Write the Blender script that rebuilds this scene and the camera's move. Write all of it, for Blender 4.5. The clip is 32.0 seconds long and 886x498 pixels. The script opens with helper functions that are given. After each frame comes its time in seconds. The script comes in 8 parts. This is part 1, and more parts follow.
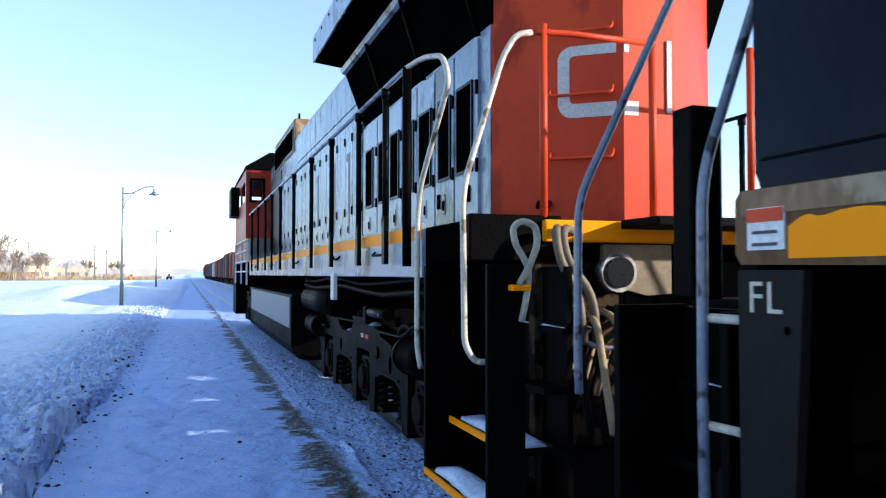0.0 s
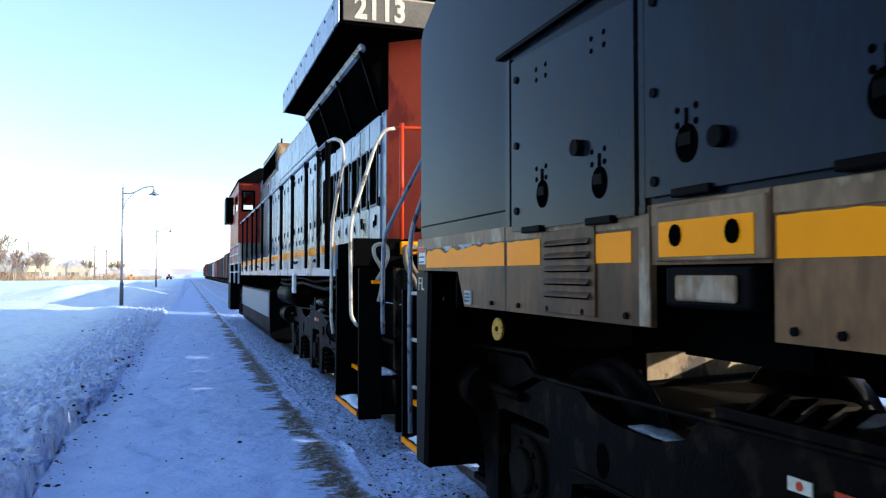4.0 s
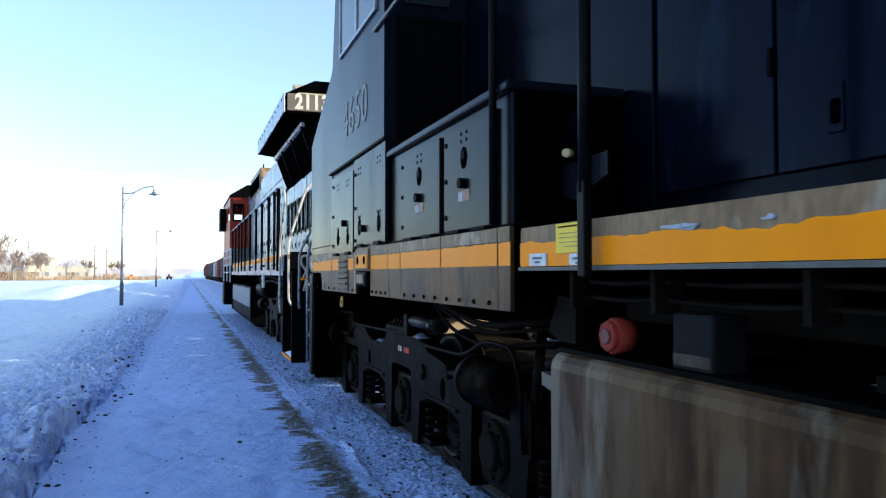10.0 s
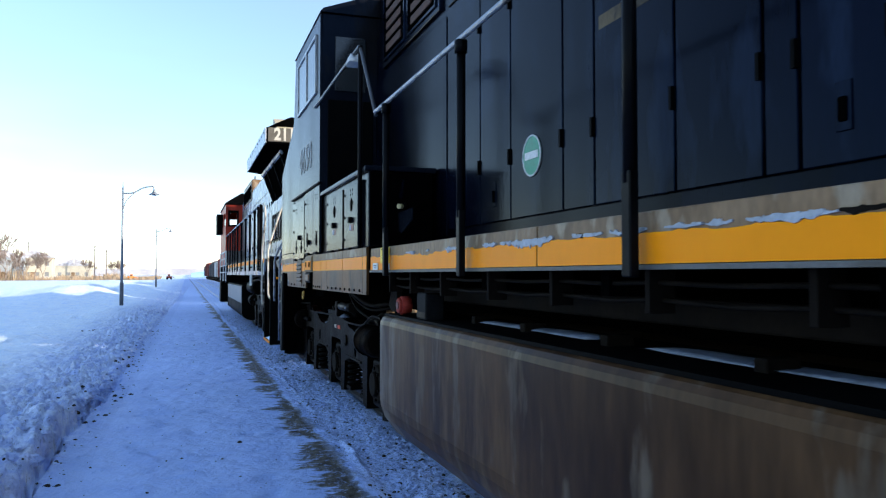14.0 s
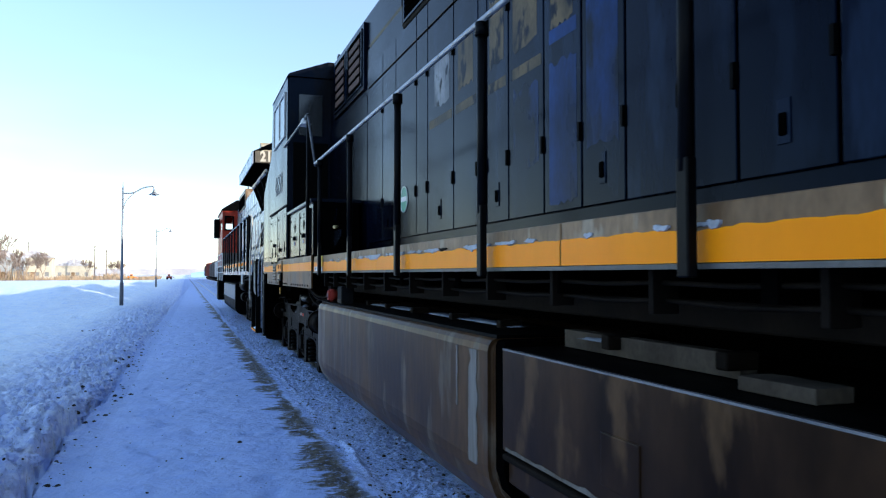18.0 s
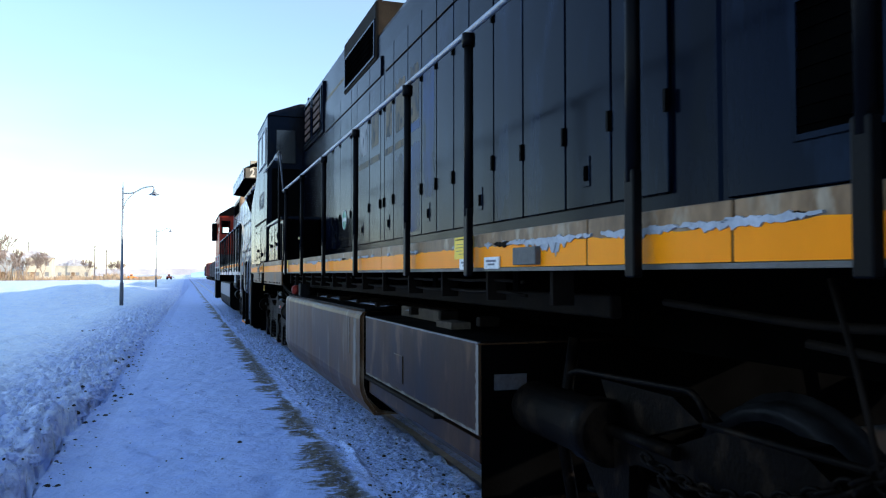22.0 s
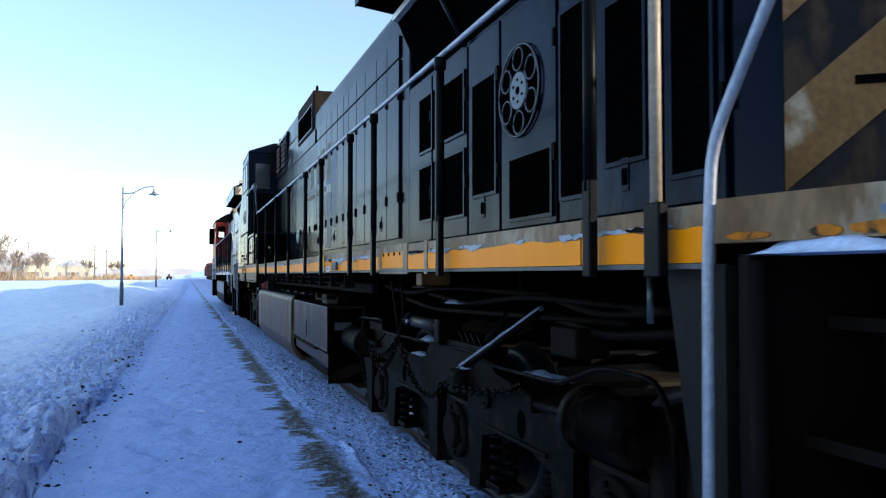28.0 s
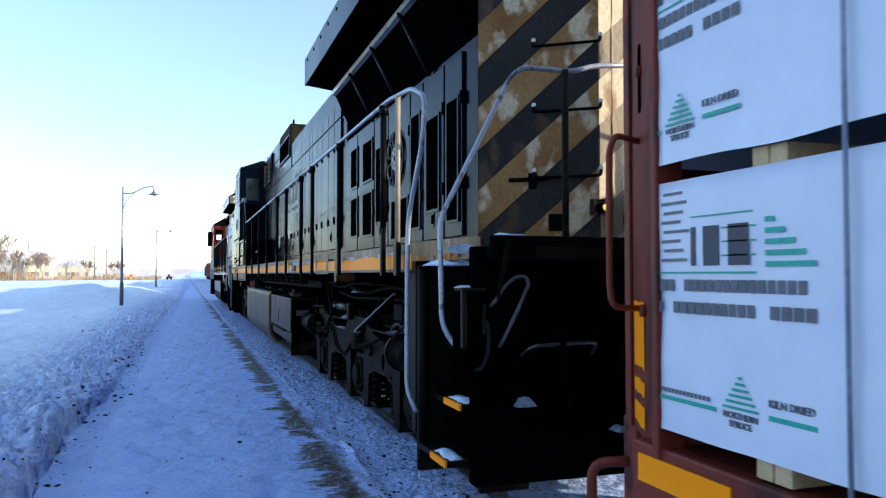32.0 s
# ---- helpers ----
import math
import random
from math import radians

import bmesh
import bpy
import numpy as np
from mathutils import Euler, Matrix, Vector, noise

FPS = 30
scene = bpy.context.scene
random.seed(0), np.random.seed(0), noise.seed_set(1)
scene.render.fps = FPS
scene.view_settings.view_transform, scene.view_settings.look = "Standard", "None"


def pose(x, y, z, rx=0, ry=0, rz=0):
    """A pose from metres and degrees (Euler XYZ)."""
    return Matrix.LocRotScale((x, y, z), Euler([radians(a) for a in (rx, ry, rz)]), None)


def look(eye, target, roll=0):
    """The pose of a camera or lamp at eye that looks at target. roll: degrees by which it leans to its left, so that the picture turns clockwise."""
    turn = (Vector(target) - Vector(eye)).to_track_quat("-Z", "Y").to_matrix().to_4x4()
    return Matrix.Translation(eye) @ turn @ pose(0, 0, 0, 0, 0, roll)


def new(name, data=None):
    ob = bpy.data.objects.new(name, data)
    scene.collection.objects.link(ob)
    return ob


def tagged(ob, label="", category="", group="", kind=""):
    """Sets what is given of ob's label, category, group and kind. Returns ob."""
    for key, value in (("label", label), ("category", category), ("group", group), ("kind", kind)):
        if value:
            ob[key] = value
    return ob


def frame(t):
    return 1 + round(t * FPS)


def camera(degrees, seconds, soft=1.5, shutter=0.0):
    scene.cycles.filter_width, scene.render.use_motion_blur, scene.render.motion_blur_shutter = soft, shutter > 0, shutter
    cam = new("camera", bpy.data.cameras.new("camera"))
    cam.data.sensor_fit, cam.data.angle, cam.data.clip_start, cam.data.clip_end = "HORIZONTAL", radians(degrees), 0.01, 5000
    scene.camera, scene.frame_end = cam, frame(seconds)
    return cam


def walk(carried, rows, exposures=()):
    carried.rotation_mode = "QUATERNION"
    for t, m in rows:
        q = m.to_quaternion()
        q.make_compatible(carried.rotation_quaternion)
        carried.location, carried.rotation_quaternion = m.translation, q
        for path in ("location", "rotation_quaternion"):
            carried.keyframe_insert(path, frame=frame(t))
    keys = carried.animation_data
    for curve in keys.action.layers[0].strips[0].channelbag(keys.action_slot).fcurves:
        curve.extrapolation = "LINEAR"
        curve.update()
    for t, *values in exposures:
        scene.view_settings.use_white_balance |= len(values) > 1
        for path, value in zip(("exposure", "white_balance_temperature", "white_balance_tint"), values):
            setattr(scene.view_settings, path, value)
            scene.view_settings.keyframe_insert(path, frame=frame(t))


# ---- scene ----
V = 0.7035                      # the train's pace, metres a second
cam = camera(60.6, 32.0, soft=1.2, shutter=0.4)
YAW, PITCH = radians(18.725), radians(1.909)
EYE = Vector((0, 0, 1.5))
AHEAD = Vector((math.sin(YAW) * math.cos(PITCH), math.cos(YAW) * math.cos(PITCH), math.sin(PITCH)))
walk(cam, [(0, look(EYE, EYE + AHEAD)), (32, look(EYE, EYE + AHEAD))], [(0, 0.94, 5920, 12), (32, 0.94, 5920, 12)])

# world, sun
SUN_AZ, SUN_EL = radians(55), radians(15.2)     # from behind and right of the camera
world = bpy.data.worlds.new("sky")
scene.world = world
world.use_nodes = True
wt = world.node_tree
sky = wt.nodes.new("ShaderNodeTexSky")
sky.sky_type, sky.sun_disc = "NISHITA", False
sky.sun_elevation, sky.sun_rotation = SUN_EL, math.pi - SUN_AZ
sky.air_density, sky.dust_density, sky.ozone_density = 0.9, 0.35, 1.3
veil = wt.nodes.new("ShaderNodeMixRGB")          # thin high haze with faint wisps
veil.inputs[2].default_value = (1.62, 2.05, 2.5, 1)
wtc, wmap, wisp, wr = (wt.nodes.new("ShaderNode" + q) for q in ("TexCoord", "Mapping", "TexNoise", "MapRange"))
wmap.inputs["Scale"].default_value = (1.2, 1.0, 5.0)
wisp.inputs["Scale"].default_value, wisp.inputs["Detail"].default_value = 2.2, 6
wr.inputs[1].default_value, wr.inputs[2].default_value, wr.inputs[3].default_value, wr.inputs[4].default_value = 0.35, 0.7, 0.14, 0.42
wt.links.new(wtc.outputs["Generated"], wmap.inputs[0])
wt.links.new(wmap.outputs[0], wisp.inputs[0])
wt.links.new(wisp.outputs[0], wr.inputs[0])
wt.links.new(wr.outputs[0], veil.inputs[0])
wt.links.new(sky.outputs[0], veil.inputs[1])
wt.links.new(veil.outputs[0], wt.nodes["Background"].inputs[0])
wt.nodes["Background"].inputs[1].default_value = 0.19
sun = new("sun", bpy.data.lights.new("sun", "SUN"))
sun.data.energy, sun.data.angle, sun.data.color = 4.0, radians(0.55), (1.0, 0.87, 0.68)
to_sun = Vector((math.sin(SUN_AZ) * math.cos(SUN_EL), -math.cos(SUN_AZ) * math.cos(SUN_EL), math.sin(SUN_EL)))
sun.matrix_world = look((20, -20, 12), Vector((20, -20, 12)) - to_sun)


# ---- materials ----
def links(nt):
    return nt.nodes.new, nt.links.new


def surf(name, a, b, rough=0.6, metal=0.0, scale=6.0, bump=0.15, fine=60.0, streak=0.0, third=None, amount=0.5, spec=0.5, rand=0.0, tint=None, grainy=0.5):
    """Two tones in large blotches with fine grain; streak stretches the blotches upright; third: another colour in
    patches, such as dirt.
    """
    m = bpy.data.materials.new(name)
    m.use_nodes = True
    nt = m.node_tree
    nd, ln = links(nt)
    bs = nt.nodes["Principled BSDF"]
    co = nd("ShaderNodeTexCoord")
    mp = nd("ShaderNodeMapping")
    ln(co.outputs["Object"], mp.inputs[0])
    mp.inputs["Scale"].default_value = (1, 1, 1 - streak)
    big, small = nd("ShaderNodeTexNoise"), nd("ShaderNodeTexNoise")
    big.inputs["Scale"].default_value, big.inputs["Detail"].default_value = scale, 5
    small.inputs["Scale"].default_value, small.inputs["Detail"].default_value = fine, 4
    ln(mp.outputs[0], big.inputs[0])
    ln(mp.outputs[0], small.inputs[0])
    ramp = nd("ShaderNodeValToRGB")
    ramp.color_ramp.elements[0].position, ramp.color_ramp.elements[1].position = 0.35, 0.65
    ramp.color_ramp.elements[0].color, ramp.color_ramp.elements[1].color = (*a, 1), (*b, 1)
    ln(big.outputs[0], ramp.inputs[0])
    out = ramp.outputs[0]
    if third:
        dirt = nd("ShaderNodeTexNoise")
        dirt.inputs["Scale"].default_value, dirt.inputs["Detail"].default_value = scale * 2.3, 8
        ln(mp.outputs[0], dirt.inputs[0])
        edge = nd("ShaderNodeMapRange")
        edge.inputs[1].default_value, edge.inputs[2].default_value = 0.62 - 0.25 * amount, 0.68 - 0.2 * amount
        ln(dirt.outputs[0], edge.inputs[0])
        mix = nd("ShaderNodeMixRGB")
        mix.inputs[2].default_value = (*third, 1)
        ln(edge.outputs[0], mix.inputs[0])
        ln(out, mix.inputs[1])
        out = mix.outputs[0]
    grain = nd("ShaderNodeMixRGB")
    grain.blend_type = "MULTIPLY"
    grain.inputs[0].default_value = grainy
    gr = nd("ShaderNodeMapRange")
    gr.inputs[1].default_value, gr.inputs[2].default_value, gr.inputs[3].default_value, gr.inputs[4].default_value = 0.3, 0.7, 0.6, 1.25
    ln(small.outputs[0], gr.inputs[0])
    ln(out, grain.inputs[1])
    ln(gr.outputs[0], grain.inputs[2])
    out = grain.outputs[0]
    if rand:
        info = nd("ShaderNodeObjectInfo")
        rr = nd("ShaderNodeMapRange")
        rr.inputs[3].default_value, rr.inputs[4].default_value = 1 - rand, 1 + rand
        ln(info.outputs["Random"], rr.inputs[0])
        rm = nd("ShaderNodeMixRGB")
        rm.blend_type = "MULTIPLY"
        rm.inputs[0].default_value = 1
        ln(out, rm.inputs[1])
        ln(rr.outputs[0], rm.inputs[2])
        out = rm.outputs[0]
    ln(out, bs.inputs["Base Color"])
    rg = nd("ShaderNodeMapRange")
    rg.inputs[3].default_value, rg.inputs[4].default_value = max(0.02, rough - 0.15), min(1, rough + 0.15)
    ln(big.outputs[0], rg.inputs[0])
    ln(rg.outputs[0], bs.inputs["Roughness"])
    bs.inputs["Metallic"].default_value = metal
    bs.inputs["Specular IOR Level"].default_value = spec
    if tint:
        bs.inputs["Specular Tint"].default_value = (*tint, 1)
    if bump:
        bp = nd("ShaderNodeBump")
        bp.inputs["Strength"].default_value, bp.inputs["Distance"].default_value = bump, 0.01
        ln(small.outputs[0], bp.inputs["Height"])
        ln(bp.outputs[0], bs.inputs["Normal"])
    return m


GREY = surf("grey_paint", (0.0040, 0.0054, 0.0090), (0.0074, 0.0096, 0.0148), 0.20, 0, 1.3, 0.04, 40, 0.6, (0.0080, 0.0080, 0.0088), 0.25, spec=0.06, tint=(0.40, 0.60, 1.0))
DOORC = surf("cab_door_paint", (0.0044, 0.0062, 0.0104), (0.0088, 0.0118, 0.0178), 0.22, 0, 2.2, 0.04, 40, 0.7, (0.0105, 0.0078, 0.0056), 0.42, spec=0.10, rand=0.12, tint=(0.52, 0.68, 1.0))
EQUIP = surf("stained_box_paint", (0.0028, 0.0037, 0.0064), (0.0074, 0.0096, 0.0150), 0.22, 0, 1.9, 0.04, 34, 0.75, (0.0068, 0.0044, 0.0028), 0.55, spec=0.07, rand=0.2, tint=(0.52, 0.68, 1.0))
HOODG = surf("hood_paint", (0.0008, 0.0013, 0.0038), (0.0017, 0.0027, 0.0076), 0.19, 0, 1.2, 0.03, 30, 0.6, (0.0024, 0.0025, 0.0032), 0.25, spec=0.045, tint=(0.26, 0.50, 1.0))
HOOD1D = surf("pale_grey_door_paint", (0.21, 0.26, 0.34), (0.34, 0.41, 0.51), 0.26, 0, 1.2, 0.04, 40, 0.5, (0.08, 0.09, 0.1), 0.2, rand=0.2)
# third tone: lighter blue streaks that paint a sheen on the doors
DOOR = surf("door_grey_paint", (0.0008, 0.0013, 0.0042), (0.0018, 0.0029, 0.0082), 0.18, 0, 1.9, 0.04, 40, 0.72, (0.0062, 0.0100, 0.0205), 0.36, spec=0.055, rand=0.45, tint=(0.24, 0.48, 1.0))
HOOD1 = surf("pale_grey_paint", (0.19, 0.235, 0.31), (0.27, 0.33, 0.42), 0.28, 0, 1.2, 0.04, 40, 0.5, (0.07, 0.075, 0.085), 0.2)
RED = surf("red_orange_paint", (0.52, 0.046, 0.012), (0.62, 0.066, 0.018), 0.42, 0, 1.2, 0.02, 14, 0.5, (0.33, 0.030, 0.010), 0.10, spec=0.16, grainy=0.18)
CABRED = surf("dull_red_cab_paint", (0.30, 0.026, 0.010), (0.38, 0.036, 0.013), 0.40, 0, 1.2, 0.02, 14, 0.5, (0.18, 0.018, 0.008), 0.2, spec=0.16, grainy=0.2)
YELLOW = surf("yellow_stripe_paint", (0.99, 0.285, 0.0), (1.0, 0.315, 0.0), 0.40, 0, 1.0, 0.02, 9, 0.4, spec=0.10, grainy=0.10, tint=(1.0, 0.8, 0.4))
DIRT = surf("brown_grime", (0.130, 0.072, 0.034), (0.270, 0.168, 0.090), 0.44, 0, 3.6, 0.12, 30, 0.55, (0.32, 0.245, 0.165), 0.26, spec=0.20, tint=(1.0, 0.84, 0.66), grainy=0.7)
TANKM = surf("rusty_tank_steel", (0.026, 0.0125, 0.0052), (0.088, 0.047, 0.021), 0.40, 0, 2.4, 0.06, 18, 0.72, (0.105, 0.078, 0.052), 0.26, grainy=0.75, spec=0.10, tint=(1.0, 0.80, 0.6))


def worn_coat(m, colour, gone, whole):
    """Old paint left on a length of a thing, breaking up in upright streaks from whole to gone (metres along it)."""
    nt = m.node_tree
    nd, ln = links(nt)
    bs = nt.nodes["Principled BSDF"]
    was = bs.inputs["Base Color"].links[0].from_socket
    co, mp, sep, nz = (nd("ShaderNode" + q) for q in ("TexCoord", "Mapping", "SeparateXYZ", "TexNoise"))
    mp.inputs["Scale"].default_value = (1, 1, 0.22)
    ln(co.outputs["Object"], mp.inputs[0])
    ln(co.outputs["Object"], sep.inputs[0])
    nz.inputs["Scale"].default_value, nz.inputs["Detail"].default_value, nz.inputs["Roughness"].default_value = 5.0, 8, 0.65
    ln(mp.outputs[0], nz.inputs[0])
    along, cut = nd("ShaderNodeMapRange"), nd("ShaderNodeMapRange")
    along.inputs[1].default_value, along.inputs[2].default_value, along.inputs[3].default_value, along.inputs[4].default_value = gone, whole, -0.20, 0.06
    ln(sep.outputs[1], along.inputs[0])
    add = nd("ShaderNodeMath")
    ln(nz.outputs[0], add.inputs[0])
    ln(along.outputs[0], add.inputs[1])
    cut.inputs[1].default_value, cut.inputs[2].default_value, cut.inputs[4].default_value = 0.50, 0.62, 0.8
    ln(add.outputs[0], cut.inputs[0])
    mix = nd("ShaderNodeMixRGB")
    mix.inputs[2].default_value = (*colour, 1)
    ln(cut.outputs[0], mix.inputs[0])
    ln(was, mix.inputs[1])
    ln(mix.outputs[0], bs.inputs["Base Color"])


worn_coat(TANKM, (0.110, 0.066, 0.031), -8.2, -5.2)       # tan dust
worn_coat(TANKM, (0.180, 0.150, 0.110), -5.5, -4.3)        # first paint
TANKR = surf("dark_rusty_steel", (0.0095, 0.0046, 0.0026), (0.044, 0.0225, 0.0112), 0.38, 0, 1.8, 0.06, 16, 0.55, (0.078, 0.044, 0.021), 0.28, spec=0.075, tint=(1.0, 0.82, 0.62), grainy=0.7)
TANK1 = surf("pale_tank_paint", (0.15, 0.17, 0.21), (0.20, 0.22, 0.26), 0.5, 0, 1.7, 0.1, 50, 0.7)
BLACK = surf("black_greasy_steel", (0.0012, 0.0012, 0.0013), (0.0024, 0.0024, 0.0024), 0.5, 0, 3.0, 0.2, 60, 0.3, spec=0.02)
DARK = surf("dark_truck_steel", (0.0012, 0.0009, 0.0008), (0.0037, 0.0027, 0.0022), 0.5, 0, 4.0, 0.3, 70, 0.3, (0.0115, 0.0076, 0.0048), 0.28, spec=0.03, tint=(1.0, 0.86, 0.74))
BRACK = surf("dim_brown_steel", (0.0045, 0.0034, 0.0026), (0.0115, 0.0086, 0.0064), 0.7, 0, 5.0, 0.2, 60, 0.3, spec=0.03)
# near-black for recesses and undersides; their deep shade is put into the colour
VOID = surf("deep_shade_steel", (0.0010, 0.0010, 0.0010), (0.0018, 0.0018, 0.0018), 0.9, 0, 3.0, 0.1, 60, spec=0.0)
# snow in the train's shade; the dimness is put into its grey
DIMSNOW = surf("old_grey_snow", (0.10, 0.12, 0.16), (0.22, 0.26, 0.34), 0.7, 0, 5.0, 0.5, 40)
RAILM = surf("cream_handrail_paint", (0.44, 0.40, 0.32), (0.60, 0.56, 0.47), 0.4, 0, 5.0, 0.08, 60, 0.2, (0.16, 0.12, 0.08), 0.22)
RAILG = surf("grey_handrail_paint", (0.26, 0.29, 0.35), (0.36, 0.39, 0.45), 0.35, 0.3, 5.0, 0.05, 60, 0.2, (0.10, 0.10, 0.11), 0.12)
RAILD = surf("dark_handrail_steel", (0.045, 0.050, 0.060), (0.085, 0.092, 0.105), 0.4, 0.2, 5.0, 0.05, 60, 0.2, (0.02, 0.02, 0.022), 0.2)
RAILB = surf("chipped_blue_grey_rail_paint", (0.125, 0.145, 0.19), (0.19, 0.215, 0.27), 0.35, 0.2, 7.0, 0.08, 60, 0.2, (0.022, 0.022, 0.026), 0.25)
POST = surf("black_handrail_steel", (0.0016, 0.0016, 0.002), (0.0034, 0.0034, 0.004), 0.4, 0, 5.0, 0.08, 60, spec=0.06)
STEEL = surf("worn_steel", (0.25, 0.25, 0.26), (0.42, 0.42, 0.43), 0.35, 0.8, 8.0, 0.1, 60)
WHITE = surf("white_paint", (0.62, 0.62, 0.6), (0.72, 0.72, 0.7), 0.5, 0, 3.0, 0.05, 60)
CREAM = surf("cream_lettering_paint", (0.52, 0.47, 0.36), (0.62, 0.57, 0.45), 0.55, 0, 9.0, 0.05, 60)
BROWNRED = surf("freight_car_brown_red", (0.125, 0.020, 0.011), (0.185, 0.030, 0.016), 0.5, 0, 3.0, 0.1, 50, 0.5, (0.06, 0.014, 0.010), 0.3, spec=0.2)
CORNER = surf("brown_grey_corner_paint", (0.0085, 0.0075, 0.007), (0.0135, 0.012, 0.011), 0.5, 0, 2.0, 0.05, 40, 0.6, spec=0.06)
SKIRT = surf("dark_brown_skirt_grime", (0.050, 0.023, 0.0085), (0.178, 0.091, 0.040), 0.42, 0, 2.2, 0.10, 30, 0.62, (0.036, 0.018, 0.008), 0.30, grainy=0.7, spec=0.14, tint=(1.0, 0.80, 0.58))
WRAP = surf("white_lumber_wrap", (0.53, 0.58, 0.70), (0.60, 0.65, 0.76), 0.34, 0, 0.7, 0.02, 6, grainy=0.15)
GREEN = surf("green_print", (0.01, 0.28, 0.22), (0.015, 0.34, 0.27), 0.5, 0, 6.0, 0.02)
INK = surf("dark_print", (0.03, 0.03, 0.05), (0.05, 0.05, 0.07), 0.6, 0, 6.0, 0.02)
WORDINK = surf("worn_dark_print", (0.07, 0.075, 0.09), (0.12, 0.125, 0.15), 0.6, 0, 6.0, 0.02)
GREYINK = surf("grey_print", (0.10, 0.105, 0.13), (0.15, 0.155, 0.18), 0.6, 0, 6.0, 0.02)
WOOD = surf("lumber_wood", (0.45, 0.30, 0.15), (0.58, 0.42, 0.24), 0.7, 0, 8.0, 0.2)
GLASS = surf("dark_window_glass", (0.01, 0.012, 0.015), (0.015, 0.018, 0.02), 0.08, 0, 2.0, 0.0)
CLEAR = bpy.data.materials.new("clear_glass")
CLEAR.use_nodes = True
CLEAR.node_tree.nodes["Principled BSDF"].inputs["Transmission Weight"].default_value = 1.0
CLEAR.node_tree.nodes["Principled BSDF"].inputs["Roughness"].default_value = 0.02
CLEAR.node_tree.nodes["Principled BSDF"].inputs["IOR"].default_value = 1.1
SNOWM = surf("clean_snow", (0.52, 0.63, 0.86), (0.62, 0.72, 0.92), 0.7, 0, 5.0, 0.5, 40)


# ---- mesh helpers ----
def box(bm, x0, x1, y0, y1, z0, z1, bevel=0.0):
    vs = [bm.verts.new((x, y, z)) for x in (x0, x1) for y in (y0, y1) for z in (z0, z1)]
    fs = [bm.faces.new([vs[i] for i in q]) for q in ((0, 1, 3, 2), (4, 6, 7, 5), (0, 4, 5, 1), (2, 3, 7, 6), (0, 2, 6, 4), (1, 5, 7, 3))]
    if bevel:
        es = list({e for f in fs for e in f.edges})
        bmesh.ops.bevel(bm, geom=es, offset=bevel, segments=2, affect="EDGES", profile=0.5)
    return bm


def rod(bm, p, q, r, n=8, r2=None):
    """A round bar from p to q."""
    p, q = Vector(p), Vector(q)
    d = (q - p).normalized()
    a = d.orthogonal().normalized()
    b = d.cross(a)
    r2 = r if r2 is None else r2
    rings = []
    for c, rr in ((p, r), (q, r2)):
        rings.append([bm.verts.new(c + a * (rr * math.cos(2 * math.pi * i / n)) + b * (rr * math.sin(2 * math.pi * i / n))) for i in range(n)])
    for i in range(n):
        bm.faces.new((rings[0][i], rings[0][(i + 1) % n], rings[1][(i + 1) % n], rings[1][i])).smooth = True
    bm.faces.new(rings[0][::-1])
    bm.faces.new(rings[1])
    return bm


def pipe(bm, pts, r, n=8):
    """A bent round bar through pts."""
    pts = [Vector(p) for p in pts]
    rings = []
    a = None
    for i, p in enumerate(pts):
        d = (pts[min(i + 1, len(pts) - 1)] - pts[max(i - 1, 0)]).normalized()
        a = d.orthogonal().normalized() if a is None else (a - d * a.dot(d)).normalized()
        b = d.cross(a)
        rings.append([bm.verts.new(p + a * (r * math.cos(2 * math.pi * k / n)) + b * (r * math.sin(2 * math.pi * k / n))) for k in range(n)])
    for u, w in zip(rings, rings[1:]):
        for k in range(n):
            bm.faces.new((u[k], u[(k + 1) % n], w[(k + 1) % n], w[k])).smooth = True
    bm.faces.new(rings[0][::-1])
    bm.faces.new(rings[-1])
    return bm


def turned(x, z, rows, n=20):
    """A turned piece lying along the train, from rows of (length, radius)."""
    bm = bmesh.new()
    rings = [[bm.verts.new((x + r * math.cos(2 * math.pi * i / n), y, z + r * math.sin(2 * math.pi * i / n))) for i in range(n)] for y, r in rows]
    for u, w in zip(rings, rings[1:]):
        for i in range(n):
            bm.faces.new((u[i], u[(i + 1) % n], w[(i + 1) % n], w[i])).smooth = abs(u[0].co.y - w[0].co.y) > 0.03
    bm.faces.new(rings[0][::-1])
    bm.faces.new(rings[-1])
    return bm


def arc(pts, radius, steps=4):
    """Rounds the corners of a polyline."""
    pts = [Vector(p) for p in pts]
    out = [pts[0]]
    for a, b, c in zip(pts, pts[1:], pts[2:]):
        u, w = (a - b), (c - b)
        k = min(radius, u.length * 0.45, w.length * 0.45)
        p, q = b + u.normalized() * k, b + w.normalized() * k
        for i in range(steps + 1):
            t = i / steps
            out.append(p * (1 - t) ** 2 + b * (2 * t * (1 - t)) + q * t ** 2)
    out.append(pts[-1])
    return out


def prism(bm, profile, y0, y1, axis="y"):
    """A profile of (x, z) drawn along y, or of (y, z) drawn along x."""
    put = (lambda p, s: (p[0], s, p[1])) if axis == "y" else (lambda p, s: (s, p[0], p[1])) if axis == "x" else (lambda p, s: (p[0], p[1], s))
    a = [bm.verts.new(put(p, y0)) for p in profile]
    b = [bm.verts.new(put(p, y1)) for p in profile]
    n = len(profile)
    for i in range(n):
        bm.faces.new((a[i], a[(i + 1) % n], b[(i + 1) % n], b[i]))
    bm.faces.new(a[::-1])
    bm.faces.new(b)
    bmesh.ops.recalc_face_normals(bm, faces=bm.faces)
    return bm


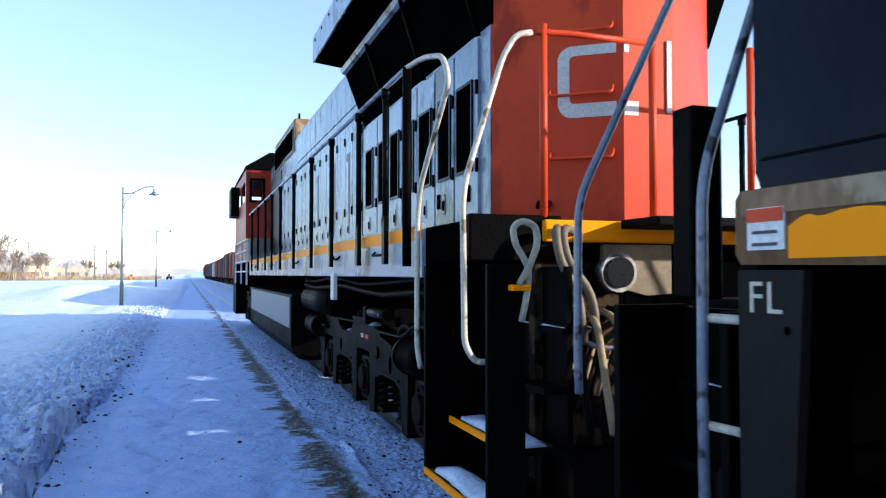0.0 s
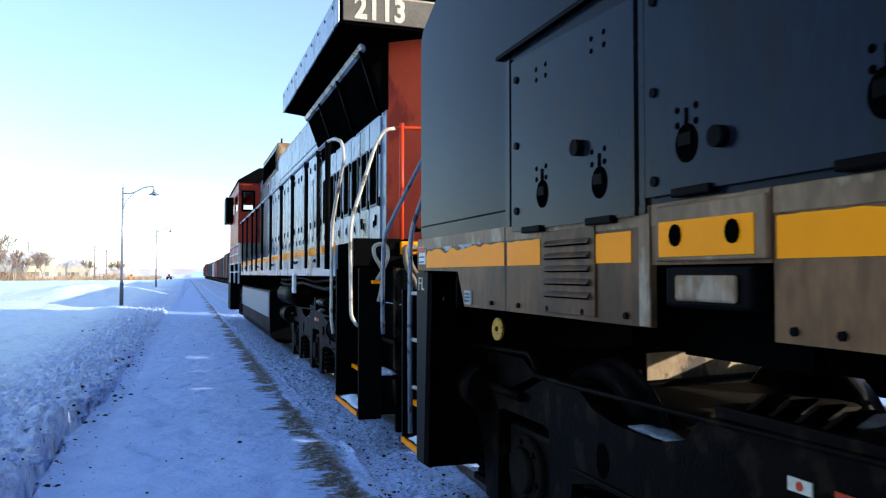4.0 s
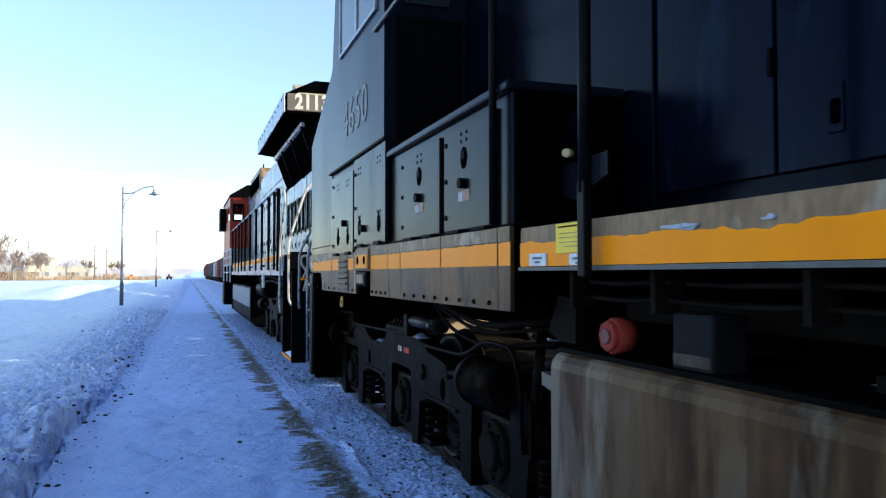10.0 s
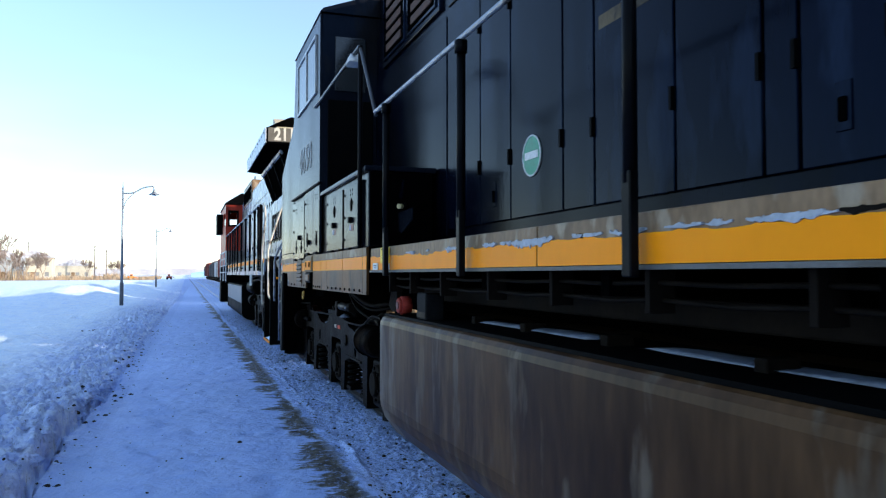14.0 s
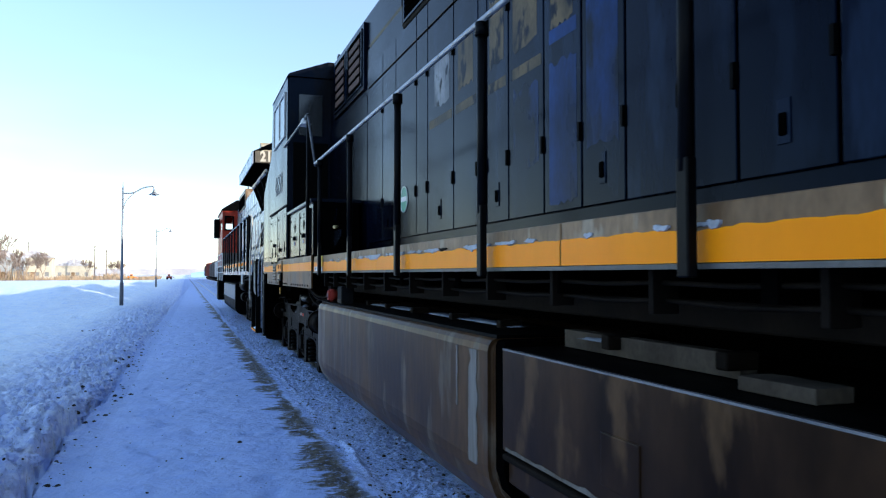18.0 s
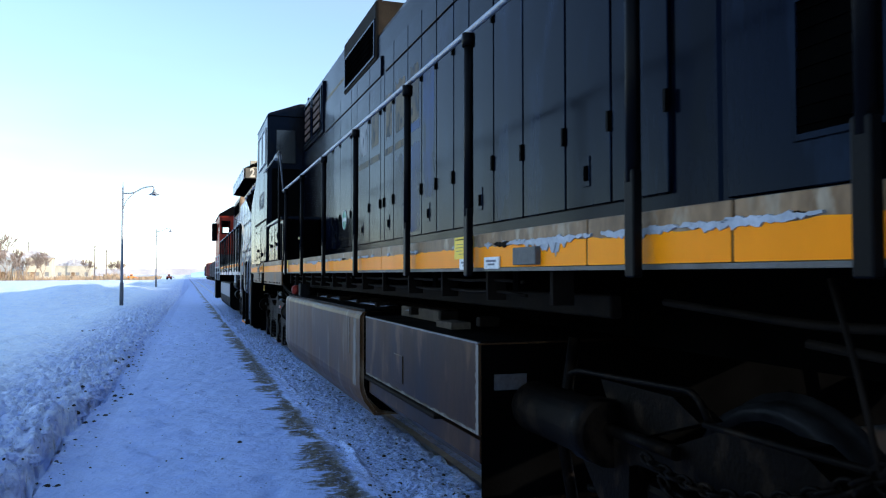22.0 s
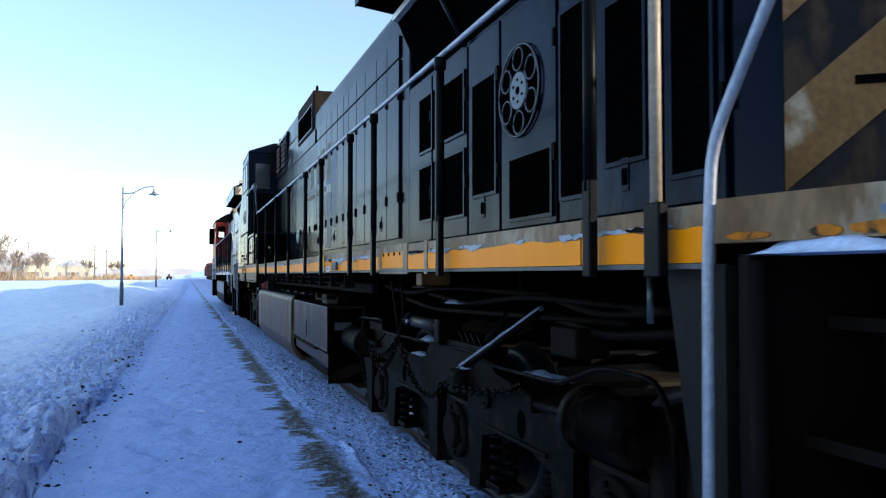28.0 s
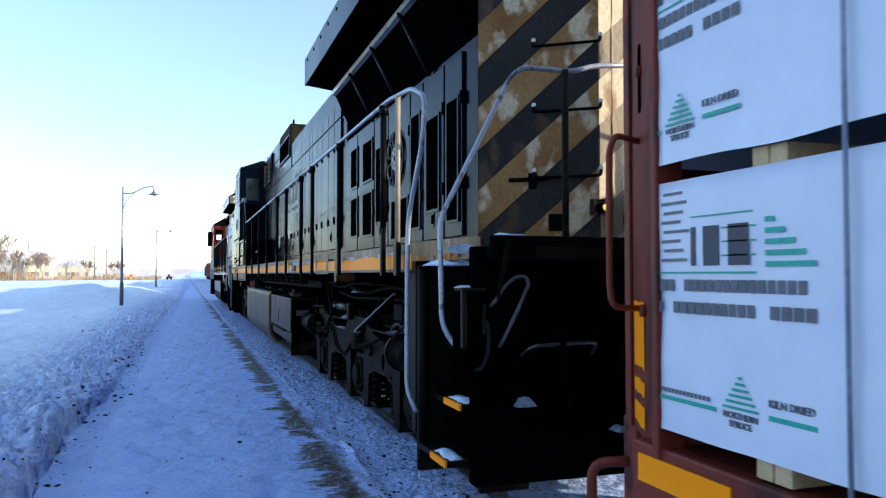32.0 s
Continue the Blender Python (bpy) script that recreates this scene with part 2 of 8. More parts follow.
PLAN = [None]                   # lengths along the vehicle being built


def part(name, bm, material, parent=None, label="", m=None):
    """Links a bmesh as one mesh object, under parent if there is one."""
    if isinstance(bm, bmesh.types.BMesh):
        if PLAN[0]:
            for v in bm.verts:
                v.co.y = PLAN[0](v.co.y)
        bmesh.ops.recalc_face_normals(bm, faces=bm.faces)
        me = bpy.data.meshes.new(name)
        bm.to_mesh(me)
        bm.free()
    else:
        me = bm
    if material and not me.materials:
        me.materials.append(material)
    ob = new(name, me)
    ob.parent = parent
    if m is not None:
        ob.matrix_basis = m
    if label:
        ob["label"] = label
    return ob


def B(*a, **k):
    return box(bmesh.new(), *a, **k)


def R(*a, **k):
    return rod(bmesh.new(), *a, **k)


LETTERS = {}                    # shapes of words already made


def lettering(name, text, size, material, parent, m, depth=0.002, bold=0.0):
    """Raised letters as a mesh."""
    key = (text, size, depth, bold, material.name)
    if key in LETTERS:
        return part(name, LETTERS[key], None, parent, "", m)
    cu = bpy.data.curves.new(name, "FONT")
    cu.body, cu.size, cu.extrude = text, size, depth
    cu.align_x, cu.offset = "CENTER", bold
    cu.resolution_u = 3
    tmp = bpy.data.objects.new(name, cu)
    scene.collection.objects.link(tmp)
    me = bpy.data.meshes.new_from_object(tmp.evaluated_get(bpy.context.evaluated_depsgraph_get()))
    bpy.data.objects.remove(tmp)
    me.materials.clear()
    LETTERS[key] = me
    return part(name, me, material, parent, "", m)


def numerals(name, text, size, step, material, parent, m, bold=0.0):
    """A number, each figure a part of its own."""
    for i, c in enumerate(text):
        lettering(name, c, size, material, parent, m @ Matrix.Translation(((i - (len(text) - 1) / 2) * step, 0, 0)), bold=bold)


# ---- the train ----
TX, RZ = 2.88, -0.05            # track centre, top of rail
SIDE, HOOD = 1.52, 0.90         # half widths of cab or sill, and of hood


def root(name, s0):
    ob = new(name)
    ob.matrix_basis = pose(TX, s0, RZ)
    return ob


def maker(ob, s0):
    """Adds parts to a vehicle whose lengths are counted along the train."""
    def add(name, bm, material, label="", parent=None):
        return part(name, bm, material, parent or ob, label, None if parent else pose(0, -s0, 0))
    return add


# running gear, built about the middle of the truck at rail height
def wheel_mesh():
    bm = bmesh.new()
    prof = [(0.0, 0.10), (0.62, 0.10), (0.62, 0.535), (0.65, 0.565), (0.655, 0.535), (0.70, 0.53), (0.775, 0.525), (0.78, 0.46), (0.74, 0.44), (0.725, 0.25), (0.76, 0.20), (0.80, 0.12), (0.80, 0.0)]
    n = 28
    for k in (-1, 1):
        rings = [[bm.verts.new((k * x, r * math.cos(2 * math.pi * i / n), r * math.sin(2 * math.pi * i / n))) for i in range(n)] for x, r in prof[:-1]]
        for q, (u, w) in enumerate(zip(rings, rings[1:])):
            for i in range(n):
                f = bm.faces.new((u[i], u[(i + 1) % n], w[(i + 1) % n], w[i]))
                f.smooth = True
                f.material_index = 1 if 1 < q < 7 else 0      # tread and flange run bright
        bm.faces.new(rings[-1])
    bmesh.ops.recalc_face_normals(bm, faces=bm.faces)
    me = bpy.data.meshes.new("wheelset")
    bm.to_mesh(me)
    bm.free()
    me.materials.append(BLACK)
    me.materials.append(surf("worn_wheel_tread", (0.012, 0.011, 0.011), (0.03, 0.028, 0.028), 0.45, 0.3, 8.0, 0.05, 60, spec=0.1))
    return me


WHEEL = wheel_mesh()
wheelsets = []                  # (object, place in its truck)


def spring(bm, x, y, z0, z1, r=0.075):
    pts = []
    for i in range(41):
        a = i / 40 * 2 * math.pi * 5
        pts.append((x + r * math.cos(a), y + r * math.sin(a), z0 + (z1 - z0) * i / 40))
    pipe(bm, pts, 0.017, 5)


FLAKE = surf("flaked_primer", (0.30, 0.32, 0.35), (0.42, 0.44, 0.48), 0.6, 0, 9)
MOTOR = surf("dusty_brown_motor_steel", (0.009, 0.007, 0.005), (0.022, 0.017, 0.012), 0.7, 0, 4, 0.2, 50, spec=0.05)
DAMPER = surf("dull_damper_brown_grey", (0.013, 0.011, 0.009), (0.024, 0.020, 0.017), 0.45, 0, 5, 0.05, 50, spec=0.15)
AXLES = (1.90, 0.0, -1.90)       # wheel places about the truck's middle


def side_frame(bm, x0, x1, s):
    """A cast side frame: a deep beam that dips between the axles, with a jaw about each axle box."""
    prof = [(2.62, 0.80), (2.62, 0.90), (1.98, 0.90), (1.62, 1.05), (1.34, 1.05), (1.20, 0.97), (1.02, 0.935), (0.72, 0.925), (0.56, 0.965), (0.46, 1.06),
            (-0.50, 1.075), (-0.60, 1.05), (-0.72, 0.985), (-1.06, 0.945), (-1.50, 0.93), (-1.72, 0.93), (-1.80, 1.02), (-2.30, 1.02), (-2.45, 0.88), (-2.45, 0.62)]
    for c in AXLES[::-1]:
        prof += [(c - 0.52, 0.60), (c - 0.47, 0.27), (c - 0.31, 0.25), (c - 0.29, 0.79), (c - 0.24, 0.81), (c + 0.24, 0.81), (c + 0.29, 0.79), (c + 0.31, 0.25), (c + 0.47, 0.27), (c + 0.52, 0.60)]
        if c < 1.5:
            prof += [(c + 0.75, 0.655), (c + 1.15, 0.655)]
    rings = [[bm.verts.new((x, s + y, z)) for y, z in prof] for x in (x0, x1)]
    n = len(prof)
    for i in range(n):
        bm.faces.new((rings[0][i], rings[0][(i + 1) % n], rings[1][(i + 1) % n], rings[1][i]))
    bm.faces.new(rings[0][::-1])
    bm.faces.new(rings[1])


def loco_truck(add, ob, s, name="truck", flip=False, plates=True):
    """A three-axle truck: cast side frames, axle boxes in jaws, springs, cylinders, dampers, pipes. flip: the damper lies ahead of the middle axle."""
    truck = add(name, B(-1.07, 1.07, s + 0.81, s + 1.09, 0.70, 0.88, bevel=0.02), DARK)
    part("bolster", B(-1.07, 1.07, s - 1.09, s - 0.81, 0.70, 0.88, bevel=0.02), DARK, truck)
    for k in (-1, 1):
        fr = bmesh.new()
        side_frame(fr, *sorted((k * 1.08, k * 1.21)), s)
        part("side_frame", fr, DARK, truck, "cast steel side frame, black with grime")
        for y0, y1 in ((1.36, 0.54), (-0.54, -1.36)):
            part("flange", B(*sorted((k * 1.205, k * 1.225)), *sorted((s + y0, s + y1)), 0.655, 0.68, bevel=0.006), DARK, truck)
    at = lambda y: s + y
    dm = lambda y: s - y - 0.30 if flip else s + y
    span = lambda y0, y1: sorted((at(y0), at(y1)))
    dspan = lambda y0, y1: sorted((dm(y0), dm(y1)))
    for k in (-1, 1):
        for c in AXLES:
            bm = bmesh.new()
            box(bm, *sorted((k * 1.02, k * 1.17)), s + c - 0.25, s + c + 0.25, 0.30, 0.74, 0.03)
            part("axle_box", bm, DARK, truck)
            cap = part("axle_cap", R((k * 1.16, s + c, 0.53), (k * 1.20, s + c, 0.53), 0.185, 20, 0.175), BRACK, truck, "greasy round axle cap")
            part("cap_hub", R((k * 1.199, s + c, 0.53), (k * 1.235, s + c, 0.53), 0.12, 16, 0.11), BRACK, cap)
            for q in range(6):
                an = q * math.pi / 3 + 0.3
                part("bolt", R((k * 1.195, s + c + 0.145 * math.cos(an), 0.53 + 0.145 * math.sin(an)), (k * 1.215, s + c + 0.145 * math.cos(an), 0.53 + 0.145 * math.sin(an)), 0.016, 6), BLACK, cap)
            for d in (-0.62, 0.62):
                bm = bmesh.new()
                spring(bm, k * 1.11, s + c + d, 0.34, 0.64)
                part("coil_spring", bm, BLACK, truck)
                part("spring_seat", B(*sorted((k * 1.03, k * 1.19)), s + c + d - 0.10, s + c + d + 0.10, 0.30, 0.34, bevel=0.008), DARK, truck)
        for y in (1.11, -1.06):
            bm = bmesh.new()
            prism(bm, [(at(y) + 0.05 * math.cos(q * math.pi / 6), 0.765 + 0.075 * math.sin(q * math.pi / 6)) for q in range(12)], *sorted((k * 1.20, k * 1.2125)), axis="x")
            part("frame_hole", bm, VOID, truck)
        part("lifting_hook", pipe(bmesh.new(), [(k * 1.22, at(-0.60) + 0.05 * math.cos(a * 0.5), 0.83 + 0.05 * math.sin(a * 0.5)) for a in range(3, 12)], 0.012, 6), DARK, truck)
        # brake cylinders with their push rods
        part("brake_cylinder", turned(k * 1.22, 0.892, [(at(2.30), 0.135), (at(2.44), 0.14), (at(2.45), 0.125), (at(3.01), 0.125), (at(3.06), 0.105), (at(3.08), 0.075)]), DARK, truck)
        part("push_rod", R((k * 1.23, at(2.32), 0.915), (k * 1.23, at(1.86), 0.915), 0.026, 10), DARK, truck)
        part("brake_cylinder", turned(k * 1.25, 0.935, [(at(-1.80), 0.148), (at(-1.86), 0.15), (at(-1.865), 0.135), (at(-2.17), 0.135), (at(-2.22), 0.10)], 22), DARK, truck)
        part("push_rod", R((k * 1.23, at(-1.26), 0.905), (k * 1.23, at(-1.80), 0.925), 0.024, 10), DARK, truck)
        part("rod_clevis", B(*sorted((k * 1.205, k * 1.26)), *span(-1.18, -1.28), 0.86, 0.95, bevel=0.012), DARK, truck)
        # damper lying along the frame
        part("yaw_damper", turned(k * 1.25, 1.198, [(dm(-0.42), 0.030), (dm(-0.50), 0.030), (dm(-0.505), 0.042), (dm(-1.03), 0.042)], 18), DAMPER, truck, "grey tubular damper")
        part("damper_clamp", R((k * 1.25, dm(-1.03), 1.203), (k * 1.25, dm(-1.16), 1.203), 0.056, 8), BRACK, truck)
        part("clamp_bolt", R((k * 1.29, dm(-1.02), 1.20), (k * 1.315, dm(-1.02), 1.20), 0.014, 6), TANK1, truck)
        part("damper_bracket", B(*sorted((k * 1.12, k * 1.29)), *dspan(-0.34, -0.45), 1.08, 1.25, bevel=0.015), DARK, truck)
        # ribbed anchor plate above the middle axle, snow caught beside it
        part("anchor_plate", B(*sorted((k * 1.10, k * 1.24)), *dspan(0.36, -0.34), 1.08, 1.125, bevel=0.008), DARK, truck)
        for q in range(4):
            part("anchor_rib", prism(bmesh.new(), [(dm(0.24 - q * 0.10), 1.125), (dm(0.22 - q * 0.10), 1.125), (dm(0.14 - q * 0.10), 1.185), (dm(0.16 - q * 0.10), 1.185)], *sorted((k * 1.12, k * 1.22)), axis="x"), DARK, truck)
        part("anchor_snow", snow_lump(dm(-0.56), dm(-0.78), k * 1.20, k * 1.29, 1.085, 0.045, 41), DIMSNOW, truck, "dusty snow caught beside the damper")
        part("lip_snow", snow_lump(at(1.00), at(0.66), k * 1.09, k * 1.19, 0.93, 0.03, 42), DIMSNOW, truck)
        if plates:
            part("reflector", B(*sorted((k * 1.209, k * 1.216)), *span(-0.10, -0.24), 0.925, 0.965), RED, truck, "small faded red plate")
            lab = part("label_plate", B(*sorted((k * 1.209, k * 1.216)), *span(-0.02, 0.07), 0.925, 0.965), CREAM, truck, "small cream label plate with a red ring")
            part("ring", R((k * 1.214, at(0.025), 0.945), (k * 1.2175, at(0.025), 0.945), 0.014, 10), RED, lab)
        # pipes along the top of the beam
        bm = bmesh.new()
        pipe(bm, arc([(k * 1.235, at(2.62), 1.10), (k * 1.235, at(2.55), 1.125), (k * 1.235, at(1.75), 1.15), (k * 1.235, at(1.68), 1.06)], 0.08), 0.013, 6)
        part("brake_pipe", bm, DARK, truck)
        bm = bmesh.new()
        pipe(bm, arc([(k * 1.24, at(1.70), 1.05), (k * 1.24, at(1.30), 1.05), (k * 1.24, at(-0.45), 1.085), (k * 1.24, at(-0.75), 1.035), (k * 1.24, at(-1.55), 1.045), (k * 1.24, at(-1.90), 1.165), (k * 1.24, at(-2.28), 1.16), (k * 1.24, at(-2.38), 1.02), (k * 1.22, at(-2.38), 0.62)], 0.12), 0.013, 6)
        part("brake_pipe", bm, DARK, truck)
        part("cylinder_bracket", prism(bmesh.new(), [(at(2.30), 0.86), (at(1.80), 1.03), (at(1.95), 1.10), (at(2.45), 1.10)], *sorted((k * 1.08, k * 1.18)), axis="x"), DARK, truck)
        for y in (2.78, -2.40):
            bm = bmesh.new()
            pipe(bm, arc([(k * 1.12, at(y), 1.25), (k * 1.18, at(y * 1.01), 0.80), (k * 1.10, at(y * 1.01), 0.36), (k * 0.78, at(y), 0.14)], 0.1), 0.03, 8)
            part("sand_pipe", bm, DARK, truck)
        part("brake_lever", prism(bmesh.new(), [(at(2.20), 0.86), (at(2.14), 0.86), (at(2.30), 0.52), (at(2.36), 0.50), (at(2.36), 0.56)], *sorted((k * 1.14, k * 1.17)), axis="x"), DARK, truck)
    for c in AXLES:
        y = PLAN[0](s + c) if PLAN[0] else s + c
        w = part("wheelset", WHEEL, None, truck, "", pose(0, y, 0.53))
        wheelsets.append((w, (0, y, 0.53)))
        # motor block on each axle, added to stop light showing through the truck
        part("traction_motor", B(-0.58, 0.58, s + c - 0.50, s + c + 0.38, 0.24, 0.86, bevel=0.05), MOTOR, truck)
        for k in (-1, 1):
            for d in (-0.56, 0.56):
                part("brake_shoe", B(*sorted((k * 0.68, k * 0.80)), s + c + d - 0.03, s + c + d + 0.04, 0.36, 0.70, bevel=0.02), BRACK, truck)
    return truck


def door_panel(add, name, s0, s1, z0, z1, material, x=-HOOD, thick=0.022, latch=True, louvre=None, k=-1):
    """A hood door standing proud of the hood, with hinges, a latch and, if wanted, a dark screen."""
    a, b = sorted((s0, s1))
    xo = x + k * thick
    bm = B(*sorted((x - k * 0.004, xo)), a + 0.008, b - 0.008, z0, z1, bevel=0.005)
    door = add(name, bm, material)
    for z in (z0 + 0.40, z1 - 0.35) if z1 - z0 > 0.8 else ():
        part("hinge", B(*sorted((xo - k * 0.004, xo + k * 0.016)), a + 0.004, a + 0.022, z - 0.05, z + 0.05), BLACK, door)
    if latch:
        c = (a + b) / 2
        plate = part("latch_plate", B(*sorted((xo - k * 0.004, xo + k * 0.006)), c - 0.032, c + 0.032, z0 + 0.10, z0 + 0.26, bevel=0.003), material, door)
        part("latch", B(*sorted((xo, xo + k * 0.016)), c - 0.016, c + 0.016, z0 + 0.13, z0 + 0.21, bevel=0.006), VOID, plate)
    if louvre:
        la, lb_, lz0, lz1 = louvre
        screen(door, la, lb_, lz0, lz1, xo, k)
    return door


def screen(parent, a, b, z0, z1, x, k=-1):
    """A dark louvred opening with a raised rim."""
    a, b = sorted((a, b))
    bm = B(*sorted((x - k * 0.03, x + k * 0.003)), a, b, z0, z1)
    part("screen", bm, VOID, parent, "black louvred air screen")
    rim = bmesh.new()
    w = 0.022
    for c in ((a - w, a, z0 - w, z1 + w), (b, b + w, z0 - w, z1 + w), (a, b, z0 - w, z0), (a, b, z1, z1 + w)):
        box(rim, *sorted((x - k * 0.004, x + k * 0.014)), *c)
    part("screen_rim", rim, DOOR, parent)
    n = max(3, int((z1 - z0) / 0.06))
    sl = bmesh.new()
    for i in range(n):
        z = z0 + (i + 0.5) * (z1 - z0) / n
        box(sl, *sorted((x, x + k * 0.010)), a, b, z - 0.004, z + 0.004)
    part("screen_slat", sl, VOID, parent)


def stanchion(add, s, z0, z1, material, x=-1.545, w=0.026):
    bm = bmesh.new()
    box(bm, x - 0.02, x + 0.015, s - w, s + w, z0, z0 + 0.34, 0.006)
    rod(bm, (x, s, z0 + 0.3), (x, s, z1), 0.024, 10)
    rod(bm, (x, s, z1 - 0.035), (x, s, z1 + 0.03), 0.034, 10)
    return add("handrail_post", bm, material)


def tank_profile(top, bottom, half):
    return [(-half + 0.03, top), (-half + 0.008, top - 0.008), (-half, top - 0.03), (-half, bottom + 0.22), (-half + 0.03, bottom + 0.12), (-half + 0.12, bottom + 0.03), (-half + 0.25, bottom), (half - 0.25, bottom), (half - 0.12, bottom + 0.03), (half - 0.03, bottom + 0.12), (half, bottom + 0.22), (half, top - 0.03), (half - 0.008, top - 0.008), (half - 0.03, top)]


def plate_box(bm, s0, s1, z0, z1, x0, x1, bevel=0.01):
    return box(bm, *sorted((x0, x1)), *sorted((s0, s1)), z0, z1, bevel)


def wing_profile():
    """Across the radiator end: overhanging wings with sloped screens beneath."""
    left = [(-0.90, 3.28), (-1.16, 3.84), (-1.50, 3.88), (-1.50, 4.20), (-1.02, 4.62)]
    return left + [(-x, z) for x, z in left[::-1]]


def coupler(add, s, way, name="coupler"):
    bm = bmesh.new()
    plate_box(bm, s, s + way * 0.45, 0.72, 0.98, -0.12, 0.12, 0.02)
    plate_box(bm, s + way * 0.40, s + way * 0.74, 0.64, 1.04, -0.17, 0.10, 0.05)
    plate_box(bm, s + way * 0.55, s + way * 0.78, 0.68, 1.00, 0.10, 0.22, 0.04)
    add(name, bm, DARK)


def steps(add, sa, sb, deck, k=-1, well=BLACK, inner=0.95, outer=1.50, near=None, recess=0.085, slim=None):
    """A stair well at a corner of the frame: side plates, risers, four treads with yellow edges and snow."""
    a, b = sorted((sa, sb))
    for s in (a, b):
        edge = near if near and s == a else outer
        add("step_side_plate", B(*sorted((k * edge, k * (edge - slim if slim and s == a else inner))), s - 0.02, s + 0.02, 0.33, deck - 0.02, bevel=0.006), well)
    add("step_back_plate", B(*sorted((k * (inner + 0.03), k * inner)), a + 0.021, b - 0.021, 0.36, deck - 0.03), well)
    for i in range(4):
        z = 0.50 + i * 0.31 if near else 0.38 + i * (deck - 0.38) / 4.2
        x0, x1 = k * max(outer - i * recess, inner + 0.06), k * (inner + 0.04)
        t = add("step_tread", B(*sorted((x0, x1)), a + 0.022, b - 0.022, z - 0.025, z + 0.01), well)
        if i < (3 if near else 2):
            part("step_edge", B(*sorted((x0 - k * 0.002, x0 + k * 0.012)), a + 0.024, b - (0.28 if near else 0.024), z - 0.024, z + 0.014), YELLOW, t, "yellow painted step edge")
        if i in (0, 1, 3):
            part("step_snow", snow_lump(a + 0.04, b - (0.25 if near else 0.05), x0 - k * 0.02, x0 - k * (0.12 if near else 0.22), z + 0.011, 0.028 if near else 0.05, i), SNOWM, t, "lump of white snow on the step")


def snow_lump(s0, s1, x0, x1, z, h, seed=0):
    """A low heap of snow with a rounded, uneven top."""
    bm = bmesh.new()
    n, m = 9, 5
    a, b = sorted((s0, s1))
    xa, xb = sorted((x0, x1))
    top = []
    for i in range(n + 1):
        row = []
        for j in range(m + 1):
            u, w = i / n, j / m
            e = (4 * u * (1 - u)) ** 0.4 * (4 * w * (1 - w)) ** 0.4
            k = 0.55 + 0.7 * noise.noise((u * 3 + seed * 7.1, w * 2 + seed, 0.3))
            row.append(bm.verts.new((xa + (xb - xa) * w + 0.02 * noise.noise((u * 5, seed, w)), a + (b - a) * u, z + max(0, h * e * k))))
        top.append(row)
    for i in range(n):
        for j in range(m):
            bm.faces.new((top[i][j], top[i + 1][j], top[i + 1][j + 1], top[i][j + 1])).smooth = True
    edge = [top[i][0] for i in range(n + 1)] + [top[n][j] for j in range(1, m + 1)] + [top[i][m] for i in range(n - 1, -1, -1)] + [top[0][j] for j in range(m - 1, 0, -1)]
    bm.faces.new(edge[::-1])
    return bm


def along(s):
    """The grey locomotive's and the car's lengths, a little longer than the drawing's."""
    return s - float(np.interp(s, (-21, -18.5, -15.5, -13, -9, -4, 0.6, 1.6), (0.43, 0.36, 0.28, 0.20, 0.12, 0.13, 0.11, 0.05)))


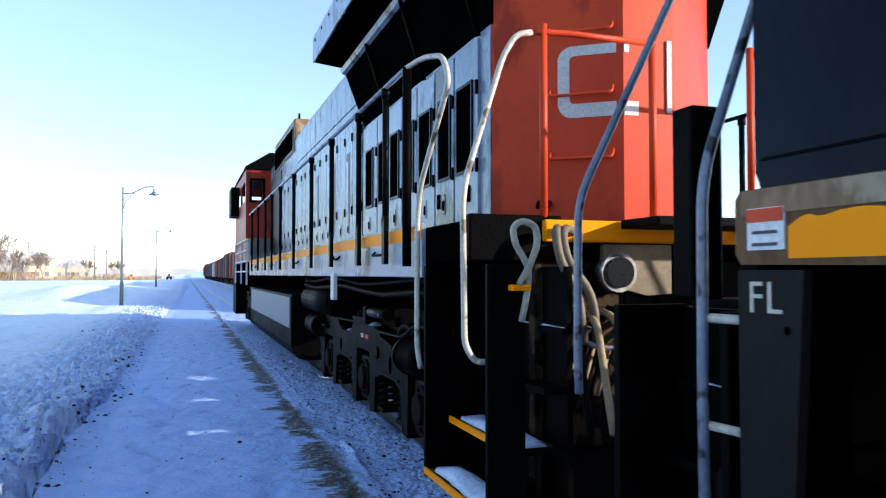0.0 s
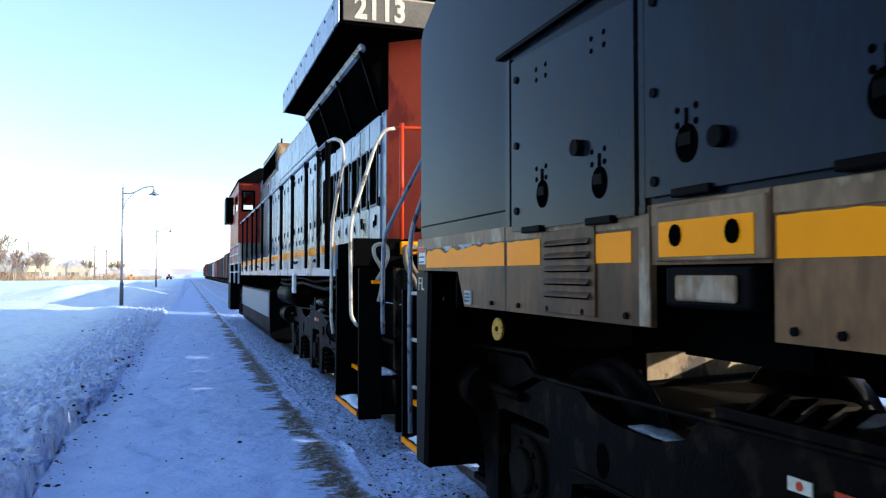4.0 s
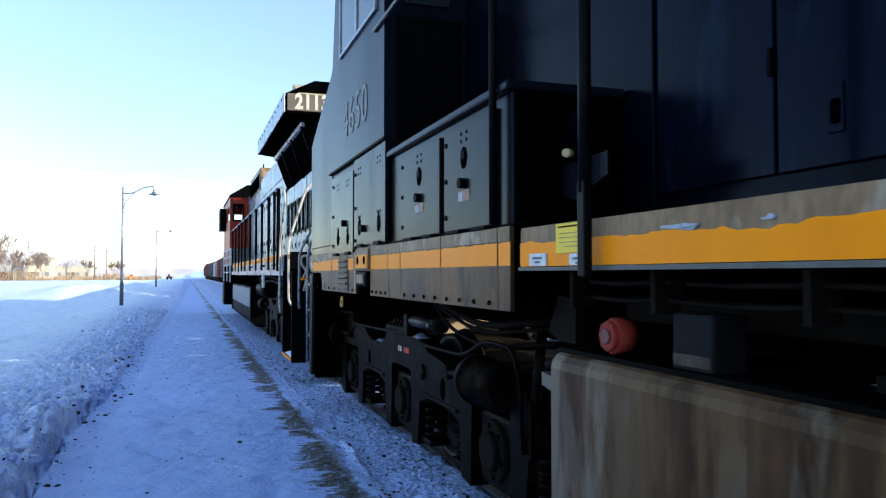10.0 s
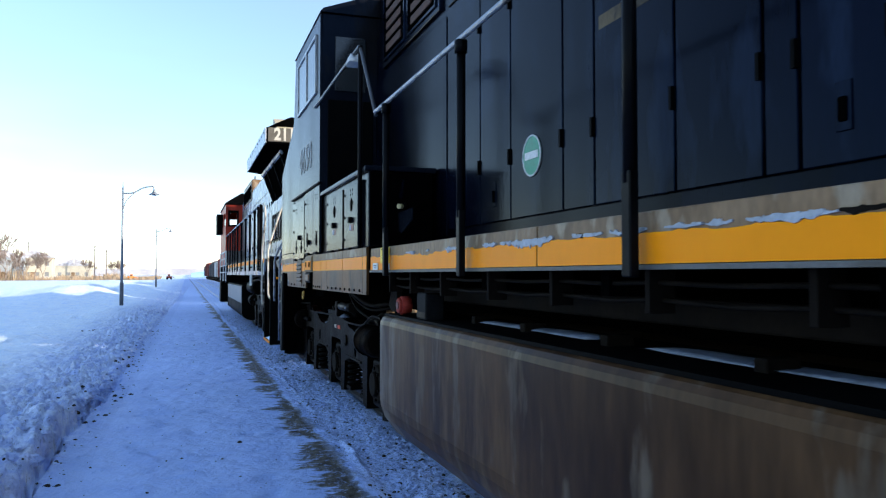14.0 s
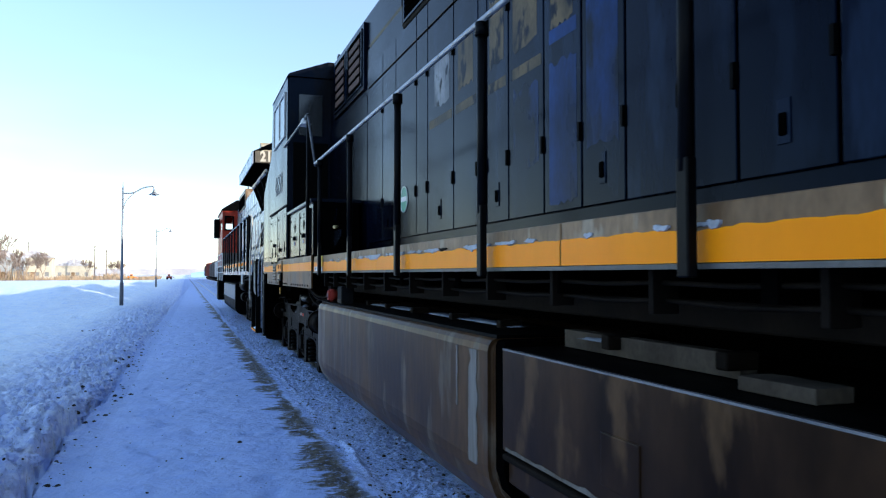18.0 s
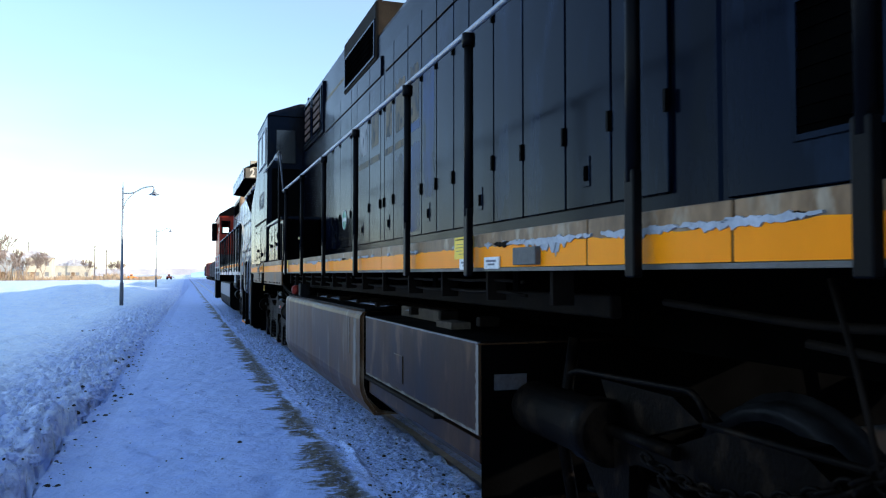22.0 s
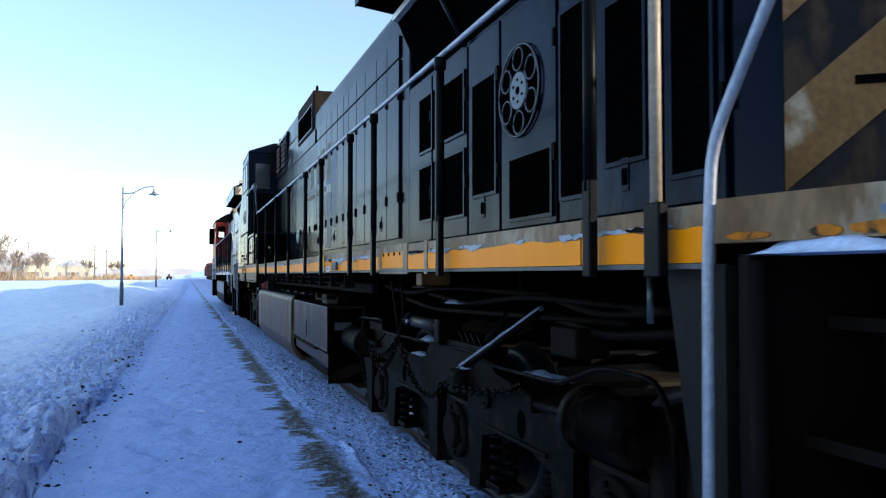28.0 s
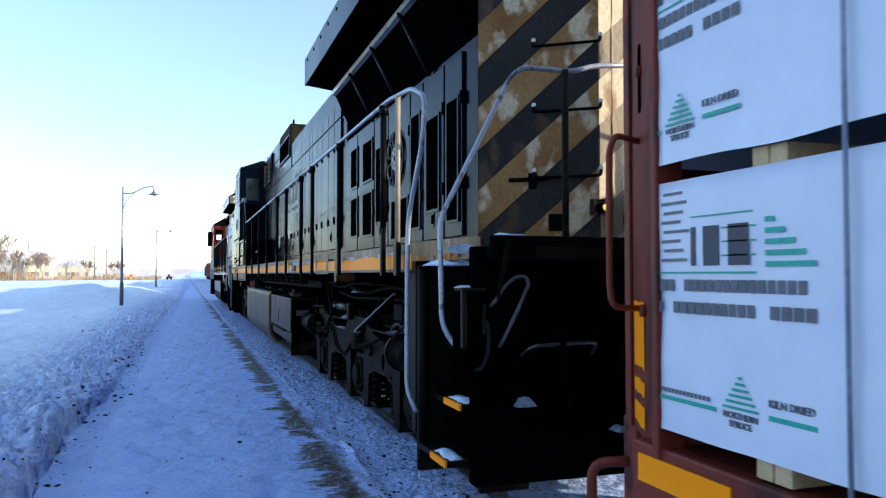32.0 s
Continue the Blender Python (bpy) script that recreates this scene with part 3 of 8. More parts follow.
# ---- the grey locomotive with the yellow stripe ----
def grey_locomotive():
    s0 = -8.5
    ob = root("diesel_locomotive", s0)
    tagged(ob, "dirty dark grey diesel locomotive with a yellow stripe", "locomotive", "locomotives of the train")
    add = maker(ob, s0)
    # frame and deck
    PLAN[0] = along
    bm = B(-1.46, 1.46, -17.86, 1.60, 1.60, 1.74)
    box(bm, -1.25, 1.25, -18.66, -17.86, 1.60, 1.74)
    box(bm, -0.55, 0.55, -18.65, 0.85, 1.17, 1.60)
    box(bm, -0.50, 0.50, 0.85, 1.55, 1.25, 1.60)
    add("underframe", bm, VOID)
    for a, b in ((-14.3, -16.1), (-16.2, -17.8)):
        add("air_reservoir", R((1.15, a, 1.40), (1.15, b, 1.40), 0.17, 16), BLACK, "black air tank slung under the deck")
    for s in (-4.4, -5.0, -6.2, -7.4, -8.6, -9.8, -11.0, -12.2, -14.5, -16.5):
        add("cross_member", B(-1.42, 1.42, s - 0.03, s + 0.03, 1.47, 1.60), VOID)
    for k in (-1, 1):
        x = k * 1.50
        edges = [-4.0, -7.0, -10.0, -13.0, -13.75, -14.25, -17.2, -17.9]
        for a, b in zip(edges, edges[1:]):
            sill = add("side_sill", B(*sorted((k * 1.47, x)), b + 0.004, a - 0.004, 1.58, 1.75, bevel=0.006), DIRT, "grimy brown side sill with a yellow stripe")
            y = bmesh.new()
            n = max(4, int((a - b) / 0.03))
            up = []
            for i in range(n + 1):
                s = b + 0.006 + (a - b - 0.012) * i / n
                up.append((s, 1.682 + 0.009 * noise.noise((s * 9.1, k, 0.4)) + 0.006 * noise.noise((s * 31.0, k, 2.4)) - max(0, 0.07 * noise.noise((s * 1.9, 3.3, k)) - 0.012) * (0.7 + 0.6 * noise.noise((s * 17, 1.1, 0)))))
            prism(y, [(b + 0.006, 1.583), (a - 0.006, 1.583)] + up[::-1], *sorted((x, x + k * 0.003)), axis="x")
            part("yellow_stripe", y, YELLOW, sill, "chipped yellow stripe")
        add("sill_corner", prism(bmesh.new(), [(k * 1.50, -17.905), (k * 1.36, -18.72), (k * 1.30, -18.72), (k * 1.42, -17.905)], 1.635, 1.757, "z"), DIRT, "brown sill corner, its yellow paint nearly gone")
        add("sill_lip", B(*sorted((k * 1.44, k * 1.51)), -17.9, -4.0, 1.565, 1.58), surf("dull_lip_steel", (0.05, 0.045, 0.04), (0.11, 0.105, 0.10), 0.5, 0.3, 5.0, 0.1, 60), "worn metal edge")
    # snow lodged where the stripe has flaked
    rs = random.Random(21)
    flakes = [(-12.55, -12.85, 0.085), (-13.1, -13.45, 0.05), (-16.0, -16.25, 0.04), (-6.70, -7.15, 0.055), (-8.25, -8.50, 0.03), (-8.95, -9.3, 0.035), (-12.40, -12.98, 0.06), (-13.55, -14.05, 0.035), (-15.55, -15.8, 0.045)]
    for i in range(60):
        a = -4.2 - rs.random() * 13.4
        flakes.append((a, a - rs.uniform(0.03, 0.22), rs.uniform(0.008, 0.03)))
    for i, (a, b, deep) in enumerate(flakes):
        n = max(6, int((a - b) / 0.012))
        low = [(b + (a - b) * j / n, 1.690 - deep * (0.25 + 0.9 * abs(noise.noise((j * 0.23, i, 0.2))) + 0.35 * noise.noise((j * 0.9, i, 4))) * min(1, 4 * j / n, 4 * (n - j) / n)) for j in range(n + 1)]
        top = [(b + (a - b) * j / n, 1.697 + 0.012 * noise.noise((j * 0.3, i, 9)) + 0.006 * noise.noise((j * 1.1, i, 7))) for j in range(n, -1, -1)]
        add("flaked_patch", prism(bmesh.new(), low + top, -1.5060 - 0.0006 * (i % 11), -1.499, "x"), FLAKE if i % 6 or i < 11 else BRACK, "pale grey patch where the stripe has flaked" if i % 6 or i < 11 else "dark chip in the stripe")
    # cab with its wide nose
    prof = [(-1.70, 1.74), (1.60, 1.74), (1.63, 1.80), (1.63, 3.00), (1.58, 3.06), (0.55, 3.52), (0.42, 3.60), (0.27, 4.36), (0.22, 4.42), (-1.70, 4.42)]
    bm = prism(bmesh.new(), prof, -SIDE, SIDE, "x")
    bmesh.ops.bevel(bm, geom=[e for e in bm.edges if abs(abs(e.verts[0].co.x) - SIDE) < 1e-4 and abs(abs(e.verts[1].co.x) - SIDE) < 1e-4], offset=0.025, segments=2, affect="EDGES")
    bmesh.ops.remove_doubles(bm, verts=bm.verts, dist=0.0005)
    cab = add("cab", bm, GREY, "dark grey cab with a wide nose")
    roof = prism(bmesh.new(), [(-1.53, 4.40), (-1.50, 4.44), (-0.95, 4.64), (0.95, 4.64), (1.50, 4.44), (1.53, 4.40)], -1.74, 0.30)
    part("cab_roof", roof, GREY, cab)
    for k in (-1, 1):
        x = k * SIDE
        for a, b in ((-0.06, -0.72), (-0.78, -1.42)):
            w = part("window", B(*sorted((x - k * 0.02, x + k * 0.006)), b, a, 3.60, 4.20), GLASS, cab, "dark cab side window")
            fr = bmesh.new()
            for c in ((b - 0.03, b, 3.57, 4.23), (a, a + 0.03, 3.57, 4.23), (b, a, 3.57, 3.60), (b, a, 4.20, 4.23)):
                box(fr, *sorted((x - k * 0.004, x + k * 0.018)), *c)
            part("window_frame", fr, STEEL, w, "pale metal frame")
    part("windshield", prism(bmesh.new(), [(0.44, 3.66), (0.29, 4.30), (0.27, 4.30), (0.42, 3.66)], -1.2, 1.2, "x"), GLASS, cab)
    part("rear_window", B(-1.36, -1.02, -1.715, -1.69, 3.55, 4.15, bevel=0.004), GLASS, cab, "dark rear cab window")
    part("cab_rear_door", B(-1.44, -0.94, -1.72, -1.695, 1.78, 3.45, bevel=0.01), BLACK, cab)
    # access doors low on the cab
    for k in (-1, 1):
        x = k * SIDE
        for a, b, z0, za, zb in ((0.26, -0.69, 1.735, 2.475, 2.435), (-0.75, -1.79, 1.785, 2.505, 2.505)):
            prof = [(b, z0), (a, z0), (a, za), (b, zb)]
            d = part("access_door", prism(bmesh.new(), prof, *sorted((x - k * 0.004, x + k * 0.020)), axis="x"), DOORC, cab)
            first = a > 0
            for s, z in ((-0.03, 2.36), (-0.47, 2.355), (-0.03, 1.955), (-0.47, 1.955)) if first else ((-0.95, 2.395), (-1.60, 2.40), (-0.955, 2.00), (-1.61, 1.995)):
                for ds in (-0.042, 0.042):
                    for dz in (-0.022, 0.022):
                        part("hole", R((x + k * 0.0195, s + ds, z + dz), (x + k * 0.0215, s + ds, z + dz), 0.0105, 8), VOID, d)
            for s, z in ((-0.04, 1.87), (-0.478, 1.865)) if first else ((-0.955, 1.922), (-1.604, 1.918)):
                ring = [(s + 0.050 * math.cos(q * math.pi / 8), z + 0.056 * math.sin(q * math.pi / 8)) for q in range(16)]
                lt = part("latch", prism(bmesh.new(), ring, *sorted((x + k * 0.018, x + k * 0.0225)), axis="x"), VOID, d, "oval black paddle latch")
                part("latch_paddle", B(*sorted((x + k * 0.022, x + k * 0.030)), s - 0.030, s + 0.030, z - 0.010, z + 0.030, bevel=0.004), BLACK, lt)
                part("latch_spring", R((x + k * 0.021, s, z + 0.055), (x + k * 0.021, s, z + 0.10), 0.006, 6), BLACK, lt)
            part("knob", R((x + k * 0.018, -0.343 if first else -1.104, 2.005 if first else 1.915), (x + k * 0.048, -0.343 if first else -1.104, 2.005 if first else 1.915), 0.030, 12), BLACK, d)
            for s, z in ((0.205, 2.385), (0.205, 2.10), (0.205, 1.82)) if first else ((-0.80, 2.38), (-0.80, 2.10), (-0.80, 1.83)):
                part("bolt", R((x + k * 0.018, s, z), (x + k * 0.028, s, z), 0.016, 8), BLACK, d)
            for f in (0.22, 0.78):
                part("hinge", B(*sorted((x, x + k * 0.034)), a + (b - a) * f - 0.085, a + (b - a) * f + 0.085, z0 - 0.014, z0 + 0.012, bevel=0.004), BLACK, d)
        for c in ((0.30, 0.345, 1.76, 2.50), (-0.735, -0.705, 1.74, 2.48)):
            part("door_frame", B(*sorted((x - k * 0.004, x + k * 0.012)), *c), DOORC, cab)
        part("seam", B(*sorted((x - k * 0.003, x + k * 0.0035)), 0.37, 1.58, 1.832, 1.840), BLACK, cab)
        part("seam", B(*sorted((x - k * 0.003, x + k * 0.0035)), 0.352, 0.362, 1.765, 2.52), BLACK, cab)
        part("seam", B(*sorted((x - k * 0.003, x + k * 0.0035)), -0.702, -0.692, 1.765, 2.44), BLACK, cab)
    part("drip_rail", B(-SIDE - 0.030, -SIDE + 0.004, -1.79, 0.41, 2.522, 2.540), BLACK, cab)
    m = Matrix(((0, 0, -1, -SIDE - 0.003), (-1, 0, 0, -0.78), (0, 1, 0, 2.79), (0, 0, 0, 1)))
    numerals("numeral", "4650", 0.45, 0.25, surf("faded_numeral_paint", (0.16, 0.16, 0.155), (0.30, 0.295, 0.28), 0.55, 0, 9.0, 0.05, 60), cab, m)
    # skirt under the cab, with the stripe
    for k in (-1, 1):
        x = k * SIDE
        seams = [(1.66, 0.37), (0.37, -0.75), (-0.75, -1.26), (-1.26, -1.81), (-1.81, -2.13), (-2.13, -2.98), (-2.98, -3.80), (-3.80, -3.94)]
        paint = [(1.50, 0.385), (0.35, 0.02), None, (-1.275, -1.80), (-1.82, -2.12), (-2.14, -2.97), (-2.99, -3.79), (-3.81, -3.94)]
        for (a, b), st in zip(seams, paint):
            prof = [(b + 0.003, 1.385), (a - 0.003, 1.385), (a - 0.003, 1.765), (b + 0.003, 1.765)]
            if a == 1.66:
                prof = [(b + 0.003, 1.385), (0.888, 1.385), (0.985, 1.565), (1.66, 1.575), (1.68, 1.60), (1.68, 1.74), (1.66, 1.765), (b + 0.003, 1.765)]
            if st is None:
                prof = [(b + 0.003, 1.578), (a - 0.003, 1.578), (a - 0.003, 1.765), (b + 0.003, 1.765)]
            sk = add("skirt_panel", prism(bmesh.new(), prof, *sorted((k * 1.50, x)), axis="x"), SKIRT, "grimy brown skirt panel under the cab")
            part("top_strip", B(*sorted((x, x + k * 0.004)), b + 0.006, a - 0.006, 1.70, 1.762), DIRT, sk, "lighter dusty strip along the top")
            if st:
                n = max(6, int((st[0] - st[1]) / 0.02))
                worn = 0.035 if a == 1.66 else 0.006
                up = [(st[1] + (st[0] - st[1]) * i / n, 1.694 + 0.004 * noise.noise((i * 0.4, a, k)) - worn * max(0, noise.noise((i * 0.19, a, 7.3)) + 0.12) - (0.03 * (i - n + 3) / 3 if a == 1.66 and i > n - 3 else 0)) for i in range(n + 1)]
                part("yellow_stripe", prism(bmesh.new(), [(st[1], 1.588), (st[0], 1.588)] + up[::-1], *sorted((x, x + k * 0.003)), axis="x"), YELLOW, sk)
            if a - b > 0.5 and st:
                for i in range(4):
                    s = b + (a - b) * (i + 0.5) / 4
                    part("bolt", R((x, s, 1.415), (x + k * 0.010, s, 1.415), 0.012, 6), BLACK, sk)
            if a == 0.37:
                part("yellow_stripe", B(*sorted((x, x + k * 0.003)), -0.64, -0.42, 1.588, 1.690), YELLOW, sk)
                part("edge_strip", B(*sorted((x, x + k * 0.006)), -0.747, -0.69, 1.388, 1.70), DIRT, sk)
            if st is None:
                jb = part("receptacle_box", B(*sorted((x - k * 0.002, x + k * 0.02)), -1.255, -0.80, 1.588, 1.752, bevel=0.006), DIRT, sk, "grimy box with a yellow face and two black sockets")
    for i, (a, b, deep) in enumerate(((1.20, 1.07, 0.045), (0.96, 0.78, 0.04), (0.70, 0.66, 0.015))):
        n = 14
        low = [(b + (a - b) * j / n, 1.700 - deep * (0.2 + 0.9 * abs(noise.noise((j * 0.33, i, 3.2)))) * min(1, 3 * j / n, 3 * (n - j) / n)) for j in range(n + 1)]
        add("flaked_patch", prism(bmesh.new(), low + [(a, 1.704), (b, 1.704)], -SIDE - 0.0045, -SIDE, "x"), FLAKE, "pale grey patch where the stripe has flaked")
    for s in (1.30, 1.08):
        add("skirt_stay", R((-1.40, s, 1.36), (-1.40, s, 1.58), 0.010, 6), BRACK, "thin steel stay behind the skirt")
    jb = add("socket_face", B(-SIDE - 0.024, -SIDE - 0.019, -1.22, -0.82, 1.600, 1.705, bevel=0.002), YELLOW, "yellow face with two black sockets")
    for s in (-0.905, -1.145):
        part("socket", prism(bmesh.new(), [(s + 0.026 * math.cos(q * math.pi / 6), 1.662 + 0.032 * math.sin(q * math.pi / 6)) for q in range(12)], -SIDE - 0.030, -SIDE - 0.022, "x"), VOID, jb)
    add("gap_backing", B(-1.40, -1.36, -1.26, -0.75, 1.30, 1.60), VOID)
    lb = add("receptacle_box", B(-SIDE - 0.03, -1.42, -1.22, -0.86, 1.455, 1.572, bevel=0.012), BLACK, "black hooded socket box")
    part("cover", B(-SIDE - 0.042, -SIDE - 0.028, -1.17, -0.92, 1.475, 1.548, bevel=0.008), DIRT, lb)
    pl = add("louvre_plate", B(-SIDE - 0.008, -SIDE + 0.002, -0.42, 0.0, 1.40, 1.72, bevel=0.003), SKIRT)
    for i in range(5):
        z = 1.466 + i * 0.049
        lv = part("louvre", prism(bmesh.new(), [(-SIDE - 0.006, z + 0.022), (-SIDE - 0.022, z + 0.004), (-SIDE - 0.022, z), (-SIDE - 0.006, z)], -0.39, -0.04), SKIRT, pl)
        part("slot", B(-SIDE - 0.020, -SIDE - 0.007, -0.38, -0.05, z - 0.006, z - 0.001), VOID, lv)
    # boxes behind the cab
    for k in (-1, 1):
        x = k * 1.50
        eq = add("equipment_box", B(*sorted((k * 0.96, x)), -3.92, -1.725, 1.77, 2.38, bevel=0.01), EQUIP, "grey equipment box with latched doors")
        part("lid", B(*sorted((k * 0.93, k * 1.535)), -3.94, -1.722, 2.38, 2.425, bevel=0.012), GREY, eq)
        for a, b in ((-2.14, -2.95), (-3.03, -3.76)):
            d = part("access_door", B(*sorted((x - k * 0.004, x + k * 0.02)), b, a, 1.78, 2.33, bevel=0.006), EQUIP, eq)
            c = -2.556 if a > -3 else -3.348
            ring = [(c + 0.046 * math.cos(q * math.pi / 8), 2.155 + 0.058 * math.sin(q * math.pi / 8)) for q in range(16)]
            lt = part("latch", prism(bmesh.new(), ring, *sorted((x + k * 0.018, x + k * 0.0225)), axis="x"), VOID, d, "oval black paddle latch")
            part("latch_paddle", B(*sorted((x + k * 0.022, x + k * 0.030)), c - 0.028, c + 0.028, 2.145, 2.19, bevel=0.004), BLACK, lt)
            for ds in (-0.04, 0.04):
                for z in (2.245, 2.285):
                    part("hole", R((x + k * 0.0195, c + ds, z), (x + k * 0.0215, c + ds, z), 0.0105, 8), VOID, d)
            part("knob", R((x + k * 0.018, c + 0.005, 2.022), (x + k * 0.048, c + 0.005, 2.022), 0.028, 12), BLACK, d)
            stk = part("sticker", B(*sorted((x + k * 0.019, x + k * 0.0225)), c - 0.085, c + 0.075, 1.928, 1.985), surf("peeling_sticker", (0.30, 0.11, 0.05), (0.42, 0.26, 0.18), 0.6, 0, 14), d, "peeling orange and white sticker")
            part("sticker_rest", B(*sorted((x + k * 0.022, x + k * 0.0245)), c + 0.005, c + 0.073, 1.934, 1.978), FLAKE, stk)
            for z in (1.86, 2.06, 2.26):
                part("bolt", R((x + k * 0.018, a - 0.035, z), (x + k * 0.026, a - 0.035, z), 0.014, 8), BLACK, d)
            for f in (0.25, 0.75):
                part("hinge", B(*sorted((x, x + k * 0.035)), a + (b - a) * f - 0.09, a + (b - a) * f + 0.09, 1.765, 1.785, bevel=0.004), BLACK, d)
        part("box_back", B(*sorted((k * 0.97, k * 1.49)), -3.931, -3.921, 1.79, 2.37), VOID, eq, "black open back of the box")
    lamp = add("walkway_light", R((-1.22, -3.95, 2.10), (-1.27, -3.99, 2.095), 0.020, 12), surf("amber_lamp_glass", (0.42, 0.34, 0.14), (0.55, 0.46, 0.22), 0.2), "small amber walkway lamp")
    part("lamp_hood", R((-1.19, -3.935, 2.104), (-1.23, -3.96, 2.10), 0.028, 12), BLACK, lamp)
    add("deflector_plate", prism(bmesh.new(), [(-3.95, 1.90), (-4.06, 1.875), (-4.33, 1.96), (-4.33, 2.055), (-3.95, 2.04)], -1.262, -1.25, "x"), GREY, "bent grey sheet plate behind the box")
    add("deflector_plate", prism(bmesh.new(), [(-3.95, 2.17), (-4.03, 2.14), (-4.10, 2.28), (-4.07, 2.30)], -1.262, -1.25, "x"), HOODG, "bent grey sheet plate behind the box")
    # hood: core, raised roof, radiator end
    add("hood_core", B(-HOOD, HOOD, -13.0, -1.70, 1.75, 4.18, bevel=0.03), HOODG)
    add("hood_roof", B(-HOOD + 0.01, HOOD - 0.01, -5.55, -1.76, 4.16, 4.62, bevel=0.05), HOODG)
    bx = add("brake_grid_box", B(-HOOD - 0.02, HOOD + 0.02, -7.42, -5.62, 3.92, 4.60, bevel=0.03), MOTOR, "boxy raised housing with dark side grilles")
    for k in (-1, 1):
        screen(bx, -5.75, -7.36, 3.98, 4.36, k * (HOOD + 0.02), k)
    add("hood_roof", B(-HOOD + 0.02, HOOD - 0.02, -12.98, -7.44, 4.17, 4.22, bevel=0.02), HOODG)
    for k in (-1, 1):
        intake = add("air_intake", B(*sorted((k * (HOOD - 0.02), k * (HOOD + 0.03))), -4.0, -2.1, 3.72, 4.52, bevel=0.01), DOOR, "air intake with rusty red filters")
        for a, b in ((-2.2, -2.95), (-3.1, -3.9)):
            screen(intake, a, b, 3.80, 4.44, k * (HOOD + 0.03), k)
            for i in range(5):
                part("filter", B(*sorted((k * (HOOD + 0.034), k * (HOOD + 0.044))), b + 0.1, a - 0.1, 3.85 + i * 0.115, 3.92 + i * 0.115), surf("rusty_filter", (0.05, 0.02, 0.012), (0.08, 0.035, 0.02), 0.8), intake)
    for s, z in ((-1.9, 4.66), (-5.5, 4.66), (-7.2, 4.66), (-12.6, 4.26)):
        ring = bmesh.new()
        pipe(ring, [(-0.82, s + 0.055 * math.cos(a * math.pi / 8), z + 0.055 * math.sin(a * math.pi / 8)) for a in range(17)], 0.016, 6)
        add("lifting_eye", ring, BLACK)
    lines = [-4.18, -4.89, -5.42, -6.13, -6.47, -7.14, -7.66, -7.83, -8.20, -8.71, -9.15, -9.56, -9.98, -10.31, -10.77, -11.23, -11.77, -12.23, -12.69]
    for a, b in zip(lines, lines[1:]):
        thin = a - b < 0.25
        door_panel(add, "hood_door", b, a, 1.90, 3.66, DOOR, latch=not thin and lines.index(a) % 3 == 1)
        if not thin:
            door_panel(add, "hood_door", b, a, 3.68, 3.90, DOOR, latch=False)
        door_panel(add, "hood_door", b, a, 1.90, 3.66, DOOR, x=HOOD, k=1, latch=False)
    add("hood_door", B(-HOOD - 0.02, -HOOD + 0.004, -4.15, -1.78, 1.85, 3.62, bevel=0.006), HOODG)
    # faded lettering left on the doors: plain worn shapes
    blue = surf("faded_blue_paint", (0.003, 0.007, 0.020), (0.012, 0.040, 0.150), 0.3, 0, 2.2, 0.03, 40, 0.5, (0.004, 0.006, 0.013), 0.3, spec=0.05)
    tan = surf("faded_tan_paint", (0.035, 0.028, 0.020), (0.150, 0.110, 0.060), 0.4, 0, 3.5, 0.03, 40, 0.4, (0.006, 0.009, 0.018), 0.28, spec=0.05)
    pale = surf("faded_white_paint", (0.09, 0.095, 0.105), (0.28, 0.285, 0.29), 0.4, 0, 4.5, 0.03, 40, 0.4, (0.006, 0.009, 0.016), 0.35, spec=0.05)
    xs = (-HOOD - 0.0229, -HOOD - 0.0212)
    # worn pale letter-like block, tan underline and blue smears, broken at the door gaps
    for a, b, z0, z1, mt in ((-6.66, -7.04, 2.93, 3.34, pale), (-7.24, -7.56, 2.96, 3.36, tan), (-7.88, -8.12, 2.96, 3.40, tan), (-8.27, -8.62, 2.96, 3.44, tan),
                             (-8.80, -9.06, 2.95, 3.46, tan), (-6.52, -7.10, 2.78, 2.85, tan), (-7.18, -7.62, 2.78, 2.85, tan), (-7.86, -8.16, 2.78, 2.85, tan), (-8.24, -8.68, 2.78, 2.85, tan),
                             (-8.78, -9.10, 1.95, 2.74, blue), (-8.78, -9.10, 2.86, 2.94, blue), (-8.28, -8.64, 2.2, 2.7, blue), (-9.20, -9.50, 2.2, 3.4, blue)):
        n = 9
        rag = [(b + (a - b) * i / n + 0.01 * noise.noise((i, a, 1)), z0 + 0.05 * (z1 - z0 > 0.3) * noise.noise((i * 0.7, a, 2))) for i in range(n + 1)]
        rag += [(b + (a - b) * i / n + 0.01 * noise.noise((i, a, 3)), z1 + 0.05 * (z1 - z0 > 0.3) * noise.noise((i * 0.7, a, 4))) for i in range(n, -1, -1)]
        add("faded_marking", prism(bmesh.new(), rag, *xs, axis="x"), mt, "flaked remains of blue, tan and white paint")
    disc = add("round_sticker", R((-HOOD - 0.021, -5.74, 2.26), (-HOOD - 0.027, -5.74, 2.26), 0.125, 28), surf("green_sticker", (0.01, 0.22, 0.11), (0.02, 0.28, 0.15), 0.4, 0, 8, 0.02), "round green sticker with a white band")
    rim = bmesh.new()
    pipe(rim, [(-HOOD - 0.027, -5.74 + 0.121 * math.cos(i * math.pi / 14), 2.26 + 0.121 * math.sin(i * math.pi / 14)) for i in range(29)], 0.006, 5)
    part("rim", rim, WHITE, disc)
    part("band", B(-HOOD - 0.031, -HOOD - 0.026, -5.83, -5.65, 2.24, 2.285), WHITE, disc)
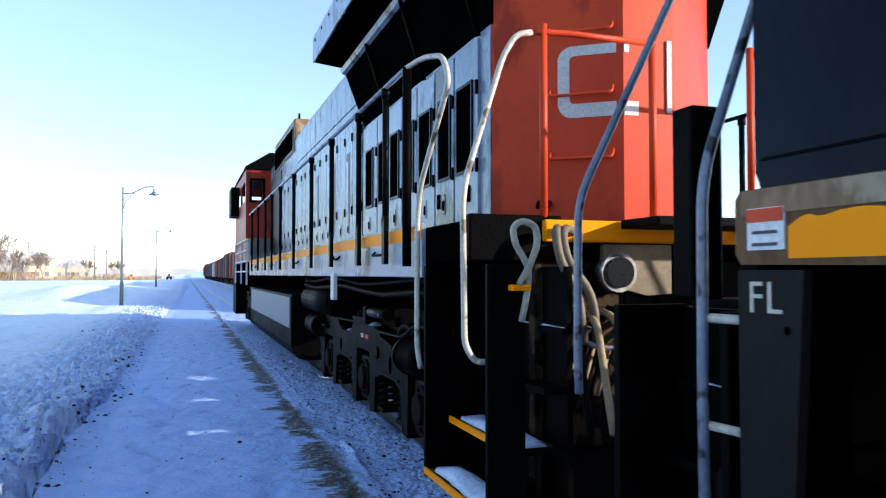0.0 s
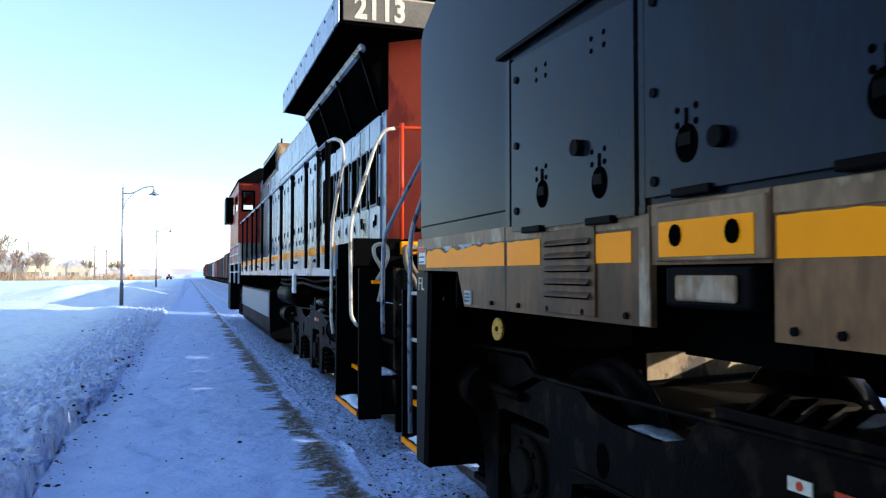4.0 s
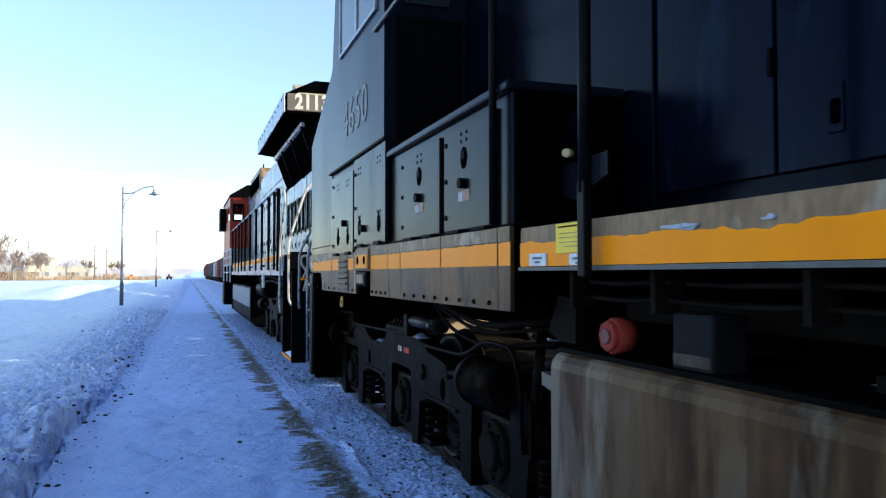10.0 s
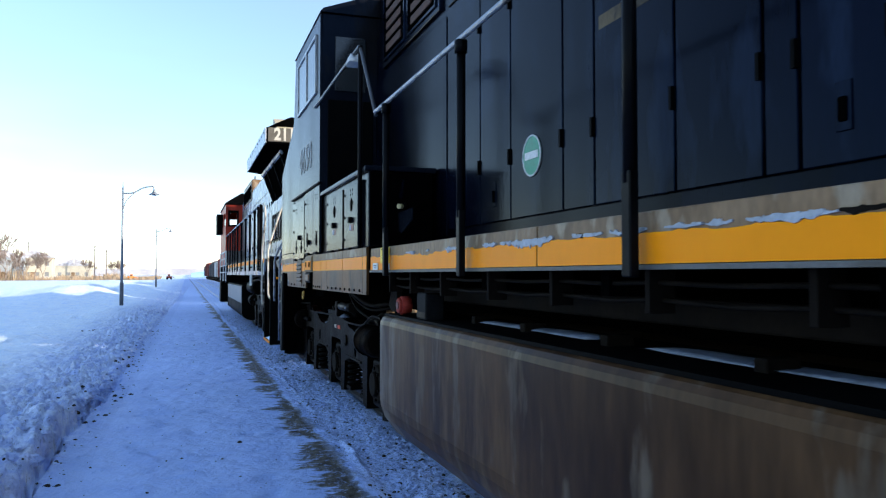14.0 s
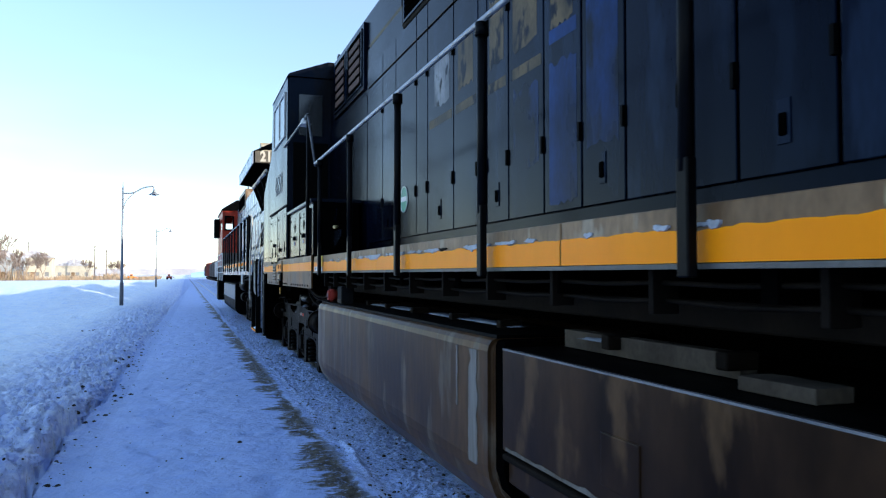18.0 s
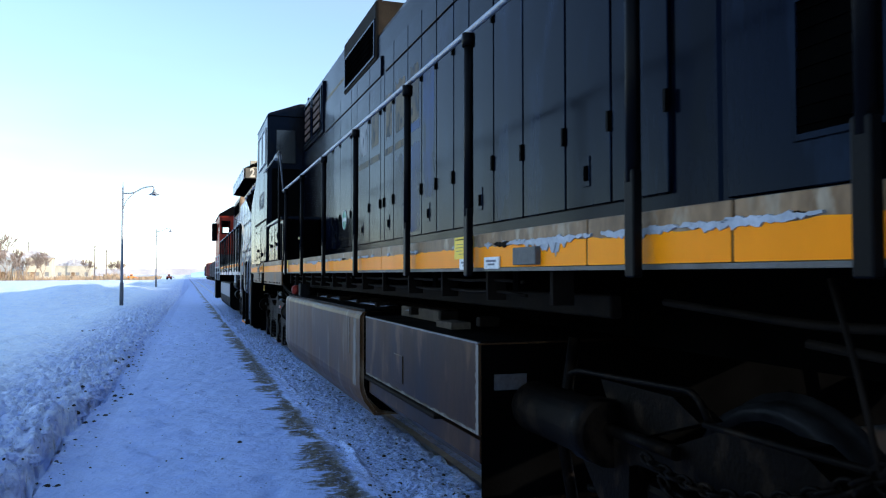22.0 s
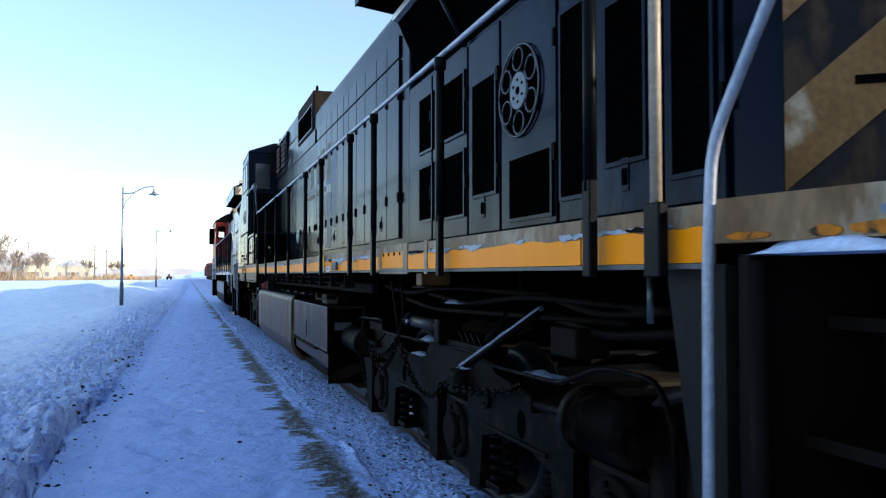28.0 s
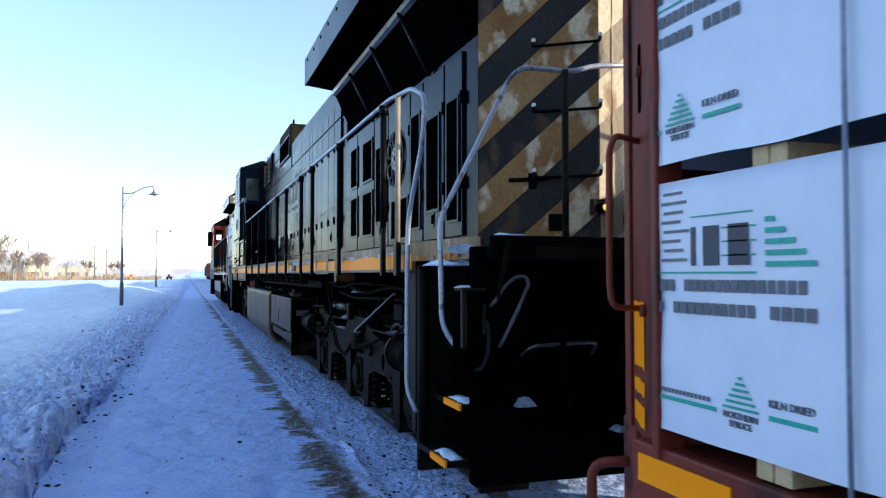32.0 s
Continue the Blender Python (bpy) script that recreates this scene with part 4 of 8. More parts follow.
    # radiator end
    rad = prism(bmesh.new(), [(-HOOD, 1.75), (-HOOD, 3.28), (HOOD, 3.28), (HOOD, 1.75)], -17.55, -13.0)
    add("radiator_cab", rad, HOODG)
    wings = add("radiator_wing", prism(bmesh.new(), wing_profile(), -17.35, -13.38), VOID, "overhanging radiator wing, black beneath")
    for k in (-1, 1):
        part("wing_edge", B(*sorted((k * 1.495, k * 1.515)), -17.36, -13.37, 3.875, 4.21, bevel=0.006), GREY, wings)
        part("wing_trim", prism(bmesh.new(), [(k * 1.18, 3.83), (k * 1.13, 3.82), (k * 1.12, 3.77), (k * 1.17, 3.79)], -17.3, -13.36), STEEL, wings, "pale riveted edge strip")
        for i in range(9):
            part("rivet", R((k * 1.512, -13.6 - i * 0.45, 4.14), (k * 1.522, -13.6 - i * 0.45, 4.14), 0.018, 6), BLACK, wings)
        for s in (-14.4, -15.4, -16.4):
            part("wing_strut", R((k * 1.17, s, 3.80), (k * 0.92, s - 0.1, 3.25), 0.02, 6), GREY, wings)
    back = 0.09
    for a, b, parts in ((-12.95, -13.62, ((-13.31, -13.64, 2.02, 2.47), (-13.31, -13.64, 2.62, 3.08))), (-13.64, -14.45, ((-13.96, -14.39, 2.0, 2.47), (-13.96, -14.39, 2.62, 3.06))),
                        (-14.47, -15.04, ((-14.58, -14.98, 2.11, 2.90),)), (-15.06, -15.83, ((-15.22, -15.77, 1.90, 2.27),)), (-15.85, -16.22, ((-15.90, -16.15, 1.97, 2.98),)),
                        (-16.24, -16.78, ((-16.36, -16.67, 2.09, 2.86),)), (-16.80, -17.25, ((-16.88, -17.12, 1.97, 2.90),))):
        for k in (-1, 1):
            d = door_panel(add, "radiator_door", b - (back if b > -17 else 0.04), a - back, 1.84, 3.24, DOOR, x=k * HOOD, k=k, latch=len(parts) == 1 and parts[0][2] > 2.05)
            for p in parts:
                screen(d, p[0] - back, p[1] - back, p[2], p[3], k * (HOOD + 0.022), k)
    FANM = surf("dull_fan_metal", (0.05, 0.055, 0.065), (0.09, 0.10, 0.11), 0.35, 0.6, 8)
    for k in (-1, 1):
        x = k * (HOOD + 0.024)
        fan = bmesh.new()
        pipe(fan, [(x + k * 0.014, -15.45 + 0.285 * math.cos(i * math.pi / 20), 2.69 + 0.285 * math.sin(i * math.pi / 20)) for i in range(41)], 0.007, 6)
        f = add("blower_wheel", fan, FANM, "bright metal blower wheel set in the door")
        part("backing", R((x - k * 0.002, -15.45, 2.69), (x + k * 0.004, -15.45, 2.69), 0.28, 28), VOID, f)
        part("hub", R((x, -15.45, 2.69), (x + k * 0.018, -15.45, 2.69), 0.125, 22, 0.115), FANM, f)
        part("hub_bore", R((x + k * 0.017, -15.45, 2.69), (x + k * 0.020, -15.45, 2.69), 0.026, 12), VOID, f)
        for i in range(6):
            an = i * math.pi / 3 + 0.5
            cy, cz = -15.45 + 0.20 * math.cos(an), 2.69 + 0.20 * math.sin(an)
            part("ring", pipe(bmesh.new(), [(x + k * 0.012, cy + 0.072 * math.cos(j * math.pi / 9), cz + 0.072 * math.sin(j * math.pi / 9)) for j in range(19)], 0.008, 5), FANM, f)
            part("bolt", R((x + k * 0.017, -15.45 + 0.07 * math.cos(an), 2.69 + 0.07 * math.sin(an)), (x + k * 0.022, -15.45 + 0.07 * math.cos(an), 2.69 + 0.07 * math.sin(an)), 0.010, 6), BLACK, f)
    # rear end of the hood: a flat middle between two steep corner faces
    corners = [(-HOOD + 0.004, -17.55), (-0.205, -18.035), (0.205, -18.035), (HOOD - 0.004, -17.55)]
    rear = add("hood_end", prism(bmesh.new(), corners, 1.75, 4.60, "z"), surf("hood_end_paint", (0.018, 0.017, 0.018), (0.030, 0.027, 0.026), 0.6, 0, 2, 0.05, 40, 0.4, (0.07, 0.045, 0.028), 0.22, spec=0.1), "hood end with worn diagonal tan stripes")
    tanp = surf("worn_tan_stripe", (0.170, 0.084, 0.027), (0.285, 0.160, 0.064), 0.6, 0, 2.1, 0.1, 50, 0.3, (0.50, 0.40, 0.27), 0.36, spec=0.1)
    # brighter copies of stripe and end paint for the faces in sunlight
    pale = surf("bleached_cream_stripe", (0.46, 0.38, 0.24), (0.60, 0.50, 0.33), 0.6, 0, 1.6, 0.1, 50, 0.5, (0.30, 0.20, 0.11), 0.2, spec=0.1)
    dull = surf("faded_end_paint", (0.19, 0.150, 0.100), (0.31, 0.25, 0.17), 0.6, 0, 1.4, 0.1, 50, 0.6, (0.06, 0.05, 0.045), 0.25, spec=0.1)
    u0 = 0.0
    faces = []
    for (ax, ay), (bx_, by) in zip(corners, corners[1:]):
        ln = math.hypot(bx_ - ax, by - ay)
        faces.append((ax, ay, (bx_ - ax) / ln, (by - ay) / ln, ln))

    def on_end(i, u, z, off):
        ax, ay, dx, dy, _ = faces[i]
        return Vector((ax + dx * u + dy * off, ay + dy * u - dx * off, z))
    for i, (_, _, _, _, ln) in enumerate(faces):
        if i:
            bm = bmesh.new()
            vs = [bm.verts.new(on_end(i, u, z, o)) for o in (-0.004, 0.0015) for u, z in ((0.01, 1.77), (ln - 0.01, 1.77), (ln - 0.01, 4.56), (0.01, 4.56))]
            for f in ((0, 1, 2, 3), (7, 6, 5, 4), (0, 4, 5, 1), (1, 5, 6, 2), (2, 6, 7, 3), (3, 7, 4, 0)):
                bm.faces.new([vs[j] for j in f])
            part("end_panel", bm, dull, rear, "sun-bleached panel of the hood end")
        for q in range(16):
            pts = clip_band(-2.96 + q * 0.60 + 0.87 * u0, 0.31, ln, 1.80, 4.55, 0.87)
            if len(pts) < 3:
                continue
            bm = bmesh.new()
            f0 = [bm.verts.new(on_end(i, u, z, 0.002)) for u, z in pts]
            f1 = [bm.verts.new(on_end(i, u, z, 0.006)) for u, z in pts]
            n = len(f0)
            for j in range(n):
                bm.faces.new((f0[j], f0[(j + 1) % n], f1[(j + 1) % n], f1[j]))
            bm.faces.new(f0)
            bm.faces.new(f1[::-1])
            part("stripe", bm, pale if i else tanp, rear, "bleached cream diagonal stripe" if i else "worn tan diagonal stripe")
        u0 += ln
    for z in (2.22, 2.68, 3.14, 3.60, 4.06):
        for i, ua, ub in ((0, 0.40, 0.86), (2, 0.06, 0.48)):
            g = bmesh.new()
            pipe(g, arc([on_end(i, ua, z + 0.05, 0.0), on_end(i, ua, z, 0.06), on_end(i, ub, z, 0.06), on_end(i, ub, z + 0.05, 0.0)], 0.03, 2), 0.012, 6)
            gi = part("grab_iron", g, BLACK, rear)
            for u in (ua, ub):
                part("bolt", R(on_end(i, u, z + 0.06, 0.0), on_end(i, u, z + 0.06, 0.02), 0.016, 6), STEEL, gi)
    # a hatch with its hinges, latch plates and flaked rust spots low on the corner face
    part("latch", B(-0.02, 0.02, -18.06, -18.034, 1.9, 1.98, bevel=0.004), BLACK, rear)
    for i, ua, ub, z0, z1 in ((0, 0.22, 0.50, 2.20, 2.23), (0, 0.36, 0.42, 2.15, 2.26), (0, 0.50, 0.60, 1.85, 1.97)):
        bm = bmesh.new()
        vs = [bm.verts.new(on_end(i, u, z, o)) for o in (0.004, 0.014) for u, z in ((ua, z0), (ub, z0), (ub, z1), (ua, z1))]
        for f in ((0, 1, 2, 3), (7, 6, 5, 4), (0, 4, 5, 1), (1, 5, 6, 2), (2, 6, 7, 3), (3, 7, 4, 0)):
            bm.faces.new([vs[j] for j in f])
        part("latch_plate", bm, BLACK, rear)
    for x in (-0.10, 0.03, 0.16):
        part("seam", B(x - 0.003, x + 0.003, -18.044, -18.036, 1.80, 4.5), tanp, rear)
    for x in (-0.215, 0.127):
        lp = part("end_light", R((x, -18.03, 2.0), (x, -18.13, 2.0), 0.028, 12), BLACK, rear, "small end lamp with an amber lens")
        br = bmesh.new()
        for dx in (-0.062, 0.062):
            box(br, x + dx - 0.004, x + dx + 0.004, -18.10, -18.04, 1.95, 2.06)
        box(br, x - 0.058, x + 0.058, -18.10, -18.04, 2.052, 2.060)
        part("lamp_bracket", br, MOTOR, lp)
        part("lens", R((x, -18.131, 2.0), (x, -18.14, 2.0), 0.024, 12), surf("amber_lens", (0.55, 0.38, 0.04), (0.65, 0.46, 0.07), 0.3), lp)
    # handrails
    zt = 2.77
    posts = [-4.65, -6.20, -7.77, -9.30, -10.83, -11.92, -13.36, -14.2, -15.73, -17.34]
    for k in (-1, 1):
        for s in posts:
            stanchion(add, s, 1.54, zt - 0.04, POST, x=k * 1.545)
        add("walkway_handrail", pipe(bmesh.new(), arc([(k * 1.545, -4.32, zt), (k * 1.545, -17.5, zt), (k * 1.545, -18.05, zt - 0.05), (k * 1.545, -18.32, zt - 0.16), (k * 1.545, -18.27, zt - 0.42), (k * 1.545, -17.97, 1.90), (k * 1.545, -17.95, 1.6), (k * 1.545, -17.94, 0.82), (k * 1.52, -18.06, 0.70)], 0.09), 0.0155, 12), RAILG if k < 0 else POST, "grey steel handrail, worn bright")
        add("cab_handrail", pipe(bmesh.new(), arc([(k * 1.53, -1.40, 3.42), (k * 1.545, -3.78, 3.43), (k * 1.545, -4.34, 2.74)], 0.05), 0.015, 8), RAILD)
    add("handrail_post", R((-1.545, -3.80, 3.42), (-1.545, -3.80, 1.78), 0.02, 8), POST)
    add("handrail_post", B(-1.565, -1.53, -17.76, -17.68, 1.54, 1.765, bevel=0.006), POST)
    add("handrail_post", R((-1.545, -17.72, 1.765), (-1.545, -17.72, zt - 0.02), 0.018, 10), surf("tan_post_paint", (0.28, 0.22, 0.15), (0.36, 0.30, 0.2), 0.5), "pale painted handrail post")
    rag = snow_lump(-3.62, -3.42, -1.60, -1.48, 3.34, 0.16, 3)
    add("white_rag", rag, WHITE, "white rag caught on the handrail")
    # rear steps and end rails
    STEPM = surf("black_brown_step_steel", (0.004, 0.003, 0.0024), (0.010, 0.0072, 0.0055), 0.5, 0, 3.0, 0.1, 60, 0.5, spec=0.05)
    steps(add, -18.03, -18.60, 1.62, well=STEPM, inner=1.02, near=1.32)
    steps(add, -18.03, -18.60, 1.62, 1, well=STEPM, inner=1.02, near=1.32)
    add("corner_bracket", prism(bmesh.new(), [(-17.69, 1.575), (-17.95, 1.575), (-17.95, 0.55), (-17.88, 0.55)], -1.49, -1.45, "x"), CORNER, "brown tapered plate under the sill")
    add("plate_edge", R((-1.47, -18.05, 0.40), (-1.47, -18.05, 1.585), 0.03, 10), STEPM)
    for k in (-1, 1):
        add("step_handrail", pipe(bmesh.new(), arc([(k * 1.34, -18.66, 1.10), (k * 1.47, -18.62, 1.15), (k * 1.53, -18.58, 1.27), (k * 1.53, -18.54, 1.86), (k * 1.10, -18.55, 2.70), (k * 1.03, -18.57, 2.76), (k * 0.72, -18.60, 2.75), (k * 0.58, -18.60, 2.80), (k * 0.10, -18.62, 2.84)], 0.08), 0.0155, 12), RAILG if k < 0 else POST, "bright worn steel grab rail at the steps")
        add("end_post", R((k * 0.77, -18.6, 1.7), (k * 0.77, -18.6, 2.76), 0.021, 8), MOTOR)
        add("end_post", R((k * 0.085, -18.6, 1.3), (k * 0.085, -18.6, 2.88), 0.022, 8), surf("rusty_post", (0.022, 0.009, 0.008), (0.040, 0.016, 0.012), 0.7))
    en = B(-1.42, 1.42, -18.80, -18.70, 0.42, 1.70, bevel=0.01)
    add("end_plate", en, VOID)
    add("end_sill", B(-1.35, 1.35, -18.84, -18.66, 1.62, 1.76, bevel=0.012), BLACK, "black grimy end sill")
    add("buffer_panel", B(-1.08, -0.64, -18.846, -18.838, 1.635, 1.70, bevel=0.003), BRACK, "dim brown panel on the end sill")
    add("end_brace", prism(bmesh.new(), [(-1.32, 1.42), (-1.30, 1.42), (-1.235, 1.74), (-1.26, 1.74)], -18.86, -18.845), BRACK)
    TRACE = surf("worn_yellow_trace", (0.62, 0.20, 0.01), (0.34, 0.12, 0.02), 0.6, 0, 9, 0.1, 60, 0, (0.05, 0.035, 0.02), 0.35, spec=0.08)

    def on_corner(u, out):
        """A place on the slanting sill corner, u metres behind its start."""
        return (-1.50 + 0.1718 * u - out, -17.905 - u)
    for u0, u1, z0, z1, mt, lab in ((0.06, 0.19, 1.642, 1.662, TRACE, "worn trace of yellow paint"), (0.30, 0.38, 1.640, 1.668, TRACE, "worn trace of yellow paint"), (0.40, 0.62, 1.640, 1.675, TRACE, "worn trace of yellow paint"), (0.47, 0.79, 1.668, 1.722, DIMSNOW, "snow frozen to the sill corner"), (0.70, 0.79, 1.640, 1.690, DIMSNOW, "snow frozen to the sill corner")):
        bm = bmesh.new()
        n = 12
        rows = []
        for out in (0.001, 0.007):
            for edge in (0, 1):
                row = []
                for i in range(n + 1):
                    u = u0 + (u1 - u0) * i / n
                    x, y = on_corner(u, out)
                    taper = min(1, 4 * i / n, 4 * (n - i) / n)
                    mid, half = (z0 + z1) / 2, (z1 - z0) / 2 * (0.35 + 0.65 * taper) * (1 + 0.5 * noise.noise((u * 23, z0 * 9, edge)))
                    row.append(bm.verts.new((x, y, mid + (half if edge else -half))))
                rows.append(row)
        for i in range(n):
            for p, q in ((2, 3), (0, 2), (1, 3), (0, 1)):
                bm.faces.new((rows[p][i], rows[p][i + 1], rows[q][i + 1], rows[q][i]))
        add("corner_trace", bm, mt, lab)
    add("deck_snow", snow_lump(-17.98, -18.46, -1.49, -1.18, 1.602, 0.065, 5), SNOWM, "drift of snow on the deck")
    bbox = add("battery_box", B(-1.50, -1.37, -18.82, -18.66, 0.95, 1.47, bevel=0.01), VOID, "dark box frame beside the end plate")
    FRAME = surf("worn_dark_frame", (0.010, 0.0085, 0.0075), (0.020, 0.017, 0.015), 0.5, spec=0.08)
    part("frame_post", B(-1.503, -1.474, -18.826, -18.795, 1.16, 1.46, bevel=0.006), FRAME, bbox)
    part("frame_top", B(-1.503, -1.368, -18.826, -18.70, 1.461, 1.476, bevel=0.004), FRAME, bbox)
    part("frame_post", B(-1.385, -1.366, -18.826, -18.81, 1.23, 1.39, bevel=0.004), FRAME, bbox)
    add("box_snow", snow_lump(-18.73, -18.67, -1.49, -1.40, 1.477, 0.025, 8), SNOWM)
    for a, b, z, h in ((-1.30, -1.12, 1.762, 0.018),):
        add("deck_snow", snow_lump(-18.82, -18.66, a, b, z, h, int(a * 100)), SNOWM, "crust of snow on the end sill")
    coupler(add, -18.75, -1)
    add("sand_box", prism(bmesh.new(), [(0.30, 1.76), (0.34, 2.02), (0.46, 2.26), (0.62, 2.34), (1.10, 2.34), (1.10, 1.76)], -18.58, -18.10), BLACK, "black rounded box on the rear deck")
    add("drop_plate", B(-0.62, 0.62, -19.25, -18.85, 1.62, 1.68, bevel=0.008), BLACK)
    add("end_hoop", pipe(bmesh.new(), arc([(-1.33, -18.80, 1.38), (-1.32, -18.84, 1.41), (-1.28, -18.86, 1.48), (-1.22, -18.87, 1.535), (-1.16, -18.87, 1.54), (-1.14, -18.87, 1.50), (-1.20, -18.86, 1.36), (-1.27, -18.85, 1.22), (-1.28, -18.80, 1.16)], 0.08), 0.010, 8), surf("dull_hoop_steel", (0.05, 0.05, 0.055), (0.11, 0.11, 0.12), 0.5, spec=0.2), "bent steel hoop on the end plate")
    add("signal_hose", pipe(bmesh.new(), arc([(-1.36, -18.79, 1.30), (-1.365, -18.84, 1.29), (-1.36, -18.85, 1.22), (-1.37, -18.85, 1.12), (-1.40, -18.84, 1.05), (-1.44, -18.80, 1.04)], 0.05), 0.010, 8), surf("dusty_rubber", (0.010, 0.010, 0.011), (0.022, 0.022, 0.024), 0.7, spec=0.05), "thin dusty rubber hose")
    for x in (-0.98, -0.62):
        add("air_hose", pipe(bmesh.new(), arc([(x, -18.8, 1.20), (x - 0.02, -18.98, 1.25), (x - 0.06, -19.08, 1.0), (x + 0.02, -19.1, 0.70)], 0.15), 0.022, 8), VOID, "looped rubber air hose")
    add("uncoupling_lever", pipe(bmesh.new(), arc([(-1.2, -18.90, 1.12), (-1.19, -19.0, 1.18), (-0.80, -19.0, 1.19), (-0.78, -18.9, 1.12)], 0.06), 0.009, 6), FANM)
    add("end_snow", snow_lump(-18.86, -18.76, -1.20, -1.08, 0.84, 0.06, 11), DIMSNOW)
    add("end_snow", snow_lump(-19.24, -19.14, -0.83, -0.75, 0.76, 0.035, 12), DIMSNOW)
    # nose end facing the other locomotive
    add("nose_plate", B(-1.46, 1.46, 1.66, 1.74, 0.36, 1.60, bevel=0.01), BLACK)
    add("pilot_back", B(0.10, 1.44, 1.640, 1.657, 0.45, 1.45, bevel=0.004), surf("dusty_tan_plate", (0.24, 0.165, 0.085), (0.38, 0.28, 0.16), 0.7, 0, 4, 0.2, 40, 0.3, (0.05, 0.035, 0.02), 0.35), "dusty tan back of the end plate")
    for z in (0.78, 1.02):
        add("pilot_brace", R((-0.9, 1.60, z), (1.40, 1.60, z + 0.06), 0.028, 8), BLACK)
    add("post_back", B(-1.50, -1.30, 1.53, 1.655, 0.42, 1.56), VOID)
    fp = add("corner_post", prism(bmesh.new(), [(1.66, 0.42), (1.66, 1.56), (1.45, 1.56), (1.52, 0.42)], -1.53, -1.501, "x"), CORNER, "dark grey corner plate with cream letters")
    m = Matrix(((0, 0, -1, -1.5315), (-1, 0, 0, 1.515), (0, 1, 0, 1.455), (0, 0, 0, 1)))
    numerals("letter", "FL", 0.112, 0.062, CREAM, fp, m)
    st = add("warning_sticker", B(-1.526, -1.519, 1.51, 1.63, 1.61, 1.715), WHITE, "white warning sticker with a red band")
    part("band", B(-1.529, -1.524, 1.512, 1.628, 1.68, 1.713), RED, st)
    for z in (1.62, 1.65):
        part("text_bar", B(-1.529, -1.525, 1.53, 1.61, z, z + 0.008), INK, st)
    coupler(add, 1.70, 1)
    for s, zl, d in ((1.80, 0.55, 0.0), (2.50, 1.12, 0.0)):
        for k in (-1, 1):
            add("step_handrail", pipe(bmesh.new(), arc([(k * 1.53, s, zl), (k * 1.535, s, 1.25), (k * 1.53, s, 1.82), (k * (1.10 if s > 2 else 1.25), s + d, 2.66 if s > 2 else 2.58), (k * 0.98, s + d, 2.86), (k * 0.7, s + d, 2.92)], 0.10), 0.0155, 12), RAILB, "chipped blue-grey grab rail")
    steps(add, 1.88, 2.46, 1.46, inner=1.10, outer=1.40)
    steps(add, 1.92, 2.50, 1.46, 1, inner=1.35)
    add("front_deck", B(-1.0, 1.46, 1.74, 2.56, 1.38, 1.46, bevel=0.01), BLACK)
    add("oval_rim", pipe(bmesh.new(), [(-1.262 + 0.040 * math.cos(q * math.pi / 10), 2.505, 1.314 + 0.098 * math.sin(q * math.pi / 10)) for q in range(21)], 0.007, 6), surf("rubbed_tan_edge", (0.16, 0.115, 0.065), (0.22, 0.165, 0.10), 0.5), "worn tan rim of the oval hand hole")
    add("receptacle_stand", B(-1.23, -1.10, 2.24, 2.36, 1.46, 2.14, bevel=0.015), BLACK)
    for z in (0.84, 1.137, 1.43):
        add("ladder_rung", R((-1.50, 1.66, z), (-1.52, 1.80, z), 0.014, 6), RAILM)
    for x in (-0.75, -0.5, 0.5):
        add("air_hose", pipe(bmesh.new(), arc([(x, 1.74, 1.15), (x, 2.1, 1.2), (x, 2.35, 0.7), (x, 2.5, 0.55)], 0.15), 0.025, 8), BLACK)
    # fuel tank in two lengths, rust stained
    STAIN = surf("pale_dirt_run", (0.085, 0.070, 0.052), (0.22, 0.205, 0.185), 0.7, 0, 6, 0.1, 40, 0.9, spec=0.05)
    half = [(-1.36, 0.36), (-1.45, 0.48), (-1.48, 0.56), (-1.49, 0.62), (-1.49, 1.175), (-1.483, 1.205), (-1.465, 1.228), (-1.44, 1.24)]
    hull = prism(bmesh.new(), half + [(-x, z) for x, z in half[::-1]], -9.26, -4.24)
    bmesh.ops.bevel(hull, geom=[e for e in hull.edges if all(abs(v.co.y + 4.24) < 1e-4 or abs(v.co.y + 9.26) < 1e-4 for v in e.verts) and abs(e.verts[0].co.y - e.verts[1].co.y) < 1e-4], offset=0.03, segments=3, affect="EDGES")
    tank = add("fuel_tank", hull, TANKM, "rust-stained steel fuel tank")
    part("tank_band", prism(bmesh.new(), tank_profile(1.235, 0.40, 1.46), -9.36, -9.262), VOID, tank)
    part("tank_end", B(-1.47, 1.47, -11.86, -9.362, 0.73, 1.20, bevel=0.008), TANKR, tank, "rear length of the rusty tank")
    part("tank_foot", prism(bmesh.new(), [(-1.44, 0.695), (-1.44, 0.58), (-1.12, 0.33), (1.12, 0.33), (1.44, 0.58), (1.44, 0.695)], -11.80, -9.37), TANKR, tank, "lower rear length of the tank")
    # near-black cap paints the tank's rear face as if in shade
    back = part("tank_back", B(-1.455, 1.455, -11.872, -11.861, 0.40, 1.19), VOID, tank)
    part("data_plate", B(-1.39, -1.21, -11.88, -11.8725, 0.96, 1.04, bevel=0.002), surf("dull_plate", (0.035, 0.035, 0.038), (0.06, 0.06, 0.065), 0.6, spec=0.1), back, "pale metal data plate")
    part("tank_top", B(-1.455, 1.45, -11.85, -9.37, 1.198, 1.206), BLACK, tank)
